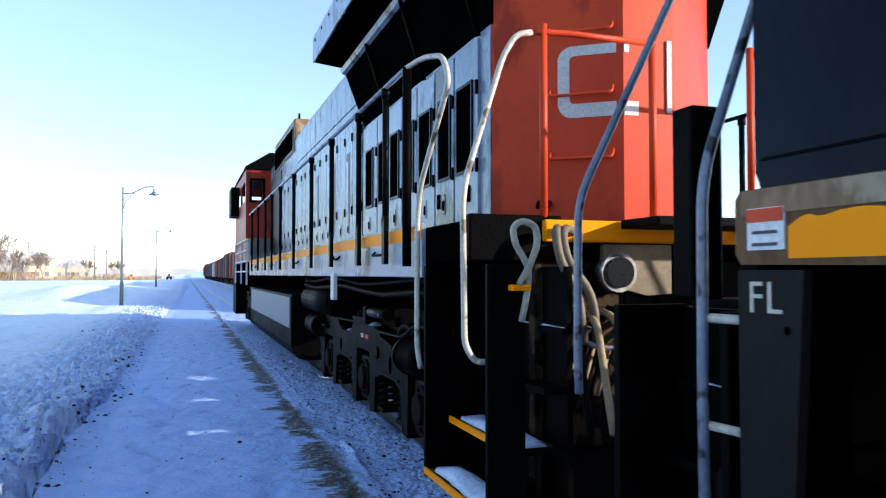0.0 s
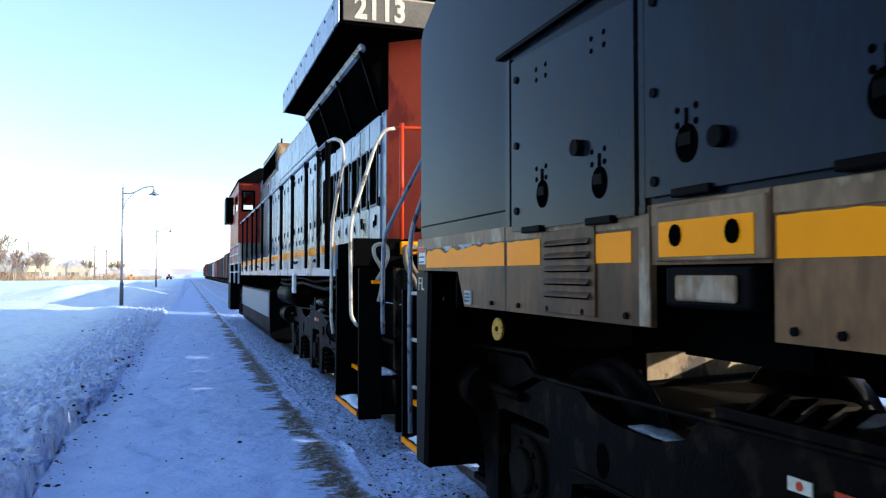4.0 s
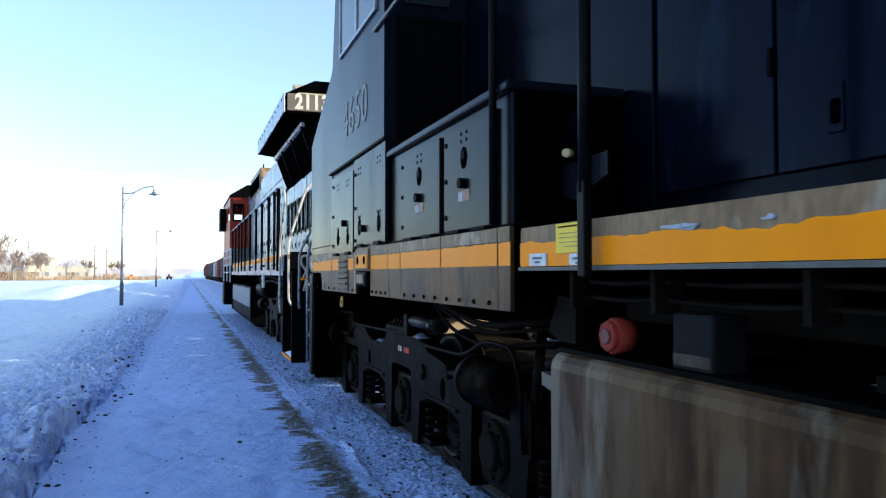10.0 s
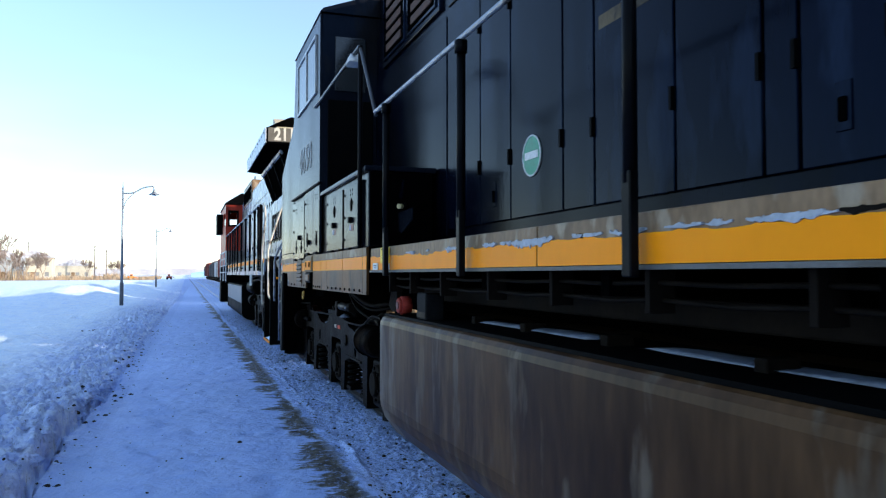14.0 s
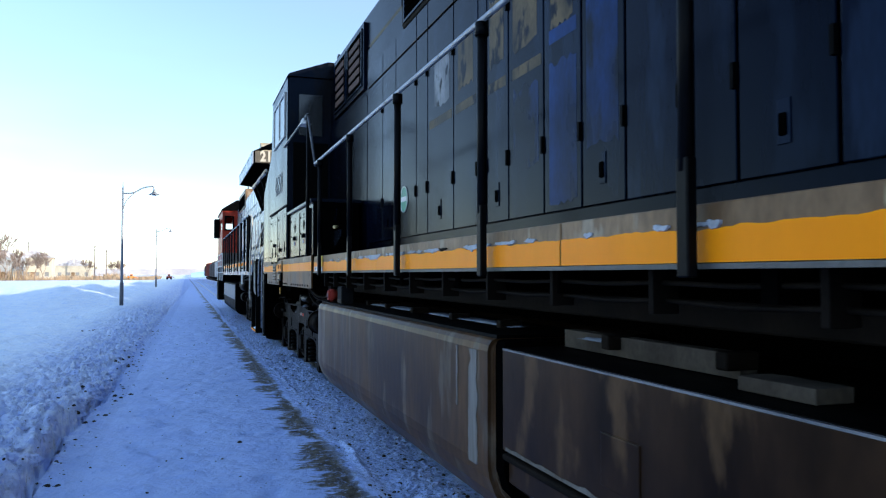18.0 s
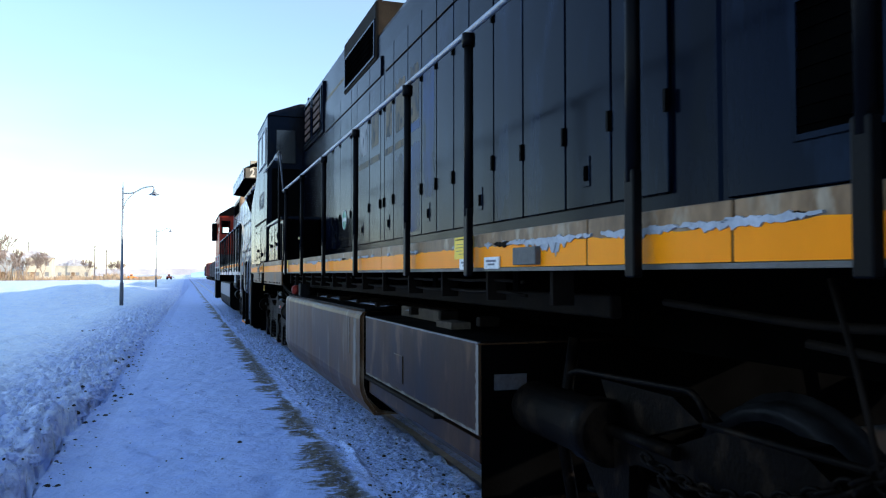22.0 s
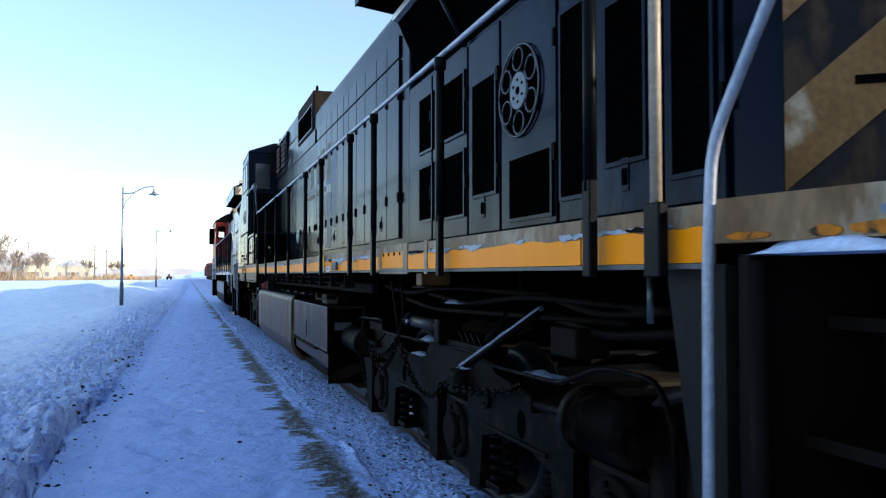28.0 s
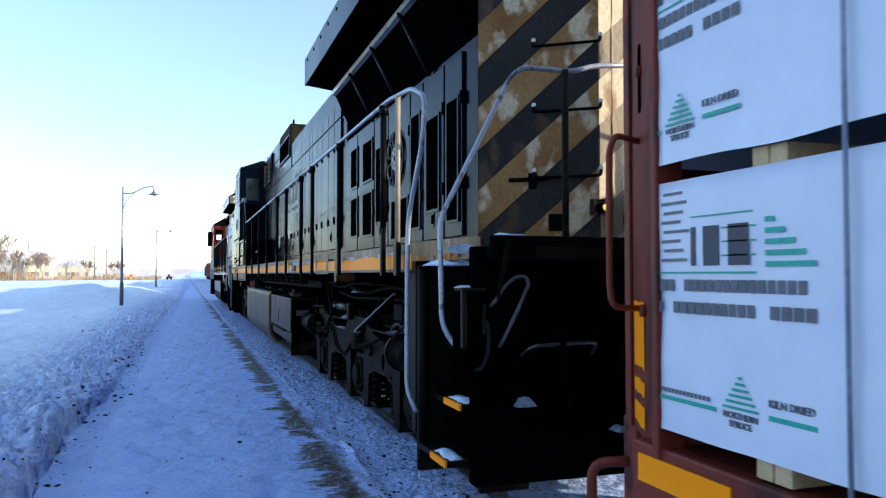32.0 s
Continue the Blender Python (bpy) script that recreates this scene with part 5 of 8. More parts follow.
    part("top_edge", B(-1.472, -1.456, -11.85, -9.37, 1.195, 1.203), surf("dim_worn_steel", (0.10, 0.105, 0.115), (0.20, 0.205, 0.22), 0.45, 0.5, 6.0, 0.1, 60), tank, "bare worn metal edge")
    for c, w, z0 in ((-9.04, 0.095, 0.60), (-8.80, 0.016, 0.85)):
        lo = [(c - w * (0.6 + 0.5 * noise.noise((q * 0.5, c, 1))), z0 + (1.17 - z0) * q / 12) for q in range(13)]
        hi = [(c + w * (0.6 + 0.5 * noise.noise((q * 0.5, c, 5))), z0 + (1.17 - z0) * q / 12) for q in range(12, -1, -1)]
        part("pale_stain", prism(bmesh.new(), lo + hi, -1.4945, -1.489, "x"), STAIN, tank, "pale run of dried dirt")
    for z0, z1, a, b in ((0.735, 1.19, -11.858, -11.825), (0.735, 0.765, -11.82, -9.40)):
        n = 40
        if z1 - z0 > 0.2:
            edge = [(a, z0), (a, z1)] + [(b + 0.02 * noise.noise((q * 0.4, 3, 7)), z1 - (z1 - z0) * q / n) for q in range(n + 1)]
        else:
            edge = [(a, z0), (b, z0)] + [(b + (a - b) * q / n, z0 + 0.016 + 0.014 * noise.noise((q * 0.7, 5, 2))) for q in range(n + 1)]
        part("worn_edge", prism(bmesh.new(), edge, -1.4725, -1.4695, "x"), STAIN, tank, "tan worn edge")
    part("tank_shelf", B(-1.49, -1.30, -11.2, -9.4, 0.695, 0.725, bevel=0.01), BRACK, tank)
    part("inspection_plate", B(-1.476, -1.465, -10.48, -10.24, 0.80, 0.99, bevel=0.004), TANKR, tank)
    TANB = surf("tan_dusty_steel", (0.045, 0.036, 0.028), (0.085, 0.070, 0.054), 0.7, 0, 5.0, 0.2, 60, 0.3, spec=0.05)
    part("top_block", B(-1.33, -1.20, -11.06, -10.77, 1.208, 1.252, bevel=0.004), TANB, tank, "dusty steel block on the tank")
    part("top_ledge", B(-1.19, -1.12, -10.62, -9.45, 1.21, 1.292, bevel=0.004), TANB, tank)
    part("tank_cap", R((-1.32, -9.25, 1.12), (-1.32, -9.28, 1.12), 0.05, 10), DARK, tank)
    part("top_tray", B(-1.45, -0.9, -9.25, -4.26, 1.238, 1.256), BLACK, tank)
    for i, s in enumerate((-4.9, -5.6, -6.3, -7.1, -8.0, -8.8, -9.9, -10.6, -11.3)):
        part("tank_bracket", B(-1.25, -1.12, s - 0.03, s + 0.03, 1.24, 1.30, bevel=0.008), BRACK, tank)
    hung = [-4.35, -4.9, -5.55, -6.3, -7.0, -7.7, -8.4, -9.1, -9.8, -10.5, -11.2, -11.9, -12.6]
    for s in hung:
        add("sill_gusset", B(-1.44, -1.34, s - 0.014, s + 0.014, 1.42, 1.565, bevel=0.003), BRACK)
    for j, z in enumerate((1.525, 1.468)):
        pts = []
        for a, b in zip(hung, hung[1:]):
            pts += [(-1.40 + 0.015 * j, a, z), (-1.40 + 0.015 * j, (a + b) / 2, z - 0.012 - 0.006 * j)]
        add("frame_pipe", pipe(bmesh.new(), arc(pts, 0.2, 2), 0.009, 6), BRACK)
    add("frame_beam", B(-1.16, -1.10, -12.6, -4.3, 1.36, 1.46, bevel=0.01), BRACK)
    for i, (a, b) in enumerate(((-5.5, -6.9), (-7.3, -8.9), (-9.62, -9.9))):
        add("ledge_snow", snow_lump(a, b, -1.22, -1.05, 1.263, 0.022, 20 + i), DIMSNOW, "thin drift of snow on the tank top")
    # framed covers on the sill
    for a, b in ((-14.24, -14.30), (-14.86, -14.96), (-15.32, -15.38)):
        add("sill_cover", B(-1.509, -1.499, b, a, 1.552, 1.757, bevel=0.002), DIRT)
    for a, b in ((-14.301, -14.859),):
        add("sill_cover", B(-1.509, -1.499, b, a, 1.705, 1.757, bevel=0.002), DIRT)
        add("sill_cover", B(-1.509, -1.499, b, a, 1.552, 1.594, bevel=0.002), DIRT)
        add("sill_cover", B(-1.5075, -1.499, b + 0.001, a - 0.001, 1.5945, 1.7045), YELLOW, "yellow-painted cover in the sill")
        for i in range(4):
            add("bolt", R((-1.50, a - 0.06 - i * 0.145, 1.69), (-1.514, a - 0.06 - i * 0.145, 1.69), 0.012, 6), BLACK)
    redv = surf("red_valve_paint", (0.20, 0.020, 0.012), (0.27, 0.032, 0.02), 0.55, 0, 8, spec=0.1)
    valve = add("emergency_cutoff", R((-1.45, -4.63, 1.328), (-1.40, -4.63, 1.328), 0.055, 8), redv, "dark red fuel cut-off button")
    part("ring", R((-1.43, -4.63, 1.328), (-1.36, -4.63, 1.328), 0.066, 8), redv, valve)
    part("knob", R((-1.458, -4.63, 1.328), (-1.449, -4.63, 1.328), 0.028, 8), surf("dull_red_knob", (0.11, 0.035, 0.03), (0.15, 0.05, 0.045), 0.6), valve)
    cbox = add("control_box", B(-1.41, -1.28, -5.16, -4.96, 1.242, 1.428, bevel=0.012), surf("grey_steel_box", (0.006, 0.0065, 0.0075), (0.012, 0.0125, 0.0135), 0.6, spec=0.05), "small dark steel box on the tank")
    part("box_label", B(-1.4125, -1.409, -5.15, -4.97, 1.266, 1.302), TANB, cbox, "pale strip along the box's foot")
    # stickers on the sill
    yel = surf("yellow_sticker", (0.84, 0.56, 0.012), (0.90, 0.62, 0.02), 0.5, 0, 5, grainy=0.15)
    for a, b, z0, z1 in ((-4.36, -4.61, 1.632, 1.745), (-11.62, -11.88, 1.630, 1.745)):
        y = add("notice_sticker", B(-1.512, -1.505, b, a, z0, z1), yel, "yellow notice sticker with small print")
        part("text_bar", B(-1.5135, -1.511, b + 0.02, a - 0.02, z1 - 0.016, z1 - 0.010), BRACK, y)
        for i in range(4):
            part("text_bar", B(-1.5135, -1.511, b + 0.03 + 0.03 * (i == 3), a - 0.03 - 0.04 * (i == 3), z1 - 0.040 - i * 0.017, z1 - 0.037 - i * 0.017), DIRT, y)
    for a, b, z0, z1 in ((-4.47, -4.61, 1.585, 1.628), (-4.12, -4.27, 1.585, 1.635), (-11.70, -11.88, 1.574, 1.630), (-12.04, -12.22, 1.576, 1.632)):
        wst = add("notice_sticker", B(-1.513, -1.505, b, a, z0, z1), WHITE, "white notice sticker with small print")
        part("text_bar", B(-1.5145, -1.512, b + 0.03, a - 0.03, z1 - 0.024, z1 - 0.014), GREYINK, wst)
        part("text_bar", B(-1.5145, -1.512, b + 0.05, a - 0.05, z1 - 0.040, z1 - 0.031), GREYINK, wst)
    add("wooden_block", B(-1.44, -1.24, -15.06, -14.94, 1.475, 1.56, bevel=0.008), SKIRT, "grimy wooden block under the sill")
    add("block_shelf", B(-1.46, -1.22, -15.18, -14.92, 1.462, 1.474), BRACK)
    add("sill_bracket", B(-1.53, -1.50, -12.63, -12.41, 1.59, 1.665, bevel=0.004), surf("dull_grey_box", (0.055, 0.053, 0.05), (0.085, 0.08, 0.074), 0.6, 0, 5), "small grey steel box on the sill")
    yd = add("yellow_disc", R((-1.305, 0.965, 1.258), (-1.29, 0.9655, 1.257), 0.060, 20), surf("dull_yellow_paint", (0.42, 0.20, 0.006), (0.60, 0.30, 0.01), 0.6, 0, 14, 0.1, 60, 0.0, (0.05, 0.03, 0.01), 0.15), "yellow round valve handle under the skirt")
    part("hub", R((-1.310, 0.965, 1.258), (-1.304, 0.965, 1.258), 0.014, 8), BLACK, yd)
    sg = add("small_sign", B(-1.53, -1.521, 0.782, 0.870, 1.398, 1.468), surf("grubby_white", (0.26, 0.26, 0.25), (0.38, 0.38, 0.36), 0.6, 0, 9), "small grubby white sign with dark bars")
    for z in (1.450, 1.433, 1.416):
        part("text_bar", B(-1.5315, -1.529, 0.795, 0.857, z - 0.005, z + 0.005), INK, sg)
    # running gear
    loco_truck(add, ob, -1.04)
    rt = loco_truck(add, ob, -15.00, flip=True, plates=False)
    for s, z, dz in ((-12.9, 1.44, 0.02), (-13.6, 1.34, -0.03), (-14.2, 1.40, 0.03)):
        add("hung_pipe", pipe(bmesh.new(), arc([(-1.10, s, z), (-1.14, s - 0.9, z - 0.05), (-1.12, s - 1.7, z + dz), (-1.10, s - 3.3, z)], 0.3), 0.016, 6), BRACK, "brown pipe hung under the deck")
    for s in (-13.9, -14.15):
        add("hung_cable", pipe(bmesh.new(), arc([(-1.33, s, 1.54), (-1.31, s - 0.06, 1.30), (-1.29, -14.0, 1.06)], 0.1), 0.009, 6), BRACK, "thin cable slung from the deck")
    add("junction_box", B(-1.20, -1.02, -16.62, -16.36, 1.16, 1.30, bevel=0.015), BRACK, "brown steel box above the truck")
    for z, r in ((1.42, 0.018), (1.33, 0.022)):
        add("hung_pipe", pipe(bmesh.new(), arc([(-1.08, -16.2, z), (-1.12, -16.7, z - 0.06), (-1.10, -17.2, z - 0.01), (-1.08, -17.6, z + 0.03)], 0.2), r, 6), BRACK, "brown pipe hung under the deck")
    add("hose_drop", R((-1.36, -17.42, 1.56), (-1.36, -17.42, 1.38), 0.012, 8), FANM, "short grey drain pipe")
    for j, (z, r) in enumerate(((1.30, 0.012), (1.22, 0.012), (1.34, 0.02))):
        add("hung_hose", pipe(bmesh.new(), arc([(-1.28, -2.0 - 0.05 * j, 1.40), (-1.27, -2.35, z), (-1.24, -2.9, z - 0.10), (-1.12, -3.6, z - 0.02)], 0.25), r, 6), BRACK, "slack hose behind the skirt")
    add("fuel_fitting", prism(bmesh.new(), [(-3.95, 1.30), (-4.06, 1.26), (-4.20, 1.26), (-4.20, 1.44), (-4.05, 1.46)], -1.34, -1.30, "x"), BRACK, "dull bracket under the deck")
    add("spill_plate", prism(bmesh.new(), [(-3.86, 1.105), (-3.86, 1.045), (-4.20, 0.99), (-4.20, 1.16), (-4.03, 1.16), (-4.03, 1.085)], -1.33, -1.29, "x"), surf("dusty_tan_plate", (0.10, 0.085, 0.06), (0.16, 0.135, 0.10), 0.6, 0, 6), "dusty tan plate on the tank's end")
    ch = bmesh.new()
    for (p, q, sag, n) in (((-1.29, -13.05, 0.88), (-1.29, -14.0, 1.07), 0.10, 18), ((-1.29, -13.15, 0.82), (-1.29, -14.0, 1.07), 0.17, 18), ((-1.29, -14.0, 1.05), (-1.29, -15.1, 0.85), 0.22, 24), ((-1.29, -15.1, 0.85), (-1.29, -16.2, 0.98), 0.04, 20)):
        for i in range(n + 1):
            t = i / n
            c = Vector(p).lerp(Vector(q), t) - Vector((0, 0, sag * 4 * t * (1 - t)))
            d = (Vector(q) - Vector(p) - Vector((0, 0, sag * 4 * (1 - 2 * t)))).normalized()
            side = Vector((1, 0, 0)) if i % 2 else d.cross(Vector((1, 0, 0))).normalized()
            pipe(ch, [c + d * (0.036 * math.cos(j * math.pi / 4)) + side * (0.020 * math.sin(j * math.pi / 4)) for j in range(9)], 0.0075, 5)
    part("brake_chain", ch, DARK, rt, "dark steel chain hung along the truck")
    part("damper_strut", R((-1.34, -15.50, 0.985), (-1.12, -16.12, 1.355), 0.022, 10), BLACK, rt)
    part("damper_strut", R((-1.25, -15.22, 0.90), (-1.10, -15.70, 1.33), 0.030, 10), BLACK, rt)
    ice = bmesh.new()
    pipe(ice, [Vector((-1.34, -15.50, 1.004)).lerp(Vector((-1.12, -16.12, 1.374)), i / 9) + Vector((0, 0, 0.010 * noise.noise((i * 0.9, 4, 2)))) for i in range(10)], 0.016, 7)
    part("strut_snow", ice, DIMSNOW, rt, "line of snow on the strut")
    part("strut_snow", snow_lump(-15.48, -15.60, -1.36, -1.30, 1.0, 0.03, 35), DIMSNOW, rt)
    part("chain_anchor", B(-1.30, -1.20, -15.30, -15.12, 0.80, 0.95, bevel=0.03), BRACK, rt)
    part("pipe_snow", snow_lump(-16.02, -16.45, -1.21, -1.10, 1.03, 0.05, 31), DIMSNOW, rt)
    part("pipe_snow", snow_lump(-14.35, -14.6, -1.30, -1.24, 0.97, 0.03, 32), DIMSNOW, rt)
    part("pipe_snow", snow_lump(-15.06, -15.32, -1.30, -1.22, 1.365, 0.03, 33), DIMSNOW, rt)
    PLAN[0] = None
    return ob


def clip_band(zb, height, ln, zmin, zmax, slope):
    """A band rising across a face of width ln, kept between zmin and zmax, as (u, z) corners."""
    poly = [(0.0, zb), (ln, zb + slope * ln), (ln, zb + slope * ln + height), (0.0, zb + height)]
    for lim, keep in ((zmin, 1), (zmax, -1)):
        out = []
        for (u0, z0), (u1, z1) in zip(poly, poly[1:] + poly[:1]):
            a, b = keep * (z0 - lim), keep * (z1 - lim)
            if a >= 0:
                out.append((u0, z0))
            if a * b < 0:
                t = a / (a - b)
                out.append((u0 + (u1 - u0) * t, z0 + (z1 - z0) * t))
        poly = out
    return poly


# ---- the red and pale grey locomotive ahead ----
def red_locomotive():
    s0 = 13.5
    ob = root("diesel_locomotive", s0)
    tagged(ob, "pale grey diesel locomotive with red cab and red hood end", "locomotive", "locomotives of the train")
    add = maker(ob, s0)
    bm = B(-1.46, 1.46, 3.72, 24.2, 1.62, 1.84)
    box(bm, -0.55, 0.55, 3.7, 24.1, 1.17, 1.62)
    add("underframe", bm, VOID)
    for k in (-1, 1):
        x = k * 1.50
        edges = [4.48, 6.2, 9.0, 12.0, 15.0, 17.9]
        for a, b in zip(edges, edges[1:]):
            sill = add("side_sill", B(*sorted((k * 1.47, x)), a + 0.004, b - 0.004, 1.53, 1.87, bevel=0.006), HOOD1, "pale grey side sill with a yellow stripe")
            part("yellow_stripe", B(*sorted((x, x + k * 0.003)), a + 0.006, b - 0.006, 1.765, 1.855), YELLOW, sill)
            part("handhold", pipe(bmesh.new(), arc([(x, a + 0.9, 1.72), (x + k * 0.03, a + 0.9, 1.69), (x + k * 0.03, a + 1.2, 1.69), (x, a + 1.2, 1.72)], 0.02, 2), 0.01, 5), BLACK, sill)
    # hood
    add("hood_core", B(-HOOD, HOOD, 8.75, 19.2, 1.86, 4.18, bevel=0.03), HOOD1)
    add("hood_roof", B(-HOOD + 0.01, HOOD - 0.01, 8.9, 14.7, 4.17, 4.23, bevel=0.03), HOOD1)
    bx = add("brake_grid_box", B(-HOOD - 0.02, HOOD + 0.02, 14.75, 18.1, 3.92, 4.58, bevel=0.03), DIRT, "raised housing with black side grilles")
    for k in (-1, 1):
        screen(bx, 14.9, 18.0, 3.99, 4.42, k * (HOOD + 0.02), k)
    for s in (14.8, 17.9):
        ring = bmesh.new()
        pipe(ring, [(-0.82, s + 0.055 * math.cos(a * math.pi / 8), 4.62 + 0.055 * math.sin(a * math.pi / 8)) for a in range(17)], 0.016, 6)
        add("lifting_eye", ring, BLACK)
    lines = [8.75, 9.3, 9.75, 10.3, 10.8, 11.15, 11.7, 12.2, 12.7, 13.25, 13.7, 14.3, 14.9, 15.5, 16.1, 16.8]
    for a, b in zip(lines, lines[1:]):
        door_panel(add, "hood_door", a, b, 1.95, 3.62, HOOD1D)
        door_panel(add, "hood_door", a, b, 1.95, 3.62, HOOD1D, x=HOOD, k=1, latch=False)
        if b < 14.6:
            door_panel(add, "hood_door", a, b, 3.64, 4.10, HOOD1D, latch=False)
    add("hood_door", B(-HOOD - 0.02, -HOOD + 0.004, 16.85, 19.0, 1.95, 3.85, bevel=0.006), surf("dark_hood_panel", (0.02, 0.02, 0.022), (0.04, 0.04, 0.045), 0.5, 0, 2))
    # faded red and white shapes on the hood side
    FADER = surf("faded_red_marking", (0.22, 0.10, 0.09), (0.17, 0.15, 0.16), 0.5, 0, 3)
    for j, (s, z0, z1) in enumerate(((9.45, 2.2, 3.1), (10.45, 2.2, 3.1), (11.85, 2.3, 3.1))):
        bm = bmesh.new()
        box(bm, -HOOD - 0.0255, -HOOD - 0.0235, s, s + 0.10, z0, z1)
        box(bm, -HOOD - 0.0255, -HOOD - 0.0235, s + 0.101, s + 0.22, z1 - 0.10, z1)
        add("faded_marking", bm, FADER, "faded red marking on the hood doors")
    # radiator end
    add("radiator_cab", prism(bmesh.new(), [(-HOOD, 1.86), (-HOOD, 3.28), (HOOD, 3.28), (HOOD, 1.86)], 4.82, 8.75), HOOD1)
    prof = [(-0.90, 3.28), (-1.16, 3.96), (-1.50, 4.00), (-1.50, 4.28), (-1.05, 4.52)]
    wings = add("radiator_wing", prism(bmesh.new(), prof + [(-x, z) for x, z in prof[::-1]], 4.80, 8.72), VOID, "overhanging radiator wing, black beneath")
    part("number_box", prism(bmesh.new(), [(-1.48, 3.99), (-1.49, 4.28), (-1.05, 4.50), (1.05, 4.50), (1.49, 4.28), (1.48, 3.99)], 4.353, 4.798), VOID, wings)
    for k in (-1, 1):
        part("wing_edge", B(*sorted((k * 1.495, k * 1.515)), 4.34, 8.73, 3.995, 4.29, bevel=0.006), HOOD1D, wings)
        part("wing_trim", prism(bmesh.new(), [(k * 1.19, 3.95), (k * 1.14, 3.94), (k * 1.12, 3.88), (k * 1.17, 3.90)], 4.80, 8.74), HOOD1, wings, "pale riveted edge strip")
        for i in range(10):
            part("rivet", R((k * 1.512, 4.6 + i * 0.44, 4.22), (k * 1.522, 4.6 + i * 0.44, 4.22), 0.018, 6), BLACK, wings)
        for s in (4.9, 6.2, 7.5):
            part("wing_strut", R((k * 1.17, s, 3.90), (k * 0.92, s + 0.1, 3.25), 0.02, 6), BLACK, wings)
    olive = surf("number_board_panel", (0.09, 0.075, 0.05), (0.12, 0.10, 0.07), 0.5, 0, 5)
    nb = part("number_board", B(-1.46, 1.46, 4.325, 4.352, 4.02, 4.28, bevel=0.004), olive, wings, "dark olive number board with cream numerals")
    m = Matrix(((0.80, 0, 0, -1.09), (0, 0, -1, 4.322), (0, 1, 0, 4.055), (0, 0, 0, 1)))
    numerals("numeral", "2113", 0.31, 0.165, CREAM, nb, m, bold=0.012)
    part("roof_slope", prism(bmesh.new(), [(4.34, 4.285), (4.34, 4.30), (4.9, 4.56), (5.0, 4.56), (5.0, 4.285)], -1.3, 1.3, "x"), surf("tan_roof_paint", (0.45, 0.36, 0.22), (0.52, 0.43, 0.28), 0.6, 0, 3), wings)
    for a, b, p in ((5.0, 5.5, (5.12, 5.42)), (5.52, 5.98, (5.60, 5.86)), (6.0, 6.5, (6.1, 6.4)), (6.52, 7.0, (6.62, 6.9)), (7.02, 7.5, (7.12, 7.4)), (7.52, 8.0, (7.62, 7.9)), (8.02, 8.7, (8.2, 8.5))):
        for k in (-1, 1):
            d = door_panel(add, "radiator_door", a, b, 1.93, 3.24, HOOD1D, x=k * HOOD, k=k)
            screen(d, *p, 2.32, 2.94, k * (HOOD + 0.022), k)
    for s in (5.15, 5.85):
        add("door_latch", B(-HOOD - 0.034, -HOOD - 0.02, s, s + 0.06, 2.08, 2.2, bevel=0.004), VOID)
    end = bmesh.new()
    prism(end, [(-HOOD + 0.004, 4.81), (-0.195, 4.26), (0.195, 4.26), (HOOD - 0.004, 4.81)], 1.86, 4.0, "z")
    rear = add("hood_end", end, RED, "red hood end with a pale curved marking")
    # pale curved marking on the red face, left half
    mk = surf("pale_grey_marking", (0.55, 0.55, 0.52), (0.62, 0.62, 0.6), 0.5, 0, 5)
    def face(u, z, off, k=-1):
        ln = math.hypot(0.705, 0.55)
        t = u / 0.932
        return Vector((k * (0.90 - 0.705 * t) + k * 0.55 / ln * off, 4.81 - 0.55 * t - 0.705 / ln * off, z))
    def bend(u0, z0, r, a0, a1):
        return [(u0 + r * math.cos(radians(a0 + (a1 - a0) * q / 6)), z0 + r * math.sin(radians(a0 + (a1 - a0) * q / 6))) for q in range(7)]
    outer = [(0.885, 3.067)] + bend(0.583, 2.967, 0.10, 90, 180) + bend(0.583, 2.687, 0.10, 180, 270) + [(0.885, 2.587)]
    inner = [(0.885, 3.000)] + bend(0.600, 2.965, 0.035, 90, 180) + bend(0.600, 2.715, 0.035, 180, 270) + [(0.885, 2.680)]
    bm = bmesh.new()
    rows = [[bm.verts.new(face(u, z, off)) for u, z in line] for line in (outer, inner) for off in (0.001, 0.004)]
    for i in range(len(outer) - 1):
        for p, q in ((1, 3), (0, 1), (2, 3), (0, 2)):
            bm.faces.new((rows[p][i], rows[p][i + 1], rows[q][i + 1], rows[q][i]))
    part("pale_marking", bm, mk, rear, "pale rounded line marking")
    for z in (2.31, 2.73, 3.15, 3.57, 3.99):
        g = bmesh.new()
        pipe(g, arc([face(0.43, z + 0.055, 0.005), face(0.43, z, 0.06), face(0.86, z, 0.06), face(0.86, z + 0.055, 0.005)], 0.03, 3), 0.011, 8)
        part("grab_iron", g, RED, rear)
    part("hook", pipe(bmesh.new(), [face(0.35, 2.03, 0.01), face(0.35, 2.0, 0.06), face(0.42, 2.0, 0.06), face(0.42, 2.03, 0.01)], 0.018, 6), BLACK, rear)
    for xa, xb, z0, z1 in ((-0.19, -0.155, 3.000, 3.067), (-0.19, -0.085, 2.587, 2.680)):
        part("pale_marking", B(xa, xb, 4.2555, 4.2595, z0, z1), mk, rear, "end of the pale marking")
    part("white_mark", B(0.13, 0.165, 4.246, 4.258, 2.62, 3.1), mk, rear)
    # cab
    w = 1.50
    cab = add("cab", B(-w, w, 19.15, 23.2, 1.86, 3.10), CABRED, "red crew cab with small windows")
    for z0, z1 in ((3.10, 3.38), (3.86, 4.18)):
        part("wall_panel", B(-w, w, 19.15, 19.20, z0, z1), CABRED, cab)
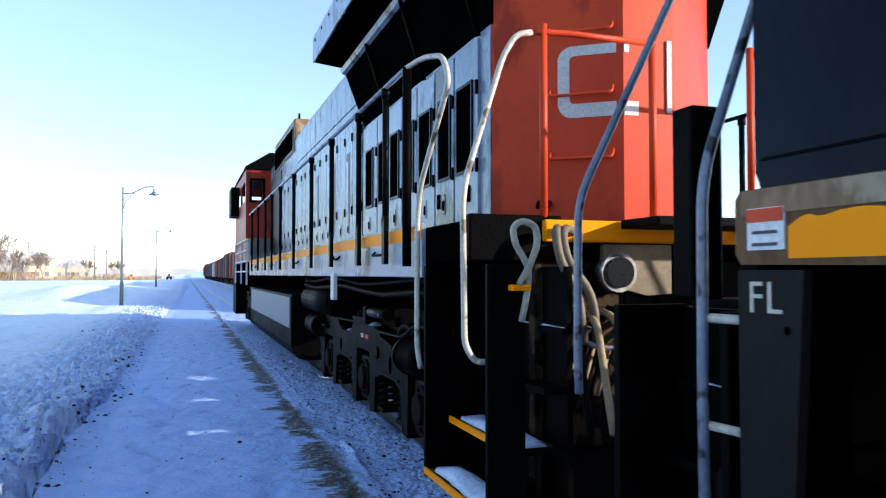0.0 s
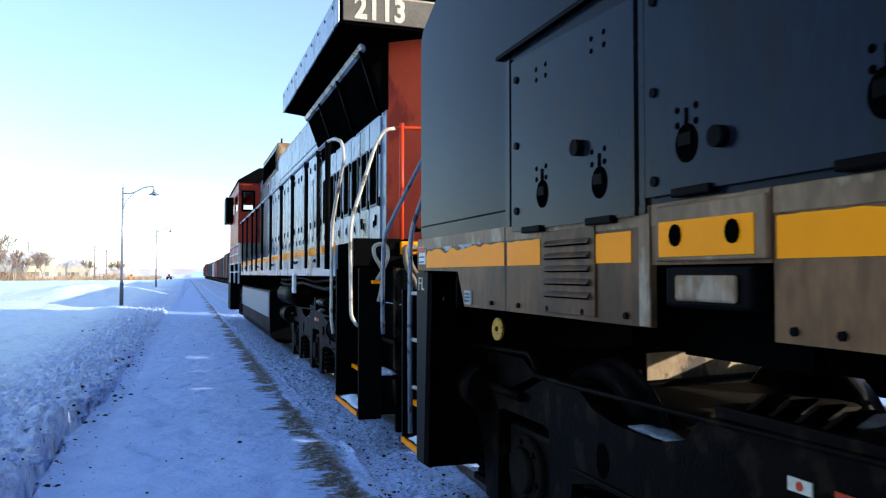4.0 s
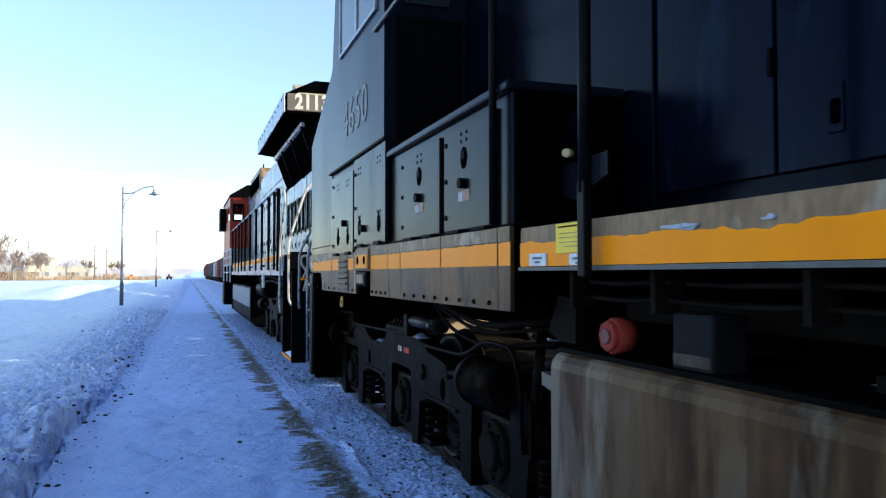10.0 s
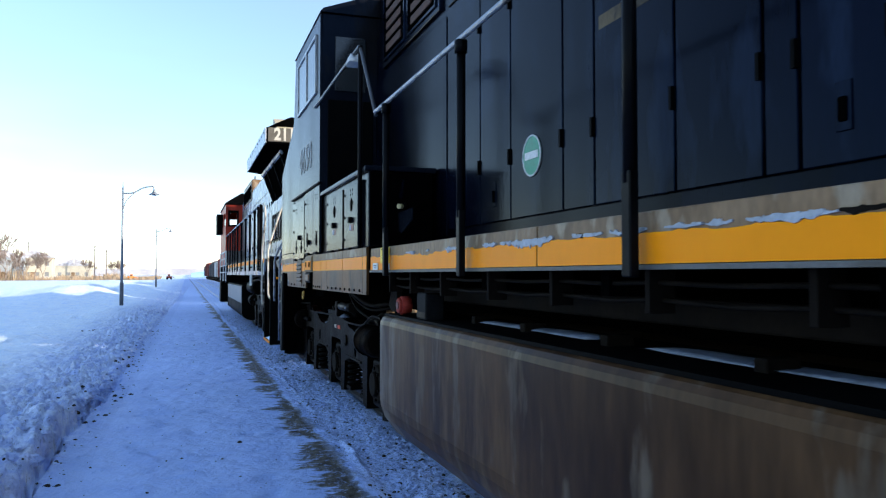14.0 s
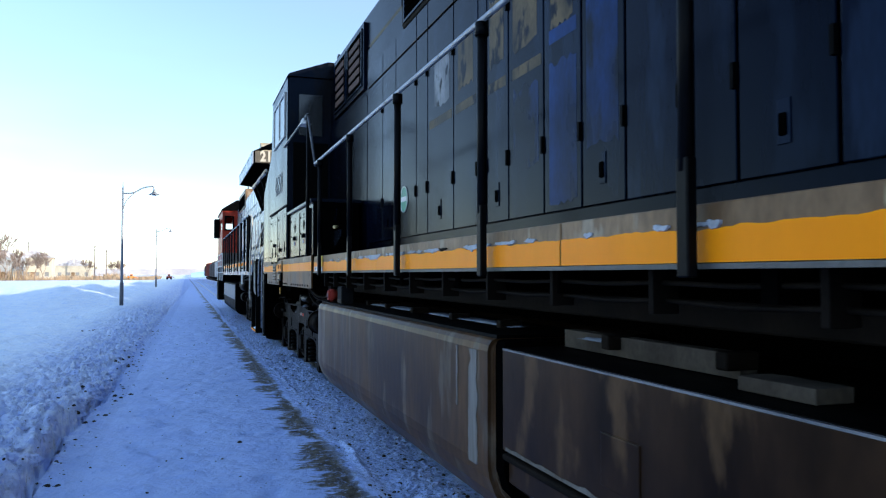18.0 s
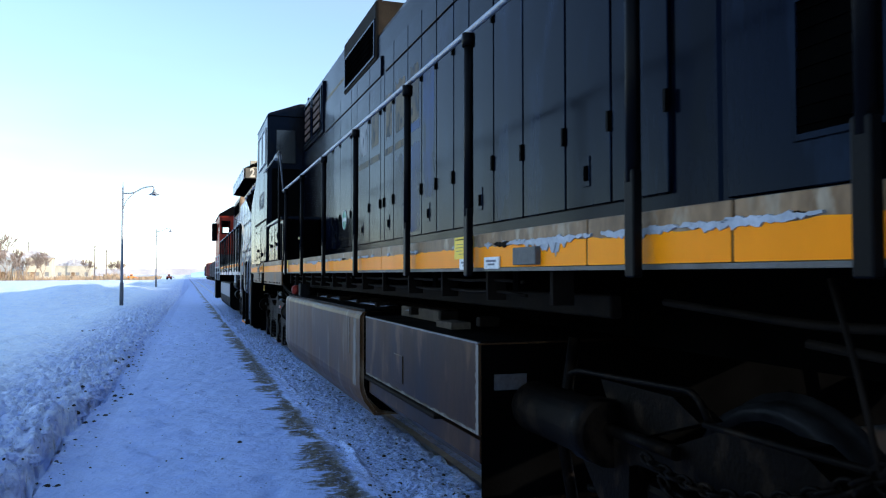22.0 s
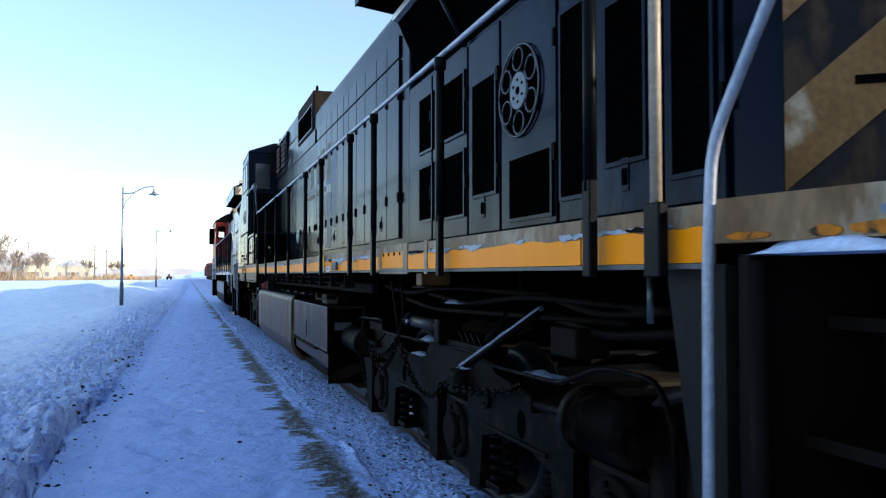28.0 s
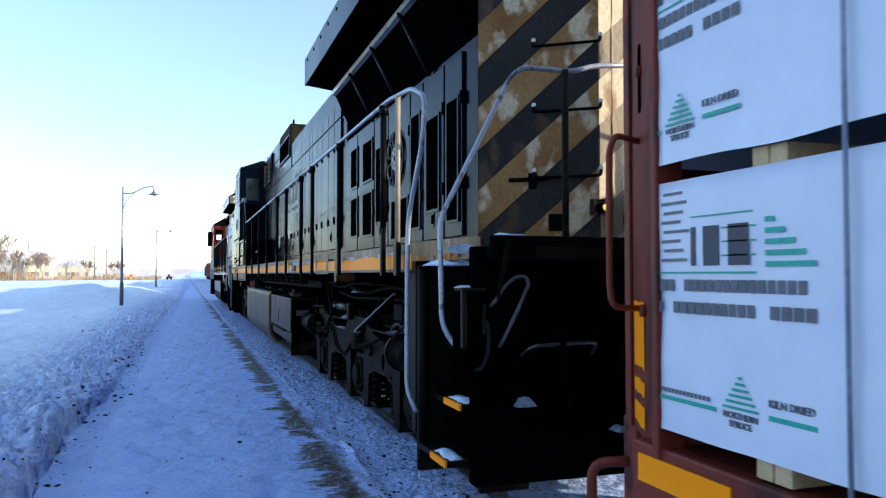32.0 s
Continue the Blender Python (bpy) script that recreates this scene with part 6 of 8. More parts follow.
        part("wall_panel", B(-w, w, 23.15, 23.2, z0, z1), CABRED, cab)
        for k in (-1, 1):
            part("wall_panel", B(*sorted((k * (w - 0.04), k * w)), 19.2, 23.15, z0, z1), CABRED, cab)
    for k in (-1, 1):
        for a, b in ((1.36, 1.50), (0.72, 1.10)):
            part("wall_panel", B(*sorted((k * a, k * b)), 19.15, 19.20, 3.38, 3.86), CABRED, cab)
        for x in (1.45, 0.72, 0.05):
            part("wall_panel", B(*sorted((k * (x - 0.05), k * (x + 0.05))), 23.15, 23.2, 3.38, 3.86), CABRED, cab)
        for y in (19.3, 21.0, 22.9):
            part("wall_panel", B(*sorted((k * (w - 0.04), k * w)), y - 0.12, y + 0.12, 3.38, 3.86), CABRED, cab)
    part("wall_panel", B(-0.72, 0.72, 19.15, 19.2, 3.38, 3.86), CABRED, cab)
    part("cab_roof", prism(bmesh.new(), [(-1.54, 4.14), (-1.52, 4.20), (-0.95, 4.56), (0.95, 4.56), (1.52, 4.20), (1.54, 4.14)], 19.08, 23.5), BLACK, cab)
    rw = part("rear_window", B(-1.36, -1.10, 19.17, 19.176, 3.38, 3.86), CLEAR, cab, "clear rear cab window")
    rw.visible_shadow = False
    fr = bmesh.new()
    for c in ((-1.42, -1.36, 3.32, 3.92), (-1.10, -1.04, 3.32, 3.92), (-1.36, -1.10, 3.32, 3.38), (-1.36, -1.10, 3.86, 3.92)):
        box(fr, c[0], c[1], 19.135, 19.149, c[2], c[3])
    part("window_frame", fr, BLACK, rw)
    for k in (-1, 1):
        part("sunshade", B(*sorted((k * 1.50, k * 1.72)), 21.6, 22.6, 3.15, 3.95, bevel=0.01), BLACK, cab, "side wind deflector and mirror")
    part("cab_box", B(-1.47, -0.92, 18.2, 19.14, 1.86, 2.40, bevel=0.01), surf("grey_box_paint", (0.12, 0.11, 0.1), (0.17, 0.16, 0.14), 0.6), cab)
    # handrails
    zt = 2.88
    for k in (-1, 1):
        for s in (16.71, 15.25, 13.81, 12.75, 11.54, 10.05, 8.57, 7.32, 6.09, 5.21):
            stanchion(add, s, 1.62, zt - 0.04, POST, x=k * 1.545, w=0.04)
        add("walkway_handrail", pipe(bmesh.new(), [(k * 1.545, 17.45, zt), (k * 1.545, 4.66, zt)], 0.018, 8), RAILG if k < 0 else POST, "steel walkway handrail")
        add("step_handrail", pipe(bmesh.new(), arc([(k * 1.545, 4.66, zt), (k * 1.545, 4.30, zt - 0.03), (k * 1.545, 3.94, 2.76), (k * 1.545, 3.83, 2.60), (k * 1.545, 4.37, 2.08), (k * 1.545, 4.43, 1.85), (k * 1.545, 4.43, 1.10), (k * 1.53, 4.40, 0.98)], 0.14), 0.0165, 12), RAILM, "cream-white curved grab rail")
        add("step_handrail", pipe(bmesh.new(), arc([(k * 1.36, 3.72, 1.09), (k * 1.44, 3.72, 1.09), (k * 1.50, 3.72, 1.18), (k * 1.51, 3.72, 2.00), (k * 1.28, 3.72, 2.72), (k * 1.20, 3.72, 2.85), (k * 1.10, 3.72, 2.87)], 0.12), 0.0165, 12), RAILM, "cream-white curved grab rail")
        add("end_handrail", pipe(bmesh.new(), arc([(k * 1.11, 3.72, 2.87), (k * 0.9, 3.72, 2.885), (k * 0.34, 3.72, 2.88)], 0.1), 0.0175, 12), RED, "red end handrail")
        for x in (1.04, 0.345):
            add("end_post", R((k * x, 3.72, 1.86), (k * x, 3.72, 2.92), 0.022, 10), RED)
    add("handrail_post", R((-1.545, 4.66, 1.6), (-1.545, 4.66, zt), 0.03, 10), BLACK)
    steps(add, 4.42, 3.42, 1.62, inner=1.02, recess=0.16, slim=0.20)
    steps(add, 4.42, 3.42, 1.62, 1, inner=1.35)
    add("end_plate", B(-1.10, 1.42, 3.72, 3.80, 0.45, 1.70, bevel=0.01), surf("tan_grime", (0.030, 0.021, 0.012), (0.065, 0.045, 0.026), 0.7, 0, 5, 0.2, 40, 0.3, (0.004, 0.0035, 0.003), 0.75, spec=0.05))
    # hose brown with the sun's warmth put into the colour
    HOSEM = surf("sunlit_brown_hose", (0.25, 0.17, 0.09), (0.34, 0.24, 0.13), 0.7)
    add("end_sill", B(-1.06, 1.48, 3.66, 3.80, 1.725, 1.845, bevel=0.012), YELLOW, "yellow end sill")
    add("corner_gusset", prism(bmesh.new(), [(-0.26, 1.715), (-0.26, 1.44), (-0.42, 1.43), (-0.58, 1.47), (-0.70, 1.64), (-0.70, 1.715)], 3.675, 3.715), surf("tan_gusset_grime", (0.10, 0.070, 0.036), (0.19, 0.14, 0.080), 0.6, 0, 4, 0.15, 40), "dusty tan gusset under the end sill")
    for i in range(6):
        add("hose_rack", R((-1.0 + i * 0.05, 3.66, 0.86 + 0.03 * (i % 2)), (-0.90 + i * 0.05, 3.69, 1.17), 0.011, 6), HOSEM if i % 2 else BRACK, "thin brown bar of the hose rack")
    add("corner_plate", B(-1.48, -0.94, 3.70, 3.78, 1.62, 1.87, bevel=0.01), BLACK)
    loop = [(-1.34, 3.36, 1.32), (-1.31, 3.36, 1.45), (-1.30, 3.35, 1.58), (-1.38, 3.35, 1.70), (-1.39, 3.35, 1.78), (-1.34, 3.35, 1.81), (-1.27, 3.35, 1.79), (-1.26, 3.34, 1.70), (-1.31, 3.34, 1.58), (-1.36, 3.34, 1.50)]
    add("hanging_hose", pipe(bmesh.new(), arc(loop, 0.08, 3), 0.017, 8), surf("cream_hose", (0.34, 0.29, 0.22), (0.45, 0.4, 0.32), 0.6), "cream hose looped over the step plate")
    add("hose_bracket", B(-1.40, -1.30, 3.33, 3.39, 1.47, 1.50, bevel=0.005), YELLOW)
    hl = add("lower_lamp", R((-0.62, 3.64, 1.56), (-0.62, 3.72, 1.56), 0.11, 20), STEEL, "round glass lamp below the end sill")
    part("lens", R((-0.62, 3.625, 1.56), (-0.62, 3.645, 1.56), 0.085, 20), GLASS, hl)
    for x, w in ((-0.96, 0.10), (-0.88, 0.14)):
        add("air_hose", pipe(bmesh.new(), arc([(x, 3.66, 1.78), (x - w, 3.55, 1.80), (x - w, 3.5, 1.62), (x, 3.48, 1.45), (x + 0.02, 3.47, 1.2)], 0.12), 0.024, 8), surf("tan_hose_rubber", (0.10, 0.07, 0.045), (0.16, 0.12, 0.075), 0.6), "tan air hose looped on its hook")
    for i in range(10):
        x = -1.02 + i * 0.12
        add("air_hose", pipe(bmesh.new(), arc([(x, 3.70, 1.36), (x + 0.02, 3.45, 1.34), (x - 0.04, 3.25, 1.0), (x - 0.08, 3.12, 0.80)], 0.15), 0.02, 6), HOSEM if i % 3 else BLACK, "brown air hose between the locomotives")
    add("uncoupling_lever", pipe(bmesh.new(), arc([(-0.9, 3.60, 1.20), (-0.8, 3.52, 1.16), (-0.3, 3.5, 1.18), (-0.25, 3.5, 1.1)], 0.06), 0.014, 6), STEEL)
    add("pilot_plate", B(-1.12, 1.12, 3.60, 3.66, 0.16, 0.62, bevel=0.01), BLACK)
    coupler(add, 3.72, -1)
    add("drop_plate", B(-0.6, 0.6, 3.3, 3.66, 1.80, 1.85, bevel=0.008), BLACK)
    # front ladder frame and platform end
    for z in (1.6, 1.85, 2.1, 2.35):
        add("front_railing_bar", B(-1.55, -1.50, 18.2, 22.6, z, z + 0.03), WHITE)
    for s in (18.3, 20.2, 22.5):
        add("front_railing_bar", B(-1.55, -1.51, s, s + 0.05, 1.3, 2.4), WHITE)
    add("front_step_box", B(-1.50, 1.50, 22.8, 24.1, 0.4, 1.84, bevel=0.02), BLACK)
    # under the frame
    tank = add("fuel_tank", prism(bmesh.new(), tank_profile(1.26, 0.32, 1.46), 10.9, 17.7), BLACK, "fuel tank with a pale grey side panel")
    part("tank_panel", B(-1.475, -1.455, 11.0, 17.6, 0.78, 1.22, bevel=0.006), TANK1, tank)
    add("hanger", B(-1.53, -1.49, 7.28, 7.44, 1.30, 1.56, bevel=0.008), WHITE, "white bracket below the sill")
    add("air_reservoir", R((-1.2, 8.6, 1.22), (-1.2, 10.6, 1.22), 0.17, 16), DARK)
    for j, (z, r) in enumerate(((1.48, 0.02), (1.40, 0.03))):
        add("frame_pipe", pipe(bmesh.new(), [(-1.25, 4.6 + i * 0.9, z + 0.03 * math.sin(i * 1.7 + j)) for i in range(8)], r, 6), DARK)
    loco_truck(add, ob, 7.4)
    loco_truck(add, ob, 20.6)
    return ob


# ---- the lumber car behind ----
def lumber_car():
    s0 = -29.0
    PLAN[0] = lambda s: s - 0.43
    ob = root("lumber_flatcar", s0)
    tagged(ob, "brown-red centre-beam flatcar with end bulkhead and wrapped lumber", "freight car")
    add = maker(ob, s0)
    e = -20.36
    tip = -19.87
    # end bulkhead: slanting side plates, sheet and ribs between them
    add("bulkhead_sheet", B(-1.14, 1.14, tip - 0.10, tip - 0.04, 1.0, 4.5, bevel=0.01), BROWNRED)
    for k in (-1, 1):
        pl = add("bulkhead_post", prism(bmesh.new(), [(k * 1.41, e), (k * 1.18, tip), (k * 1.10, tip), (k * 1.33, e)], 0.95, 4.55, "z"), BROWNRED, "brown-red slanting bulkhead plate")
        part("flange", B(*sorted((k * 1.20, k * 1.09)), tip - 0.012, tip + 0.03, 0.95, 4.55, bevel=0.006), BROWNRED, pl)
        part("flange", B(*sorted((k * 1.425, k * 1.32)), e - 0.03, e + 0.006, 0.95, 4.55, bevel=0.006), BROWNRED, pl)

    def on_post(u, out):
        return (-1.18 - 0.23 * u - 0.905 * out, tip - 0.49 * u + 0.425 * out)
    rs = random.Random(6)
    for z0, z1 in ((0.985, 1.075), (1.10, 1.165), (1.20, 1.456)):
        bm = bmesh.new()
        (xa, ya), (xb, yb) = on_post(0.14, 0.002), on_post(0.60, 0.002)
        xd, yd = on_post(0.14, 0.005)
        n = 6
        low = [bm.verts.new((xa + (xb - xa) * i / n, ya + (yb - ya) * i / n, z0 + rs.uniform(0, 0.012))) for i in range(n + 1)]
        top = [bm.verts.new((xa + (xb - xa) * i / n, ya + (yb - ya) * i / n, z1 - rs.uniform(0, 0.012))) for i in range(n + 1)]
        lo2 = [bm.verts.new((v.co.x + xd - xa, v.co.y + yd - ya, v.co.z)) for v in low]
        to2 = [bm.verts.new((v.co.x + xd - xa, v.co.y + yd - ya, v.co.z)) for v in top]
        for i in range(n):
            bm.faces.new((lo2[i], lo2[i + 1], to2[i + 1], to2[i]))
            bm.faces.new((low[i], low[i + 1], lo2[i + 1], lo2[i]))
            bm.faces.new((top[i], to2[i], to2[i + 1], top[i + 1]))
        add("reflector_strip", bm, YELLOW, "chipped yellow strip on the post")
    for u, z in ((0.5, 2.3), (0.62, 1.42), (0.3, 2.9), (0.55, 3.5)):
        (xa, ya), (xb, yb) = on_post(u, 0.0), on_post(u, 0.02)
        add("bolt", R((xa, ya, z), (xb, yb, z), 0.022, 8), BROWNRED)
    for z in (2.28, 3.35):
        bm = bmesh.new()
        ring = []
        for q in range(16):
            u, zz = 0.45 + 0.055 * math.cos(q * math.pi / 8), z + (0.10 if math.sin(q * math.pi / 8) > 0 else -0.10) + 0.03 * math.sin(q * math.pi / 8)
            ring.append([bm.verts.new((*on_post(u, out), zz)) for out in (0.001, 0.005)])
        bm.faces.new([r[0] for r in ring])
        bm.faces.new([r[1] for r in ring])
        for p, q in zip(ring, ring[1:] + ring[:1]):
            bm.faces.new((p[0], q[0], q[1], p[1]))
        add("stake_slot", bm, VOID, "dark slot in the post")
    for z in (1.4, 2.2, 3.0, 3.8, 4.48):
        add("bulkhead_rib", B(-1.09, 1.09, tip - 0.039, tip + 0.02, z - 0.05, z + 0.05, bevel=0.01), BROWNRED)
    (xa, ya) = on_post(0.25, 0.0)
    add("grab_rail", pipe(bmesh.new(), arc([(xa, ya - 0.05, 2.05), (-1.40, -20.10, 2.06), (-1.40, -20.06, 2.0), (-1.40, -20.06, 1.50), (-1.40, -20.08, 1.43), (xa, ya - 0.05, 1.42)], 0.05, 3), 0.012, 8), BROWNRED)
    for z in (1.7, 2.1, 2.5, 2.9, 3.3, 3.7, 4.1):
        add("ladder_rung", pipe(bmesh.new(), arc([(-1.08, tip, z), (-1.08, tip + 0.09, z), (-0.65, tip + 0.09, z), (-0.65, tip, z)], 0.03, 2), 0.012, 6), BROWNRED)
    # side sill and deck
    for k in (-1, 1):
        sl = add("side_sill", B(*sorted((k * 1.34, k * 1.41)), -37.6, e + 0.15, 0.66, 0.985, bevel=0.012), BROWNRED)
        part("reflector_strip", B(*sorted((k * 1.409, k * 1.416)), e - 0.36, e + 0.10, 0.853, 0.945), YELLOW, sl, "yellow stencil panel on the sill")
        part("red_panel", B(*sorted((k * 1.409, k * 1.416)), e - 0.50, e - 0.08, 0.74, 0.835), RED, sl)
        for i in range(9):
            s = e - 0.9 - i * 2.0
            part("sill_post", B(*sorted((k * 1.405, k * 1.44)), s - 0.07, s + 0.07, 0.68, 0.99, bevel=0.008), BROWNRED, sl)
    add("deck", B(-1.335, 1.335, -37.6, e, 0.88, 0.98), BROWNRED)
    add("center_sill", B(-0.3, 0.3, -38.0, e + 0.5, 0.6, 0.88), BLACK)
    add("center_beam", B(-0.08, 0.08, -37.5, e - 0.15, 0.98, 4.4), BROWNRED)
    add("end_beam", B(-1.18, 1.18, tip - 0.02, tip + 0.08, 0.62, 0.98, bevel=0.01), BROWNRED)
    add("corner_hoop", pipe(bmesh.new(), arc([(-1.30, tip - 0.15, 0.85), (-1.40, tip - 0.05, 0.83), (-1.40, tip - 0.05, 0.55), (-1.30, tip - 0.15, 0.50)], 0.08, 4), 0.02, 8), BROWNRED)
    coupler(add, tip + 0.10, 1)
    add("uncoupling_lever", pipe(bmesh.new(), arc([(-1.15, tip + 0.10, 0.80), (-1.0, tip + 0.2, 0.78), (-0.4, tip + 0.2, 0.82), (-0.3, tip + 0.4, 0.9)], 0.06), 0.014, 6), STEEL)
    for s in (-22.4, -35.8):
        bm = B(-1.12, 1.12, s - 0.2, s + 0.2, 0.4, 0.7, bevel=0.03)
        for k in (-1, 1):
            box(bm, *sorted((k * 0.95, k * 1.12)), s - 1.2, s + 1.2, 0.35, 0.7, 0.03)
        tr = add("truck", bm, BLACK)
        for d in (-0.88, 0.88):
            w = part("wheelset", WHEEL, None, tr, "", pose(0, s + d - 0.43, 0.53))
            wheelsets.append((w, (0, s + d - 0.43, 0.53)))
    for s in (-21.15, -23.0, -24.9, -26.8, -28.7, -30.6, -32.5, -34.4, -36.3):
        add("tie_cable", pipe(bmesh.new(), [(-1.43, s, 0.98), (-1.43, s, 4.44), (0, s, 4.48)], 0.007, 6), RAILG, "grey tie-down cable over the load")
    PLAN[0] = None
    # packs of lumber: separate things that ride on the car
    packs = []
    for row, (z0, z1) in enumerate(((1.05, 1.845), (1.905, 2.70), (2.76, 3.555), (3.615, 4.41))):
        for j in range(6):
            for k in (-1, 1):
                a = e - 0.425 - j * 3.01
                packs.append(lumber_pack(a, z0, z1, k, row + j, (0, -0.26, -0.15, 0.2)[row] if j == 0 else 0.3 * ((row + 2 * j) % 3)))
    return ob, packs


def lumber_pack(a, z0, z1, k, seed, shift):
    """A pack of boards in a white printed wrap, on two wooden blocks."""
    ln = 2.96
    ob = new("lumber_pack")
    base = (TX, a - ln / 2, RZ + z0)
    ob.matrix_basis = pose(*base)
    tagged(ob, "pack of lumber in white wrap with green and dark print", "lumber pack", "packs of lumber on the car")
    h = z1 - z0
    bm = bmesh.new()
    n, m = 64, 18
    xo, xi = k * 1.407, k * 0.12
    grid = []
    for i in range(n + 1):
        row = []
        for j in range(m + 1):
            u, w = i / n, j / m
            crease = 0.004 * noise.noise((u * 9 + seed, w * 4, 0.1 * k)) - 0.010 * abs(noise.noise((u * 7 - w * 3.5, w * 1.2 + u, seed))) - 0.005 * abs(noise.noise((u * 15 + w * 5, w * 2, seed + 0.5))) + 0.006
            sag = 0.012 * noise.noise((u * 8, seed, 3.0)) if j == 0 else 0
            row.append(bm.verts.new((xo + k * crease, -ln / 2 + ln * u, h * w + sag)))
        grid.append(row)
    for i in range(n):
        for j in range(m):
            bm.faces.new((grid[i][j], grid[i + 1][j], grid[i + 1][j + 1], grid[i][j + 1])).smooth = True
    inner = [[bm.verts.new((xi, -ln / 2 + ln * u, h * w)) for w in (0, 1)] for u in (0, 1)]
    bm.faces.new([grid[i][m] for i in range(n + 1)] + [inner[1][1], inner[0][1]])
    bm.faces.new([grid[0][j] for j in range(m + 1)] + [inner[0][1], inner[0][0]])
    bm.faces.new([grid[n][j] for j in range(m + 1)] + [inner[1][1], inner[1][0]])
    bm.faces.new((inner[0][0], inner[0][1], inner[1][1], inner[1][0]))
    part("wrap", bm, WRAP, ob)
    for s in (-1.05, 0.98):
        for d in (-0.036, 0.032):
            part("wood_block", B(*sorted((k * 1.385, k * 0.2)), s + d - 0.031, s + d + 0.031, -0.060, -0.002, bevel=0.004), WOOD, ob)
    if k > 0:
        return ob, base
    xs = (-1.4150, -1.4142)
    t = ln / 2

    def bar(o, z, w, hh, mt, nm="text_bar"):
        """A printed bar from o to o + w behind the pack's front edge."""
        p, q = max(o + shift, 0.012), o + shift + w
        if q - p > 0.01:
            part(nm, B(*xs, t - q, t - p, z, z + hh), mt, ob)

    # a printed stepped triangle, ruled lines, and plain bars for the words
    for q in range(5):
        bar(0.515, 0.640 - q * 0.030, 0.035 + q * 0.035, 0.015, GREEN, "printed_bar")
    for q in range(4):
        bar(0.34 if q else 0.20, 0.672 - q * 0.040, 0.14 if q else 0.27, 0.005, GREEN, "printed_bar")
    bar(0.0, 0.502, 0.48, 0.006, GREEN, "printed_bar")
    for o, w in ((0.20, 0.022), (0.258, 0.07), (0.368, 0.085)):
        bar(o, 0.526, w, 0.118, INK, "printed_mark")
    for z, words in ((0.448, ((0.0, 0.12), (0.165, 0.50))), (0.379, ((0.0, 0.055), (0.11, 0.37), (0.53, 0.165)))):
        for o, w in words:                         # a block for each letter, none of them drawn
            count = max(2, round(w / 0.037))
            for q in range(count):
                bar(o + w * q / count, z, w / count * 0.80, 0.036, WORDINK, "print_block")
    for q in range(8):
        bar(0.05 + 0.012 * (q % 2), 0.540 + q * 0.030, 0.10 + 0.03 * (q % 3 == 0), 0.010, GREYINK)
    bar(0.01, 0.100, 0.30, 0.013, GREEN, "printed_bar")
    for q in range(14):
        bar(0.02 + q * 0.019, 0.124, 0.014, 0.014, GREYINK, "print_block")
    bar(0.52, 0.112, 0.165, 0.014, GREEN, "printed_bar")
    for q in range(6):
        w = 0.015 + 0.026 * q
        bar(0.41 - w / 2, 0.205 - q * 0.017, w, 0.008, GREEN, "printed_bar")
    for words, c, z, size in (("KILN DRIED", 0.60, 0.148, 0.030), ("NORTHERN", 0.41, 0.094, 0.026), ("SPRUCE", 0.41, 0.070, 0.026)):
        if c + shift > 0.10:
            lettering("print", words, size, GREYINK, ob, Matrix(((0, 0, -1, -1.4150), (-1, 0, 0, t - c - shift), (0, 1, 0, z), (0, 0, 0, 1))))
    return ob, base


# ---- ground, platform, track ----
def bank_foot(y):
    """How far left of the walkway the snow bank's foot lies."""
    base = float(np.interp(y, (4, 6, 8, 11, 15, 24, 36, 54, 73, 95), (-0.97, -0.99, -1.00, -0.95, -0.91, -0.84, -0.66, -0.32, 0.05, 0.30)))
    return base - 0.07 * max(0.0, 1 - max(0, y - 8) / 3) + 0.04 * noise.noise((y * 0.55, 0.2, 0)) + 0.055 * noise.noise((y * 1.9, 4.2, 0)) + 0.05 * noise.noise((y * 5.0, 1.2, 0)) + 0.03 * noise.noise((y * 12.0, 1.2, 0))


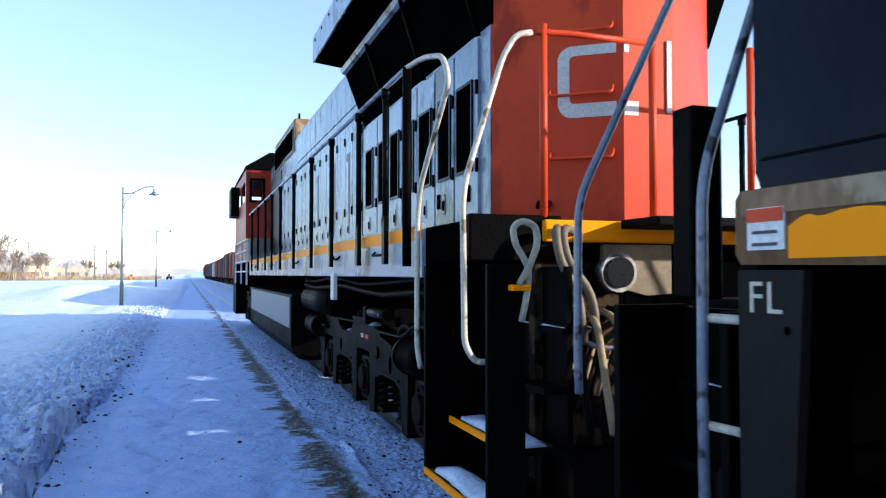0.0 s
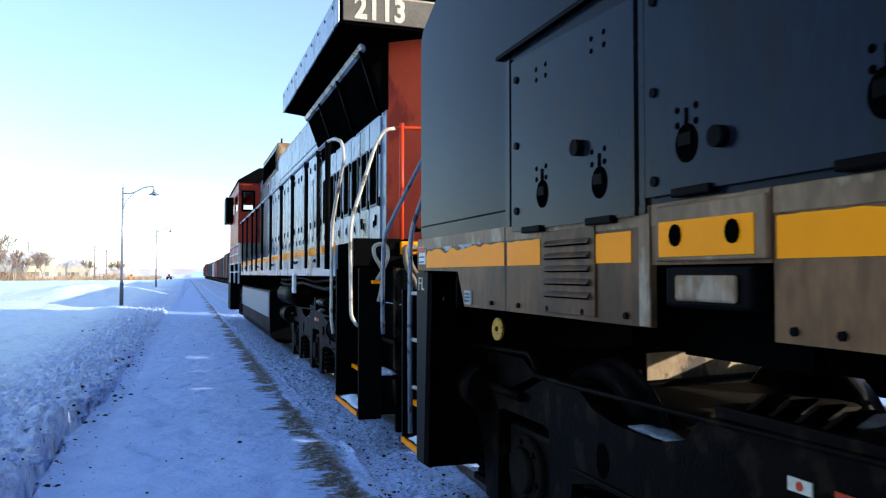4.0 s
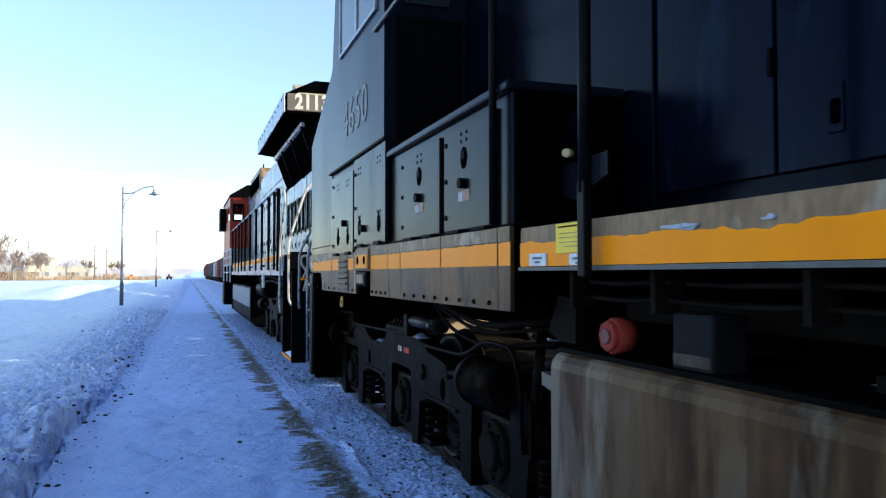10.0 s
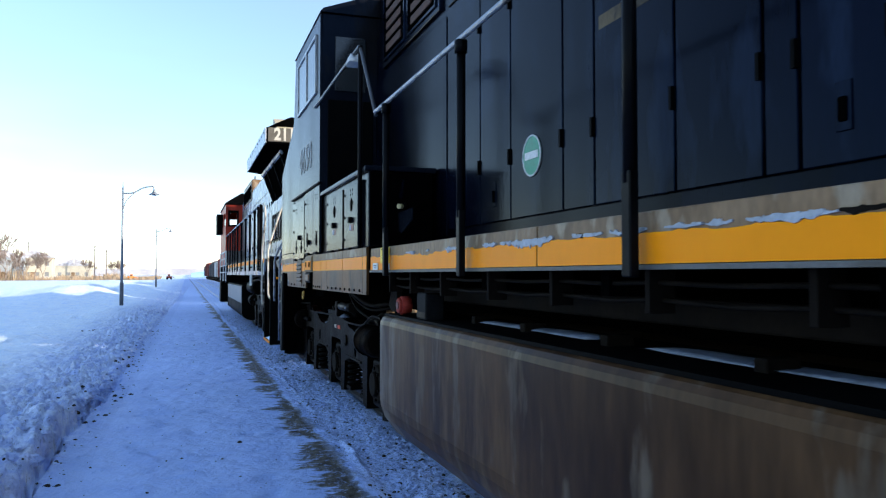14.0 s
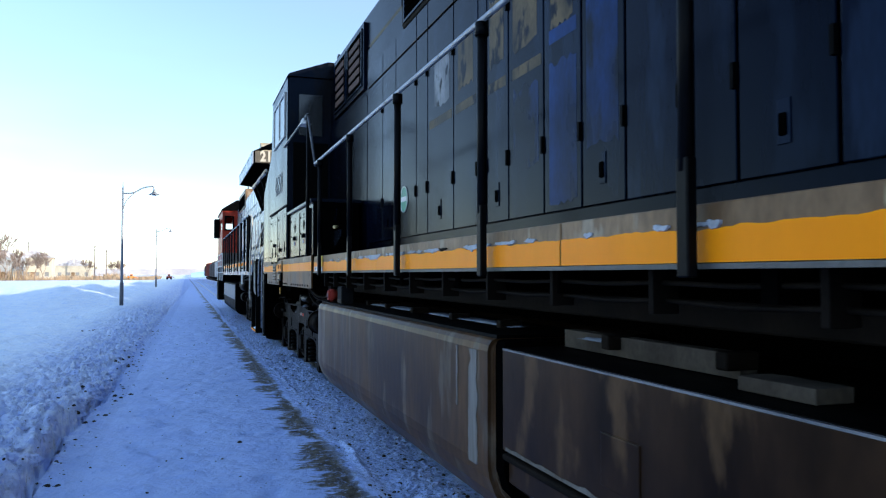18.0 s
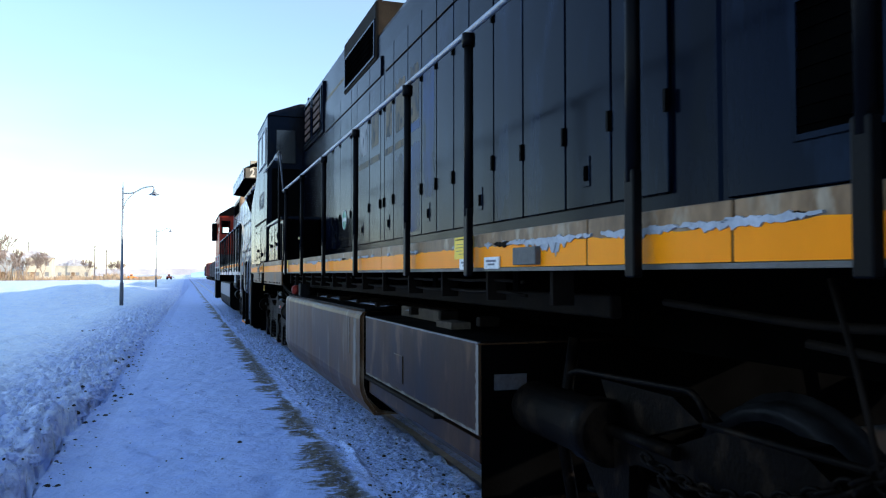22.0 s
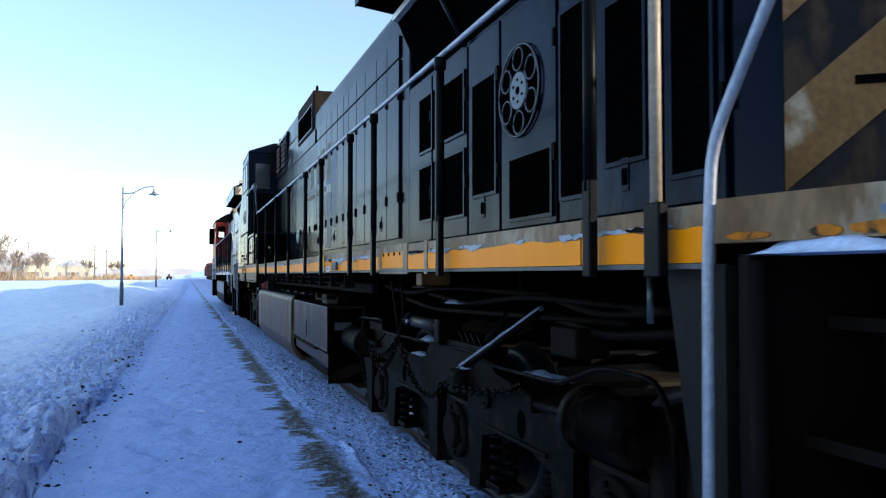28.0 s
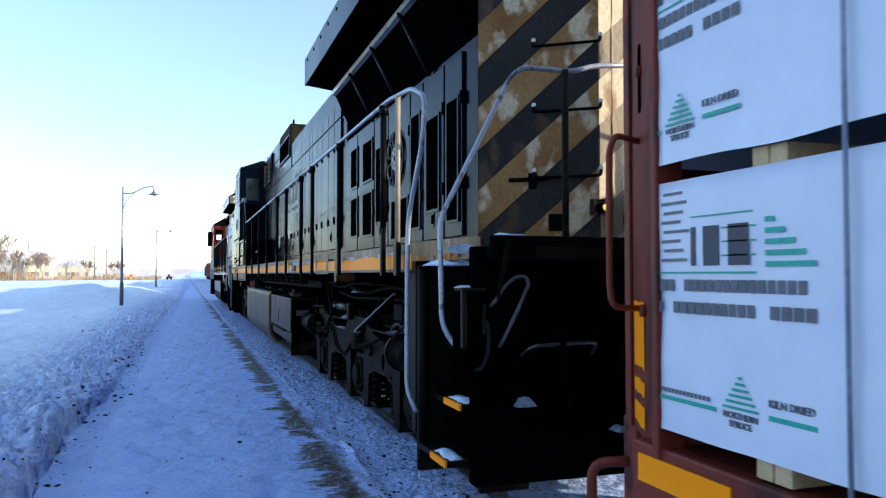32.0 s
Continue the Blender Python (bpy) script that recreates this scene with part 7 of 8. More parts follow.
def ground_height(x, y):
    n1 = noise.noise((x * 0.9, y * 0.5, 1.0))
    n2 = noise.noise((x * 3.1, y * 2.2, 2.0))
    n3 = noise.noise((x * 9.0, y * 7.0, 3.0))
    z = 0.006 * n2 + 0.003 * n3
    if x < (-0.5 if y < 40 else 0.45):
        foot = bank_foot(y)
        if x < foot:                               # ploughed bank, then the open field
            d = foot - x
            rise = 1 - math.exp(-d / 0.8)
            step = 0.17 * max(0.0, 1 - max(0, y - 8.0) / 3.4) + 0.035
            ledge = min(1.0, d / 0.035) ** 0.6 * step * (1 + 0.3 * noise.noise((y * 0.9, 3.0, 0)) + 0.2 * noise.noise((y * 5.0, 6.0, 0)))
            crest = 0.13 + 0.05 * n1
            fall = 1 / (1 + (d / 3.4) ** 2)
            rough = math.exp(-(d / 1.1) ** 2) + 0.35 * math.exp(-d / 1.8)
            n4 = noise.noise((x * 21, y * 15, 8.0))
            n5 = noise.noise((x * 46, y * 33, 5.0))
            lumps = 0.115 * n2 + 0.190 * (abs(n3) - 0.22) + 0.060 * (abs(n4) - 0.2) - 0.11 * max(0.0, n4 - 0.22) - 0.05 * max(0.0, n5 - 0.2)
            z += rise * (crest * fall + 0.08 * (1 - fall)) + min(1, d / 0.10) * lumps * min(1, rough) + ledge * math.exp(-d / 1.6)
            far = noise.noise((x * 0.12, y * 0.09, 5.0))
            z += rise * min(1, d / 6) * 0.14 * far
            z += min(1, d / 2.5) * (0.06 * noise.noise((x * 0.45, y * 0.33, 2.0)) + 0.035 * noise.noise((x * 1.3, y * 0.8, 6.0)))
            if d > 0.8 and y < 60:
                z -= min(1, d - 0.8) * (0.16 * max(0, noise.noise((x * 3.4, y * 2.0, 11.0)) - 0.30) + 0.06 * max(0, n3 - 0.25))
            for cx, cy, rx, ry, h in ((-5.4, 46, 2.4, 7, 0.75), (-3.4, 60, 1.6, 8, 0.45), (-9.5, 52, 3.5, 9, 0.55), (-2.4, 31, 1.0, 3.0, 0.14), (-7, 88, 4, 12, 0.8)):
                e = ((x - cx) / rx) ** 2 + ((y - cy) / ry) ** 2
                if e < 6:
                    z += h * math.exp(-e) * (1 + 0.15 * n1)
        elif x < foot + 0.45:                      # crumbs at its foot
            if x < foot + 0.065 and y < 13:          # a dark crevice under the lip
                z -= 0.16 * max(0, 0.7 + noise.noise((y * 1.7, 9, 2))) * min(1, (13 - y) / 3)
            z += 0.028 * (1 - (x - foot) / 0.45) * max(0, n3 + 0.5 * noise.noise((x * 21, y * 15, 8.0)))
    elif x > 1.22:                                 # rougher trackside: a small step, then down to the rails
        t = min(1, (x - 1.22) / 0.16)
        edge = 0.055 * max(0, noise.noise((y * 0.7, 5, 1)) + 0.35) * math.exp(-((x - 1.36 - 0.05 * noise.noise((y * 1.1, 2, 7))) / 0.035) ** 2)
        z += edge + t * (-0.05 + 0.020 * n2 + 0.018 * n3 + 0.013 * noise.noise((x * 27, y * 23, 8.0)))
        if x > 2.0:
            z = max(z, -0.075) if x < 2.06 else -0.11
    elif x > -0.5:                                 # scuffs on the walkway
        z += 0.06 * max(0, noise.noise((x * 6, y * 8, 4.0)) - 0.28) - 0.10 * max(0, noise.noise((x * 6, y * 5, 7.0)) - 0.30) + 0.005 * n3
    if abs(y) > 120 or abs(x) > 60:
        k = min(1, max((abs(y) - 120) / 60, (abs(x) - 60) / 40))
        z = z * (1 - k) - 0.05 * k
    return z


def build_ground():
    xs = [-2500, -1200, -600, -300, -160, -100, -70, -50, -38, -30, -24, -20]
    x = -17.0
    while x < -4:
        xs.append(x)
        x += 0.25 if x < -9 else 0.12
    while x < -2.6:
        xs.append(x)
        x += 0.06
    while x < -0.5:
        xs.append(x)
        x += 0.03
    while x < 1.2:
        xs.append(x)
        x += 0.06
    while x < 2.1:
        xs.append(x)
        x += 0.036
    while x < 8.5:
        xs.append(x)
        x += 0.5
    xs += [10, 13, 17, 22, 30, 40, 60, 90, 150, 300, 700, 1500, 2500]
    ys = [-2500, -900, -300, -120, -60, -40, -30, -24, -19, -15, -12, -10]
    y = -8.0
    while y < 4.0:
        ys.append(y)
        y += 0.1
    y = 4.0
    while y < 140:
        ys.append(y)
        d = max(0.036, y * 0.0072)
        y += d
    ys += [150, 165, 185, 210, 250, 300, 400, 600, 1000, 1800, 3500]
    nx = len(xs)
    verts = [(x, y, ground_height(x, y)) for y in ys for x in xs]
    faces = [(j * nx + i, j * nx + i + 1, (j + 1) * nx + i + 1, (j + 1) * nx + i) for j in range(len(ys) - 1) for i in range(nx - 1)]
    me = bpy.data.meshes.new("ground")
    me.from_pydata(verts, [], faces)
    soft = [not (ys[j] < 30 and 1.3 < xs[i] < 2.0) for j in range(len(ys) - 1) for i in range(nx - 1)]
    me.polygons.foreach_set("use_smooth", soft)
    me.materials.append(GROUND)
    ob = new("ground", me)
    return tagged(ob, "trodden platform and snow-covered field with a ploughed bank", "ground", kind="structure")


def ground_material():
    m = bpy.data.materials.new("snow_ground")
    m.use_nodes = True
    nt = m.node_tree
    nd, ln = links(nt)
    bs = nt.nodes["Principled BSDF"]
    co = nd("ShaderNodeTexCoord")
    sep = nd("ShaderNodeSeparateXYZ")
    ln(co.outputs["Object"], sep.inputs[0])

    def tex(scale, detail=5, stretch=None, rough=0.55):
        t = nd("ShaderNodeTexNoise")
        t.inputs["Scale"].default_value, t.inputs["Detail"].default_value, t.inputs["Roughness"].default_value = scale, detail, rough
        if stretch:
            mp = nd("ShaderNodeMapping")
            mp.inputs["Scale"].default_value = stretch
            ln(co.outputs["Object"], mp.inputs[0])
            ln(mp.outputs[0], t.inputs[0])
        else:
            ln(co.outputs["Object"], t.inputs[0])
        return t.outputs[0]

    def rng(v, a, b, c=0.0, d=1.0, smooth=False):
        r = nd("ShaderNodeMapRange")
        r.interpolation_type = "SMOOTHSTEP" if smooth else "LINEAR"
        for i, q in zip((1, 2, 3, 4), (a, b, c, d)):
            r.inputs[i].default_value = q
        ln(v, r.inputs[0])
        return r.outputs[0]

    def calc(op, a, b):
        n = nd("ShaderNodeMath")
        n.operation = op
        for i, v in enumerate((a, b)):
            if isinstance(v, (int, float)):
                n.inputs[i].default_value = v
            else:
                ln(v, n.inputs[i])
        return n.outputs[0]

    def blend(f, a, b):
        n = nd("ShaderNodeMixRGB")
        ln(f, n.inputs[0])
        for i, v in ((1, a), (2, b)):
            if isinstance(v, tuple):
                n.inputs[i].default_value = (*v, 1)
            else:
                ln(v, n.inputs[i])
        return n.outputs[0]

    X, Y = sep.outputs[0], sep.outputs[1]
    # blue of skylit shade is put into the snow's base colours
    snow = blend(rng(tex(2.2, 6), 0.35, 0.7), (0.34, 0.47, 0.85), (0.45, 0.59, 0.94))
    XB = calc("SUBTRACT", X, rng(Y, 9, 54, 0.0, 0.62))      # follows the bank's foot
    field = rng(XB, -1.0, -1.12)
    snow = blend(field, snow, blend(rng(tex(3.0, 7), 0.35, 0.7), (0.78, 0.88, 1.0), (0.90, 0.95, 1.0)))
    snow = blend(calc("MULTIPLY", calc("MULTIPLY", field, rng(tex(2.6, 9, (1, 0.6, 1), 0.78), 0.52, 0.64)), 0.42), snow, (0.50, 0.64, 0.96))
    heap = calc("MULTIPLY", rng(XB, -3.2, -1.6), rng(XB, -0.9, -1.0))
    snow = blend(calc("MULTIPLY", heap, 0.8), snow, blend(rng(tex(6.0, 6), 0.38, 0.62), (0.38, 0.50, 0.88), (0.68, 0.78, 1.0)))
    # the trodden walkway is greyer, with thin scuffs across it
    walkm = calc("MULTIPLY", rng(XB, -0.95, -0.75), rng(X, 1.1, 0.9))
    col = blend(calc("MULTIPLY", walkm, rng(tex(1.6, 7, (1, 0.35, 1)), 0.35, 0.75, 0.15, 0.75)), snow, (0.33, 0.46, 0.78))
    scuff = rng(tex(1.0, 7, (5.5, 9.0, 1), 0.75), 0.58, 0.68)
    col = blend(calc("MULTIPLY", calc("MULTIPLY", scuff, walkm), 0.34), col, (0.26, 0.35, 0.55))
    crumb = rng(tex(38, 3, None, 0.6), 0.70, 0.76)
    col = blend(calc("MULTIPLY", calc("MULTIPLY", crumb, walkm), 0.7), col, (0.10, 0.11, 0.14))
    # bared platform edge: dark islands, sharp to the track, feathered to the walkway
    wob = calc("ADD", X, rng(tex(0.3, 3), 0.3, 0.7, -0.07, 0.07))
    patch = rng(tex(1.0, 4, (0.35, 1.25, 1), 0.6), 0.37, 0.57, -0.18, 0.10)
    near = rng(Y, 25, 70, 0.02, -0.06)
    streaks = rng(tex(1.0, 8, (3.0, 8.0, 1), 0.78), 0.3, 0.7, -0.17, 0.17)
    left = calc("ADD", calc("ADD", calc("SUBTRACT", wob, 1.0), patch), calc("ADD", streaks, near))
    right = calc("ADD", calc("SUBTRACT", 1.20, wob), rng(tex(3.5, 5, None, 0.65), 0.3, 0.7, -0.07, 0.07))
    bare = calc("MULTIPLY", calc("MULTIPLY", rng(left, -0.02, 0.05), rng(right, -0.01, 0.02)), rng(tex(13, 6, None, 0.75), 0.36, 0.48, 0.15, 1.0))
    bare = calc("MULTIPLY", bare, rng(X, 0.45, 0.7))
    soil = blend(rng(tex(9, 7, None, 0.7), 0.40, 0.60), (0.022, 0.019, 0.013), (0.110, 0.096, 0.068))
    col = blend(bare, col, soil)
    # gritty trackside
    grit = calc("MULTIPLY", rng(X, 1.14, 1.35), rng(X, 9.5, 7.5))
    speck = rng(tex(24, 8, None, 0.9), 0.50, 0.60)
    clods = rng(tex(4.5, 6), 0.38, 0.62, 0.5, 1.0)
    gcol = blend(calc("MULTIPLY", speck, clods), (0.46, 0.60, 0.96), (0.045, 0.06, 0.10))
    col = blend(grit, col, gcol)
    # dark flecks on the bank's foot: thrown dirt, and contrast for shaded crevices
    bankm = calc("MULTIPLY", rng(XB, -2.5, -1.25), rng(XB, -0.85, -0.98))
    fleck = calc("MULTIPLY", rng(tex(17, 6, None, 0.75), 0.56, 0.66), bankm)
    col = blend(calc("MULTIPLY", fleck, 0.55), col, (0.13, 0.155, 0.22))
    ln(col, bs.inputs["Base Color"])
    bs.inputs["Roughness"].default_value = 0.6
    bs.inputs["Specular IOR Level"].default_value = 0.3
    h1, h2 = tex(7, 8, None, 0.6), tex(45, 4)
    bp = nd("ShaderNodeBump")
    bp.inputs["Strength"].default_value, bp.inputs["Distance"].default_value = 1.0, 0.13
    coarse = calc("MAXIMUM", calc("MULTIPLY", rng(XB, -5.0, -1.6, 0.34, 0.42), rng(XB, -0.7, -0.95)), calc("MULTIPLY", rng(X, 1.15, 1.35), 0.40))
    h3 = tex(11, 5, None, 0.55)
    fine = calc("ADD", calc("MULTIPLY", h1, 0.30), calc("MULTIPLY", h2, 0.025))
    ln(calc("ADD", fine, calc("MULTIPLY", calc("ADD", h3, calc("MULTIPLY", h1, 0.6)), coarse)), bp.inputs["Height"])
    ln(bp.outputs[0], bs.inputs["Normal"])
    return m


GROUND = ground_material()
build_ground()


def track(cx, y0, y1, name):
    tr = new(name)
    tr.matrix_basis = pose(cx, 0, 0)
    tagged(tr, "steel railway track half buried in snow", "railway track", kind="structure")
    for k in (-1, 1):
        bm = prism(bmesh.new(), [(-0.07, -0.2), (0.07, -0.2), (0.02, -0.17), (0.012, -0.10), (0.036, -0.085), (0.036, -0.052), (-0.036, -0.052), (-0.036, -0.085), (-0.012, -0.10), (-0.02, -0.17)], y0, y1)
        part("rail", bm, STEEL, tr, "", pose(k * 0.755, 0, 0))
    bm = bmesh.new()
    y = max(y0, -12)
    while y < min(y1, 110):
        box(bm, -1.25, 1.25, y, y + 0.22, -0.40, -0.22)
        y += 0.55
    ties = part("sleeper_row", bm, surf("sleeper_wood", (0.05, 0.04, 0.03), (0.08, 0.065, 0.05), 0.8), tr)
    ties["kind"] = "stuff"
    return tr


track(TX, -60, 900, "railway_track")
track(7.1, -60, 900, "railway_track")


def pebbles(name, rows, rs, flat, material, label, category, smooth=True):
    """Small rounded lumps, each of three uneven rings."""
    verts, faces = [], []
    for x, y, r, sink in rows:
        z = ground_height(x, y) - r * sink
        b = len(verts)
        tw, el = rs.uniform(0, 6.28), rs.uniform(0.65, 1.0)
        for ring, (rr, dz) in enumerate(((0.8, -0.45), (1.0, 0.1), (0.62, 0.6))):
            for q in range(6):
                a = q * 1.0472 + ring * 0.5
                e = r * rr * rs.uniform(0.75, 1.2)
                u, w = e * math.cos(a), e * math.sin(a) * el
                verts.append((x + u * math.cos(tw) - w * math.sin(tw), y + u * math.sin(tw) + w * math.cos(tw), z + r * flat * (dz + rs.uniform(-0.12, 0.12))))
        verts.append((x, y, z + r * flat * 0.8))
        for ring in range(2):
            for q in range(6):
                u, w = b + ring * 6 + q, b + ring * 6 + (q + 1) % 6
                faces.append((u, w, w + 6, u + 6))
        faces += [(b + 12 + q, b + 12 + (q + 1) % 6, b + 18) for q in range(6)]
    me = bpy.data.meshes.new(name)
    me.from_pydata(verts, [], faces)
    me.polygons.foreach_set("use_smooth", [smooth] * len(me.polygons))
    me.materials.append(material)
    tagged(new(name, me), label, category, kind="stuff")


def grit_stones():
    """Dark clods and gravel lying on the snow, most along the foot of the bank."""
    rs = random.Random(4)
    rows = []
    for _ in range(120):
        y = rs.gauss(12.5, 3.6)
        rows.append((bank_foot(y) + rs.gauss(0.0, 0.13), max(6, y), rs.uniform(0.014, 0.038), 0.1))
    for _ in range(170):
        y = 6 + rs.random() ** 1.3 * 22
        rows.append((bank_foot(y) + rs.gauss(0.05, 0.18), y, rs.uniform(0.005, 0.014), 0.1))
    for _ in range(200):
        y = 4.5 + rs.random() ** 1.3 * 22
        rows.append((rs.uniform(-0.9, 0.9), y, 0.005 + 0.016 * rs.random() ** 2, 0.1))
    for _ in range(26):
        y = 8 + rs.random() * 18
        rows.append((bank_foot(y) - rs.uniform(0.2, 1.6), y, rs.uniform(0.012, 0.034), 0.2))
    for _ in range(1500):
        y = 4.0 + rs.random() ** 1.5 * 26
        rows.append((rs.uniform(1.26, 1.95), y, 0.005 + 0.020 * rs.random() ** 3, 0.2))
    rows += [(0.47, 7.05, 0.030, 0.1), (-0.93, 7.6, 0.02, 0.1), (1.5, 9.4, 0.04, 0.1), (1.56, 12.6, 0.045, 0.1), (0.414, 6.0, 0.05, 0.9)]
    pebbles("grit", rows, rs, 0.8, surf("dark_grit", (0.006, 0.0055, 0.0055), (0.02, 0.018, 0.016), 0.8, 0, 9), "dark gravel and clods scattered on the snow", "gravel")


grit_stones()


def snow_chunks():
    """Broken lumps of snow on the bank and along the track."""
    rs = random.Random(9)
    rows = []
    for i in range(1900):
        y = (9.0 if i < 700 else 4.6) + rs.random() ** 1.5 * 24
        if i < 700:                                # clods broken off along the lip and at its foot
            rows.append((bank_foot(y) + rs.gauss(-0.02, 0.05), y, 0.014 + 0.045 * rs.random() ** 2, 0.25))
        elif i < 1100:
            rows.append((bank_foot(y) - rs.random() ** 1.5 * 1.3, y, 0.03 + 0.075 * rs.random() ** 2, 0.5))
        else:                                      # crumbs on the walkway
            rows.append((rs.uniform(-0.95, 1.0), y, 0.005 + 0.022 * rs.random() ** 3, 0.3))
    for i in range(4800):
        y = 4.6 + rs.random() ** 1.4 * 26
        if i < 1700:
            rows.append((bank_foot(y) - abs(rs.gauss(0.0, 0.55)) - (0.0 if y > 9 else 0.08), y, 0.014 + 0.055 * rs.random() ** 3, 0.35))
        elif i < 2000:
            rows.append((bank_foot(y) + abs(rs.gauss(0.0, 0.30)), y, 0.006 + 0.022 * rs.random() ** 3, 0.2))
        else:
            rows.append((rs.uniform(1.22, 1.96), y, 0.006 + 0.024 * rs.random() ** 2, 0.2))
    for _ in range(3000):                          # the crumbly face of the bank
        y = 4.6 + rs.random() ** 1.5 * 30
        rows.append((bank_foot(y) - abs(rs.gauss(0.0, 0.62)) + (0.06 if y > 9 else -0.06), y, 0.010 + 0.052 * rs.random() ** 2.5, 0.3))
    pebbles("snow_chunks", rows, rs, 0.75, GROUND, "broken lumps of ploughed snow along the bank", "snow", False)


snow_chunks()


# ---- lamps, poles ----
LAMPM = surf("grey_lamp_paint", (0.20, 0.22, 0.24), (0.28, 0.30, 0.32), 0.45, 0.4, 4, 0.05)


def street_lamp(x, y, h):
    ob = new("street_lamp")
    ob.matrix_basis = pose(x, y, ground_height(x, y) - 0.03)
    tagged(ob, "grey metal platform lamp with a curved arm and bell shade", "street lamp", "platform lamps")
    part("base", R((0, 0, 0), (0, 0, 1.0), 0.085, 12, 0.08), surf("dark_lamp_base", (0.06, 0.065, 0.075), (0.09, 0.095, 0.11), 0.5), ob)
    part("pole", R((0, 0, 1.0), (0, 0, h), 0.06, 12, 0.035), LAMPM, ob)
    part("finial", R((0, 0, h), (0, 0, h + 0.25), 0.02, 8, 0.008), LAMPM, ob)
    a = h - 0.25
    part("arm", pipe(bmesh.new(), arc([(0, 0, a), (0.45, 0, a + 0.02), (0.8, 0, a + 0.28), (1.25, 0, a + 0.36), (1.27, 0, a + 0.15)], 0.3, 5), 0.028, 8), LAMPM, ob)
    part("brace", pipe(bmesh.new(), arc([(0, 0, a - 0.75), (0.12, 0, a - 0.3), (0.5, 0, a + 0.05)], 0.4, 5), 0.02, 6), LAMPM, ob)
    bm = bmesh.new()
    rod(bm, (1.27, 0, a + 0.17), (1.27, 0, a + 0.06), 0.05, 14, 0.09)
    rod(bm, (1.27, 0, a + 0.06), (1.27, 0, a - 0.02), 0.10, 16, 0.24)
    part("shade", bm, LAMPM, ob)
    part("bulb", R((1.27, 0, a - 0.022), (1.27, 0, a - 0.06), 0.09, 12), WHITE, ob)


street_lamp(-2.63, 35.6, 5.15)
street_lamp(-2.75, 78.9, 5.7)

POLEM = surf("weathered_pole_wood", (0.16, 0.13, 0.11), (0.24, 0.20, 0.17), 0.8, 0, 5, 0.1)


def utility_pole(x, y, h):
    ob = new("utility_pole")
    ob.matrix_basis = pose(x, y, -0.1)
    tagged(ob, "weathered wooden utility pole with crossarms", "utility pole", "utility poles")
    part("pole", R((0, 0, 0), (0, 0, h), 0.17, 8, 0.11), POLEM, ob)
    for z in (h - 0.4, h - 1.3):
        part("crossarm", B(-1.2, 1.2, -0.06, 0.06, z - 0.07, z + 0.07), POLEM, ob)
        for xx in (-1.0, -0.4, 0.4, 1.0):
            part("insulator", R((xx, 0, z + 0.07), (xx, 0, z + 0.25), 0.05, 6), WHITE, ob)
    return ob


utility_pole(-24.5, 235, 9.8)
utility_pole(-22.8, 250, 9.0)
utility_pole(-43, 245, 11)


# ---- freight cars rolling on the next track ----
rolling = []                    # (car, its place along the track at the start)
CARCOL = [surf("boxcar_red", (0.22, 0.045, 0.03), (0.28, 0.06, 0.04), 0.7, 0, 0.4), surf("hopper_grey", (0.12, 0.115, 0.115), (0.16, 0.155, 0.155), 0.7, 0, 0.4), surf("boxcar_brown", (0.13, 0.06, 0.045), (0.17, 0.08, 0.055), 0.7, 0, 0.4), surf("tank_white", (0.55, 0.54, 0.52), (0.62, 0.61, 0.6), 0.6, 0, 0.4)]


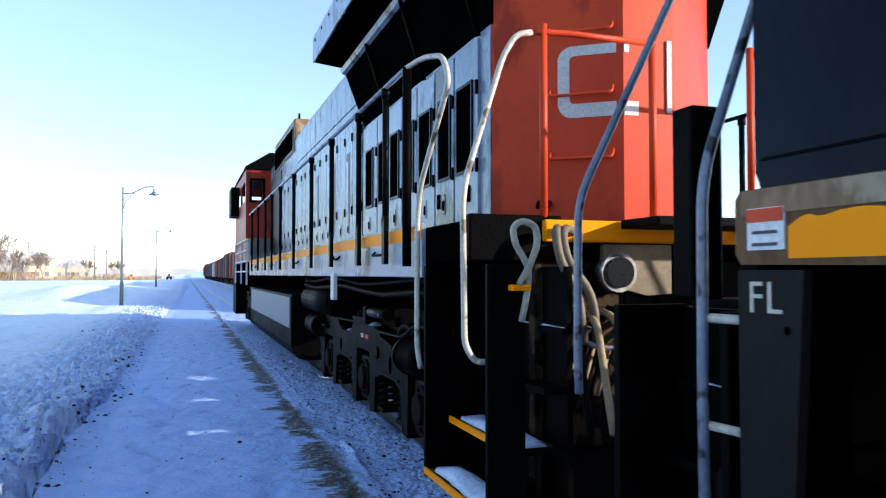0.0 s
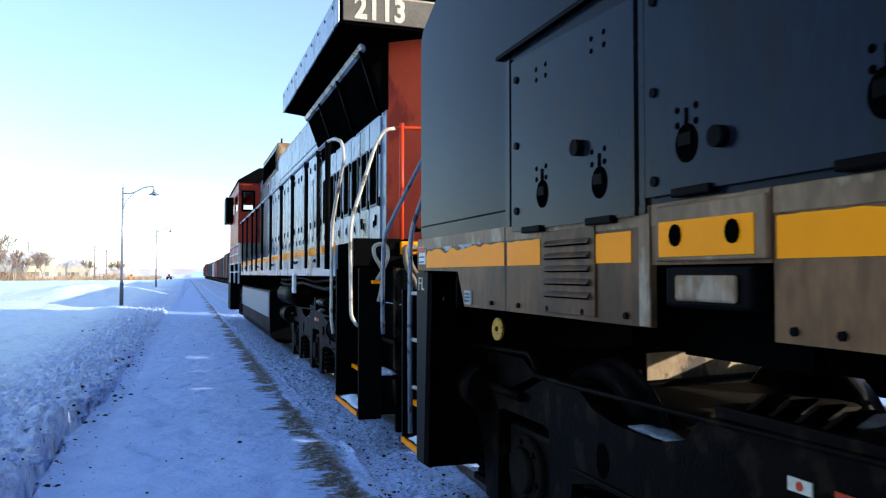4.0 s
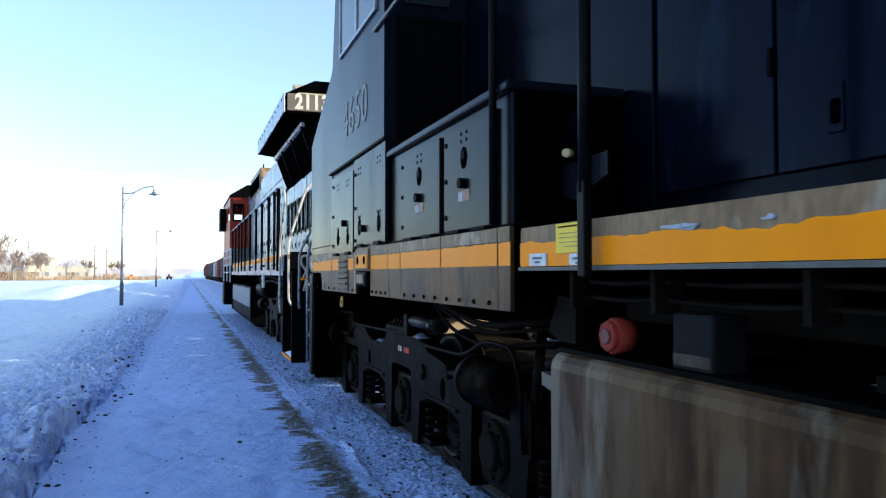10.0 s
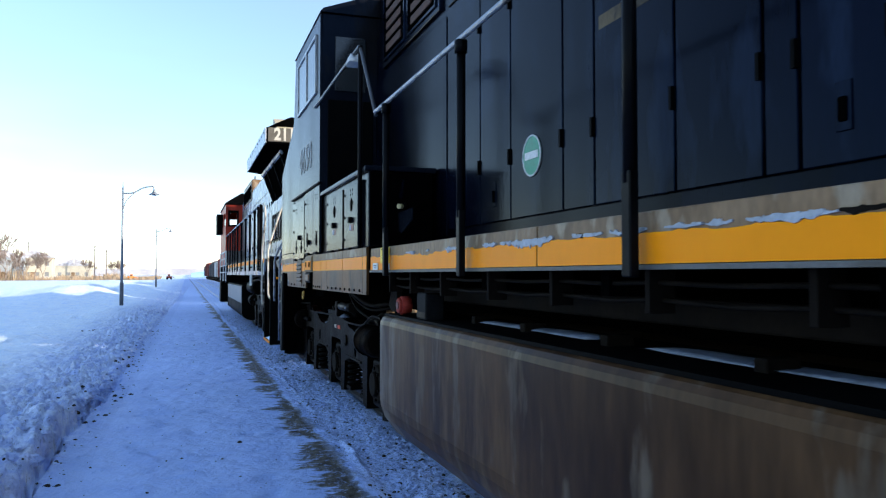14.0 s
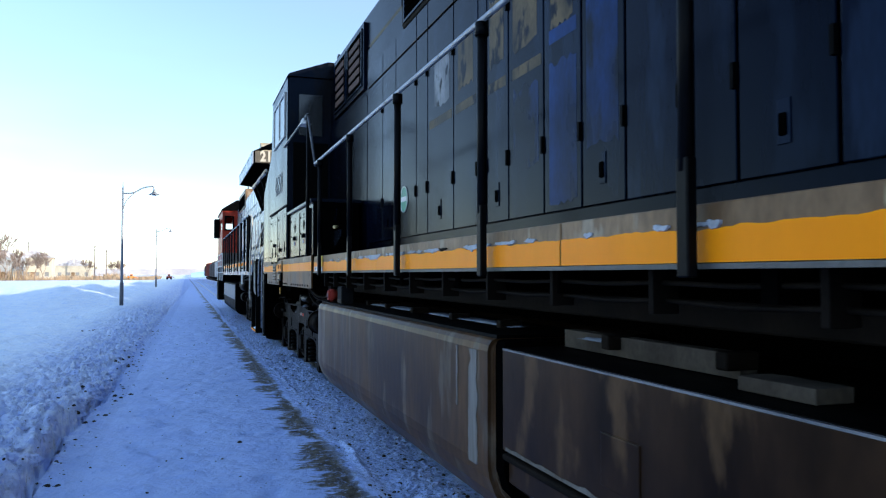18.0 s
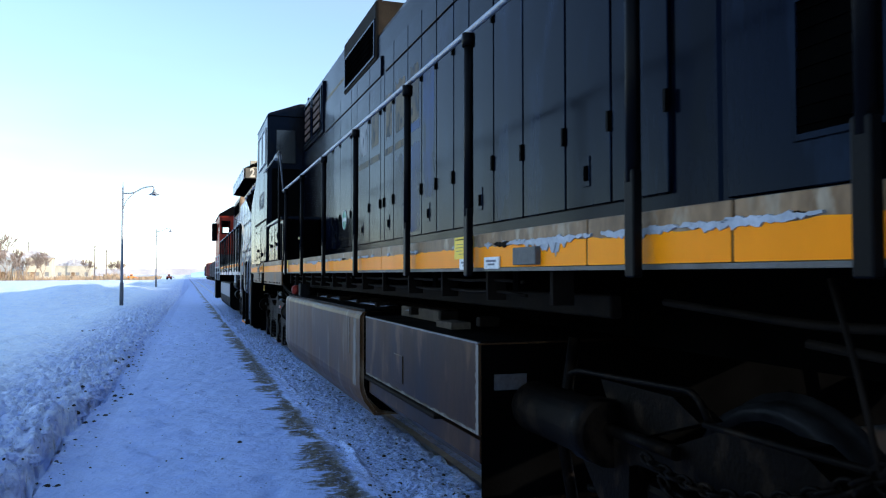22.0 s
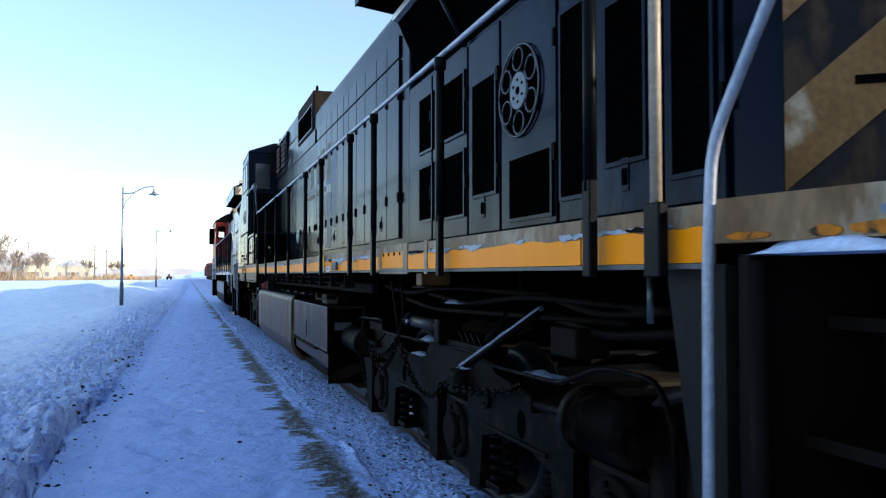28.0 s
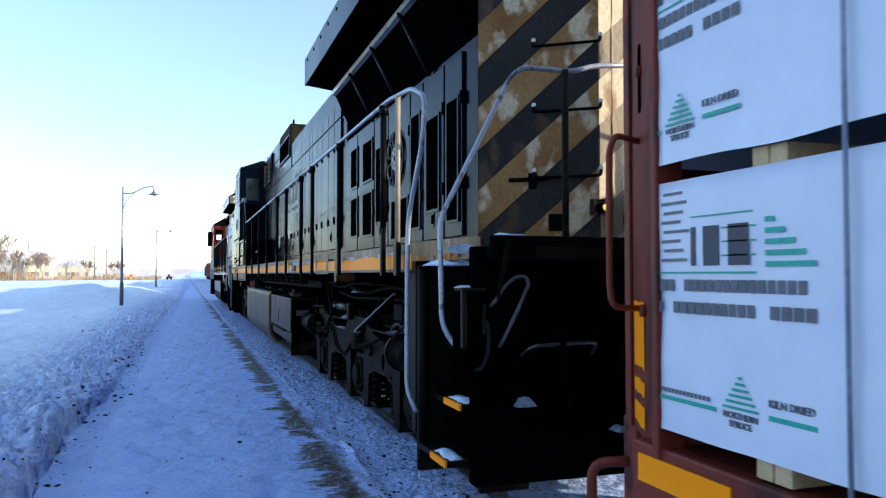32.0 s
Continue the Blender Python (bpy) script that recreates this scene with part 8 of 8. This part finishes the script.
def boxcar(y, i, ln):
    ob = new("freight_car")
    ob.matrix_basis = pose(7.1, y, RZ)
    c = (0, 3, 1, 1, 0, 0, 1, 2, 1, 0, 2, 1)[i % 12]
    tagged(ob, ("dull red boxcar", "pale grey covered hopper car", "brown boxcar", "white freight car")[c] + " rolling along the next track", "freight car", "freight cars on the next track")
    h = (4.35, 4.1, 4.5, 3.9)[c] + 0.15 * (i % 3)
    mt = CARCOL[c]
    part("body", B(-1.5, 1.5, -ln / 2 + 0.6, ln / 2 - 0.6, 1.05, h - 0.12, bevel=0.04), mt, ob)
    part("roof", prism(bmesh.new(), [(-1.53, h - 0.14), (-1.3, h - 0.03), (0, h + 0.05), (1.3, h - 0.03), (1.53, h - 0.14)], -ln / 2 + 0.55, ln / 2 - 0.55), mt, ob)
    n = 11
    for j in range(n):
        s = -ln / 2 + 0.9 + (ln - 1.8) * j / (n - 1)
        part("rib", B(-1.56, -1.495, s - 0.05, s + 0.05, 1.1, h - 0.2), mt, ob)
        part("rib", B(1.495, 1.56, s - 0.05, s + 0.05, 1.1, h - 0.2), mt, ob)
    if c != 1:
        part("door", B(-1.58, -1.50, -1.4, 1.4, 1.15, h - 0.35, bevel=0.01), mt, ob)
    for s in (-ln / 2 + 2.2, ln / 2 - 2.2):
        bm = B(-1.1, 1.1, s - 0.2, s + 0.2, 0.4, 0.7, bevel=0.03)
        for k in (-1, 1):
            box(bm, *sorted((k * 0.9, k * 1.1)), s - 1.2, s + 1.2, 0.35, 0.7, 0.03)
        tr = part("truck", bm, BLACK, ob)
        for d in (-0.87, 0.87):
            part("wheelset", R((-0.86, s + d, 0.44), (0.86, s + d, 0.44), 0.44, 14), BLACK, tr)
    part("end_platform", B(-1.4, 1.4, -ln / 2 - 0.9, -ln / 2 + 0.6, 0.95, 1.05), BLACK, ob)
    part("end_platform", B(-1.4, 1.4, ln / 2 - 0.6, ln / 2 + 0.9, 0.95, 1.05), BLACK, ob)
    rolling.append((ob, y))
    part("ladder", B(-1.60, -1.55, -ln / 2 + 0.65, -ln / 2 + 1.05, 1.0, h - 0.3), BLACK, ob)
    part("coupler", B(-0.12, 0.12, -ln / 2 - 0.95, -ln / 2 + 0.6, 0.75, 0.94), BLACK, ob)
    part("coupler", B(-0.12, 0.12, ln / 2 - 0.6, ln / 2 + 0.95, 0.75, 0.94), BLACK, ob)


boxcar(39.9, 3, 21.4)
for i in range(12):
    boxcar(60.6 + i * 18.4, i + 7, 16.5)


# ---- distance: houses, trees, scrub, machines, ridge ----
HOUSEM = [surf("pale_yellow_siding", (0.50, 0.45, 0.34), (0.56, 0.50, 0.38), 0.7, 0, 0.8), surf("cream_siding", (0.40, 0.38, 0.34), (0.46, 0.43, 0.38), 0.7, 0, 0.8), surf("grey_siding", (0.36, 0.40, 0.42), (0.42, 0.46, 0.48), 0.7, 0, 0.8)]
# pane colour is pale in place of a reflection
PALEGLASS = surf("reflecting_window_glass", (0.20, 0.20, 0.19), (0.30, 0.30, 0.29), 0.2, 0, 0.4, 0.0)
ROOFM = surf("snowy_roof", (0.55, 0.55, 0.58), (0.35, 0.33, 0.33), 0.8, 0, 1.5)


def house(x, y, w, d, h, c, turn=0):
    ob = new("house")
    ob.matrix_basis = pose(x, y, -0.1, 0, 0, turn)
    tagged(ob, ("pale yellow", "cream", "grey")[c] + " two-storey house beyond the snowfield", "house", "houses beyond the field")
    part("wall", B(-w / 2, w / 2, -d / 2, d / 2, 0, h), HOUSEM[c], ob)
    part("roof", prism(bmesh.new(), [(-w / 2 - 0.4, h), (0, h + w * 0.22), (w / 2 + 0.4, h)], -d / 2 - 0.3, d / 2 + 0.3), ROOFM, ob)
    for fl in range(2):
        for j in range(4):
            xx = -w / 2 + (j + 0.5) * w / 4
            z = 1.0 + fl * 2.8
            if z + 1.3 < h:
                wd = part("window", B(xx - 0.5, xx + 0.5, -d / 2 - 0.06, -d / 2 + 0.02, z, z + 1.2), PALEGLASS, ob)
                part("window_frame", B(xx - 0.6, xx + 0.6, -d / 2 - 0.04, -d / 2 + 0.01, z - 0.1, z), WHITE, wd)
    part("door", B(-0.5, 0.5, -d / 2 - 0.05, -d / 2 + 0.01, 0.1, 2.2), DIRT, ob)


for a in ((-66, 205, 11, 9, 5.6, 1, 8), (-53, 214, 13, 9, 6.2, 0, -4), (-44, 220, 9, 8, 5.8, 2, 6), (-38.5, 228, 9, 8, 6.0, 0, 3), (-78, 215, 12, 9, 6, 2, 0), (-33, 262, 10, 7, 4.2, 0, 0)):
    house(*a)


def bare_tree(x, y, h, seed):
    """Leafless: a tapered trunk, limbs, and many fine twigs."""
    rs = random.Random(seed)
    trunk, crown = bmesh.new(), bmesh.new()

    def grow(p, d, ln, r, lev):
        q = p + d * ln
        rod(trunk if lev < 2 else crown, p, q, max(r, 0.045), 5 if lev < 2 else 3, max(r * 0.7, 0.04))
        if lev >= 5:
            return
        for _ in range(3 if lev < 4 else 2):
            a = Vector((rs.gauss(0, 1), rs.gauss(0, 1), rs.gauss(0.35, 0.5))).normalized()
            grow(q, (d * 0.9 + a * 0.62 + Vector((0, 0, 0.12))).normalized(), ln * rs.uniform(0.72, 0.98), r * 0.62, lev + 1)
    grow(Vector((0, 0, 0)), Vector((rs.gauss(0, 0.05), rs.gauss(0, 0.05), 1)).normalized(), h * 0.29, h * 0.022, 0)
    ob = new("bare_tree")
    ob.matrix_basis = pose(x, y, -0.1)
    tagged(ob, "leafless tree with fine brown twigs", "tree", "bare trees")
    part("trunk", trunk, TWIG, ob)
    part("crown", crown, TWIG, ob)


TWIG = surf("brown_bark", (0.24, 0.17, 0.125), (0.34, 0.26, 0.20), 0.8, 0, 4)
for i, (x, y, h) in enumerate(((-57, 190, 10.5), (-49.5, 196, 9.0), (-41, 196, 10.0), (-62, 196, 9), (-38, 205, 6), (-34, 212, 5), (-45, 205, 6.5), (-53, 200, 7), (-27, 240, 4.5), (-19, 232, 4.2), (-17, 236, 4.6), (-60, 188, 6), (-65, 192, 7), (-55, 186, 5.5), (-51, 190, 6), (-47, 188, 5), (-43, 192, 5.5), (-39, 196, 5), (-69, 198, 8), (-36, 200, 4.5), (-58, 183, 7.5), (-63, 184, 6), (-48, 183, 6.5), (-44, 186, 7), (-52, 181, 5), (-40, 190, 6.5), (-66, 186, 6.5), (-35, 208, 6.0))):
    bare_tree(x, y, h, i + 3)


def scrub():
    rs = random.Random(12)
    verts, faces = [], []
    for i in range(14000):
        x = rs.uniform(-80, -8)
        y = 205 + rs.random() * 60 + (x + 45) * 0.4
        n = 0.5 + 0.8 * noise.noise((x * 0.12, y * 0.05, 2))
        if n < 0.25:
            continue
        hgt = rs.uniform(0.6, 2.2) * n * (2.6 if x < -36 else 1.2)
        a = rs.uniform(0, 6.28)
        w = rs.uniform(0.05, 0.16)
        lx, ly = rs.gauss(0, 0.5), rs.gauss(0, 0.4)
        b = len(verts)
        verts += [(x - w * math.cos(a), y - w * math.sin(a), -0.1), (x + w * math.cos(a), y + w * math.sin(a), -0.1), (x + lx, y + ly, hgt)]
        faces.append((b, b + 1, b + 2))
    me = bpy.data.meshes.new("scrub")
    me.from_pydata(verts, [], faces)
    me.materials.append(surf("dry_scrub", (0.34, 0.23, 0.13), (0.50, 0.38, 0.24), 0.8, 0, 0.6))
    tagged(new("scrub", me), "dry brown scrub along the edge of the field", "bushes", kind="stuff")


scrub()


def machine(x, y, mt, label, w=3.2):
    ob = new("digger")
    ob.matrix_basis = pose(x, y, -0.05) @ Matrix.Scale(0.6, 4)
    tagged(ob, label, "digger", "parked machines")
    part("body", B(-w / 2, w / 2, -1, 1, 0.7, 1.6, bevel=0.1), mt, ob)
    part("cab", B(-0.6, 0.5, -0.8, 0.8, 1.6, 2.6, bevel=0.06), mt, ob)
    part("cab_window", B(-0.5, 0.4, -0.83, -0.79, 1.75, 2.45), GLASS, ob)
    for k in (-1, 1):
        part("wheel", R((k * w * 0.33, -1.1, 0.55), (k * w * 0.33, -0.8, 0.55), 0.55, 14), BLACK, ob)
    part("arm", R((w / 2, 0, 1.4), (w / 2 + 1.4, 0, 0.6), 0.15, 8), mt, ob)


machine(-14.2, 226, YELLOW, "yellow wheeled digger parked in the snow")
machine(-4.7, 240, surf("faded_machine_red", (0.30, 0.05, 0.03), (0.36, 0.08, 0.05), 0.6), "small red machine parked in the snow", 2.6)
shed = new("shed")
shed.matrix_basis = pose(9.6, 420, -0.1)
tagged(shed, "long low blue shed far down the line", "shed")
part("wall", B(-7, 7, -4, 4, 0, 2.2), surf("blue_cladding", (0.30, 0.50, 0.70), (0.35, 0.55, 0.74), 0.6, 0, 0.3), shed)
part("roof", prism(bmesh.new(), [(-7.4, 2.2), (0, 3.2), (7.4, 2.2)], -4.4, 4.4), surf("blue_roof", (0.25, 0.45, 0.65), (0.3, 0.5, 0.7), 0.6, 0, 0.3), shed)


def ridge():
    verts, faces = [], []
    n = 120
    for i in range(n + 1):
        a = radians(-75 + 150 * i / n)
        h = 12 + 8 * noise.noise((i * 0.11, 0.5, 0)) + 2 * noise.noise((i * 0.9, 1.5, 0))
        r = 2300
        verts += [(r * math.sin(a), r * math.cos(a), -5), (r * math.sin(a), r * math.cos(a), h), (r * 1.1 * math.sin(a), r * 1.1 * math.cos(a), -5)]
    for i in range(n):
        b = i * 3
        faces += [(b, b + 3, b + 4, b + 1), (b + 1, b + 4, b + 5, b + 2)]
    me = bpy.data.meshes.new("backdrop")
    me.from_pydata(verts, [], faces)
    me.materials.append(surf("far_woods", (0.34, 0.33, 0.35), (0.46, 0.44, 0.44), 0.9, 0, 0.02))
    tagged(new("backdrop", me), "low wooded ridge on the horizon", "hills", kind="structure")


ridge()


# ---- what moves ----
loco_ahead = red_locomotive()
loco_behind = grey_locomotive()
flatcar, packs = lumber_car()


def motions():
    times = [0, 0.1, 0.2, 0.5] + list(range(1, 32)) + [31.5, 31.8, 31.9, 32]
    gain = lambda t: float(np.interp(t, (0, 6, 12, 18, 21, 24, 27, 30, 32), (0, 0.09, 0.13, 0.12, 0.14, 0.20, 0.28, 0.36, 0.43)))
    for ob, x, y, z in [(loco_ahead, TX, 13.5, RZ), (loco_behind, TX, -8.5, RZ), (flatcar, TX, -29.0, RZ)] + [(p, *b) for p, b in packs]:
        walk(ob, [(t, pose(x, y + V * t + gain(t), z)) for t in times])
    back = lambda t: float(np.interp(t, (0, 3, 6, 9, 12, 14, 17, 20, 24, 32), (0, -1, -3.5, -6.5, -11.0, -14.5, -17, -18.5, -19, -19.5)))
    for ob, y in rolling:
        walk(ob, [(t, pose(7.1, y + back(t), RZ)) for t in (0, 3, 6, 9, 12, 14, 17, 20, 24, 28, 32)])
    turn = math.degrees(V / 0.53)
    for w, (x, y, z) in wheelsets:
        walk(w, [(t, pose(x, y, z, -turn * (t + gain(t) / V))) for t in times])


motions()
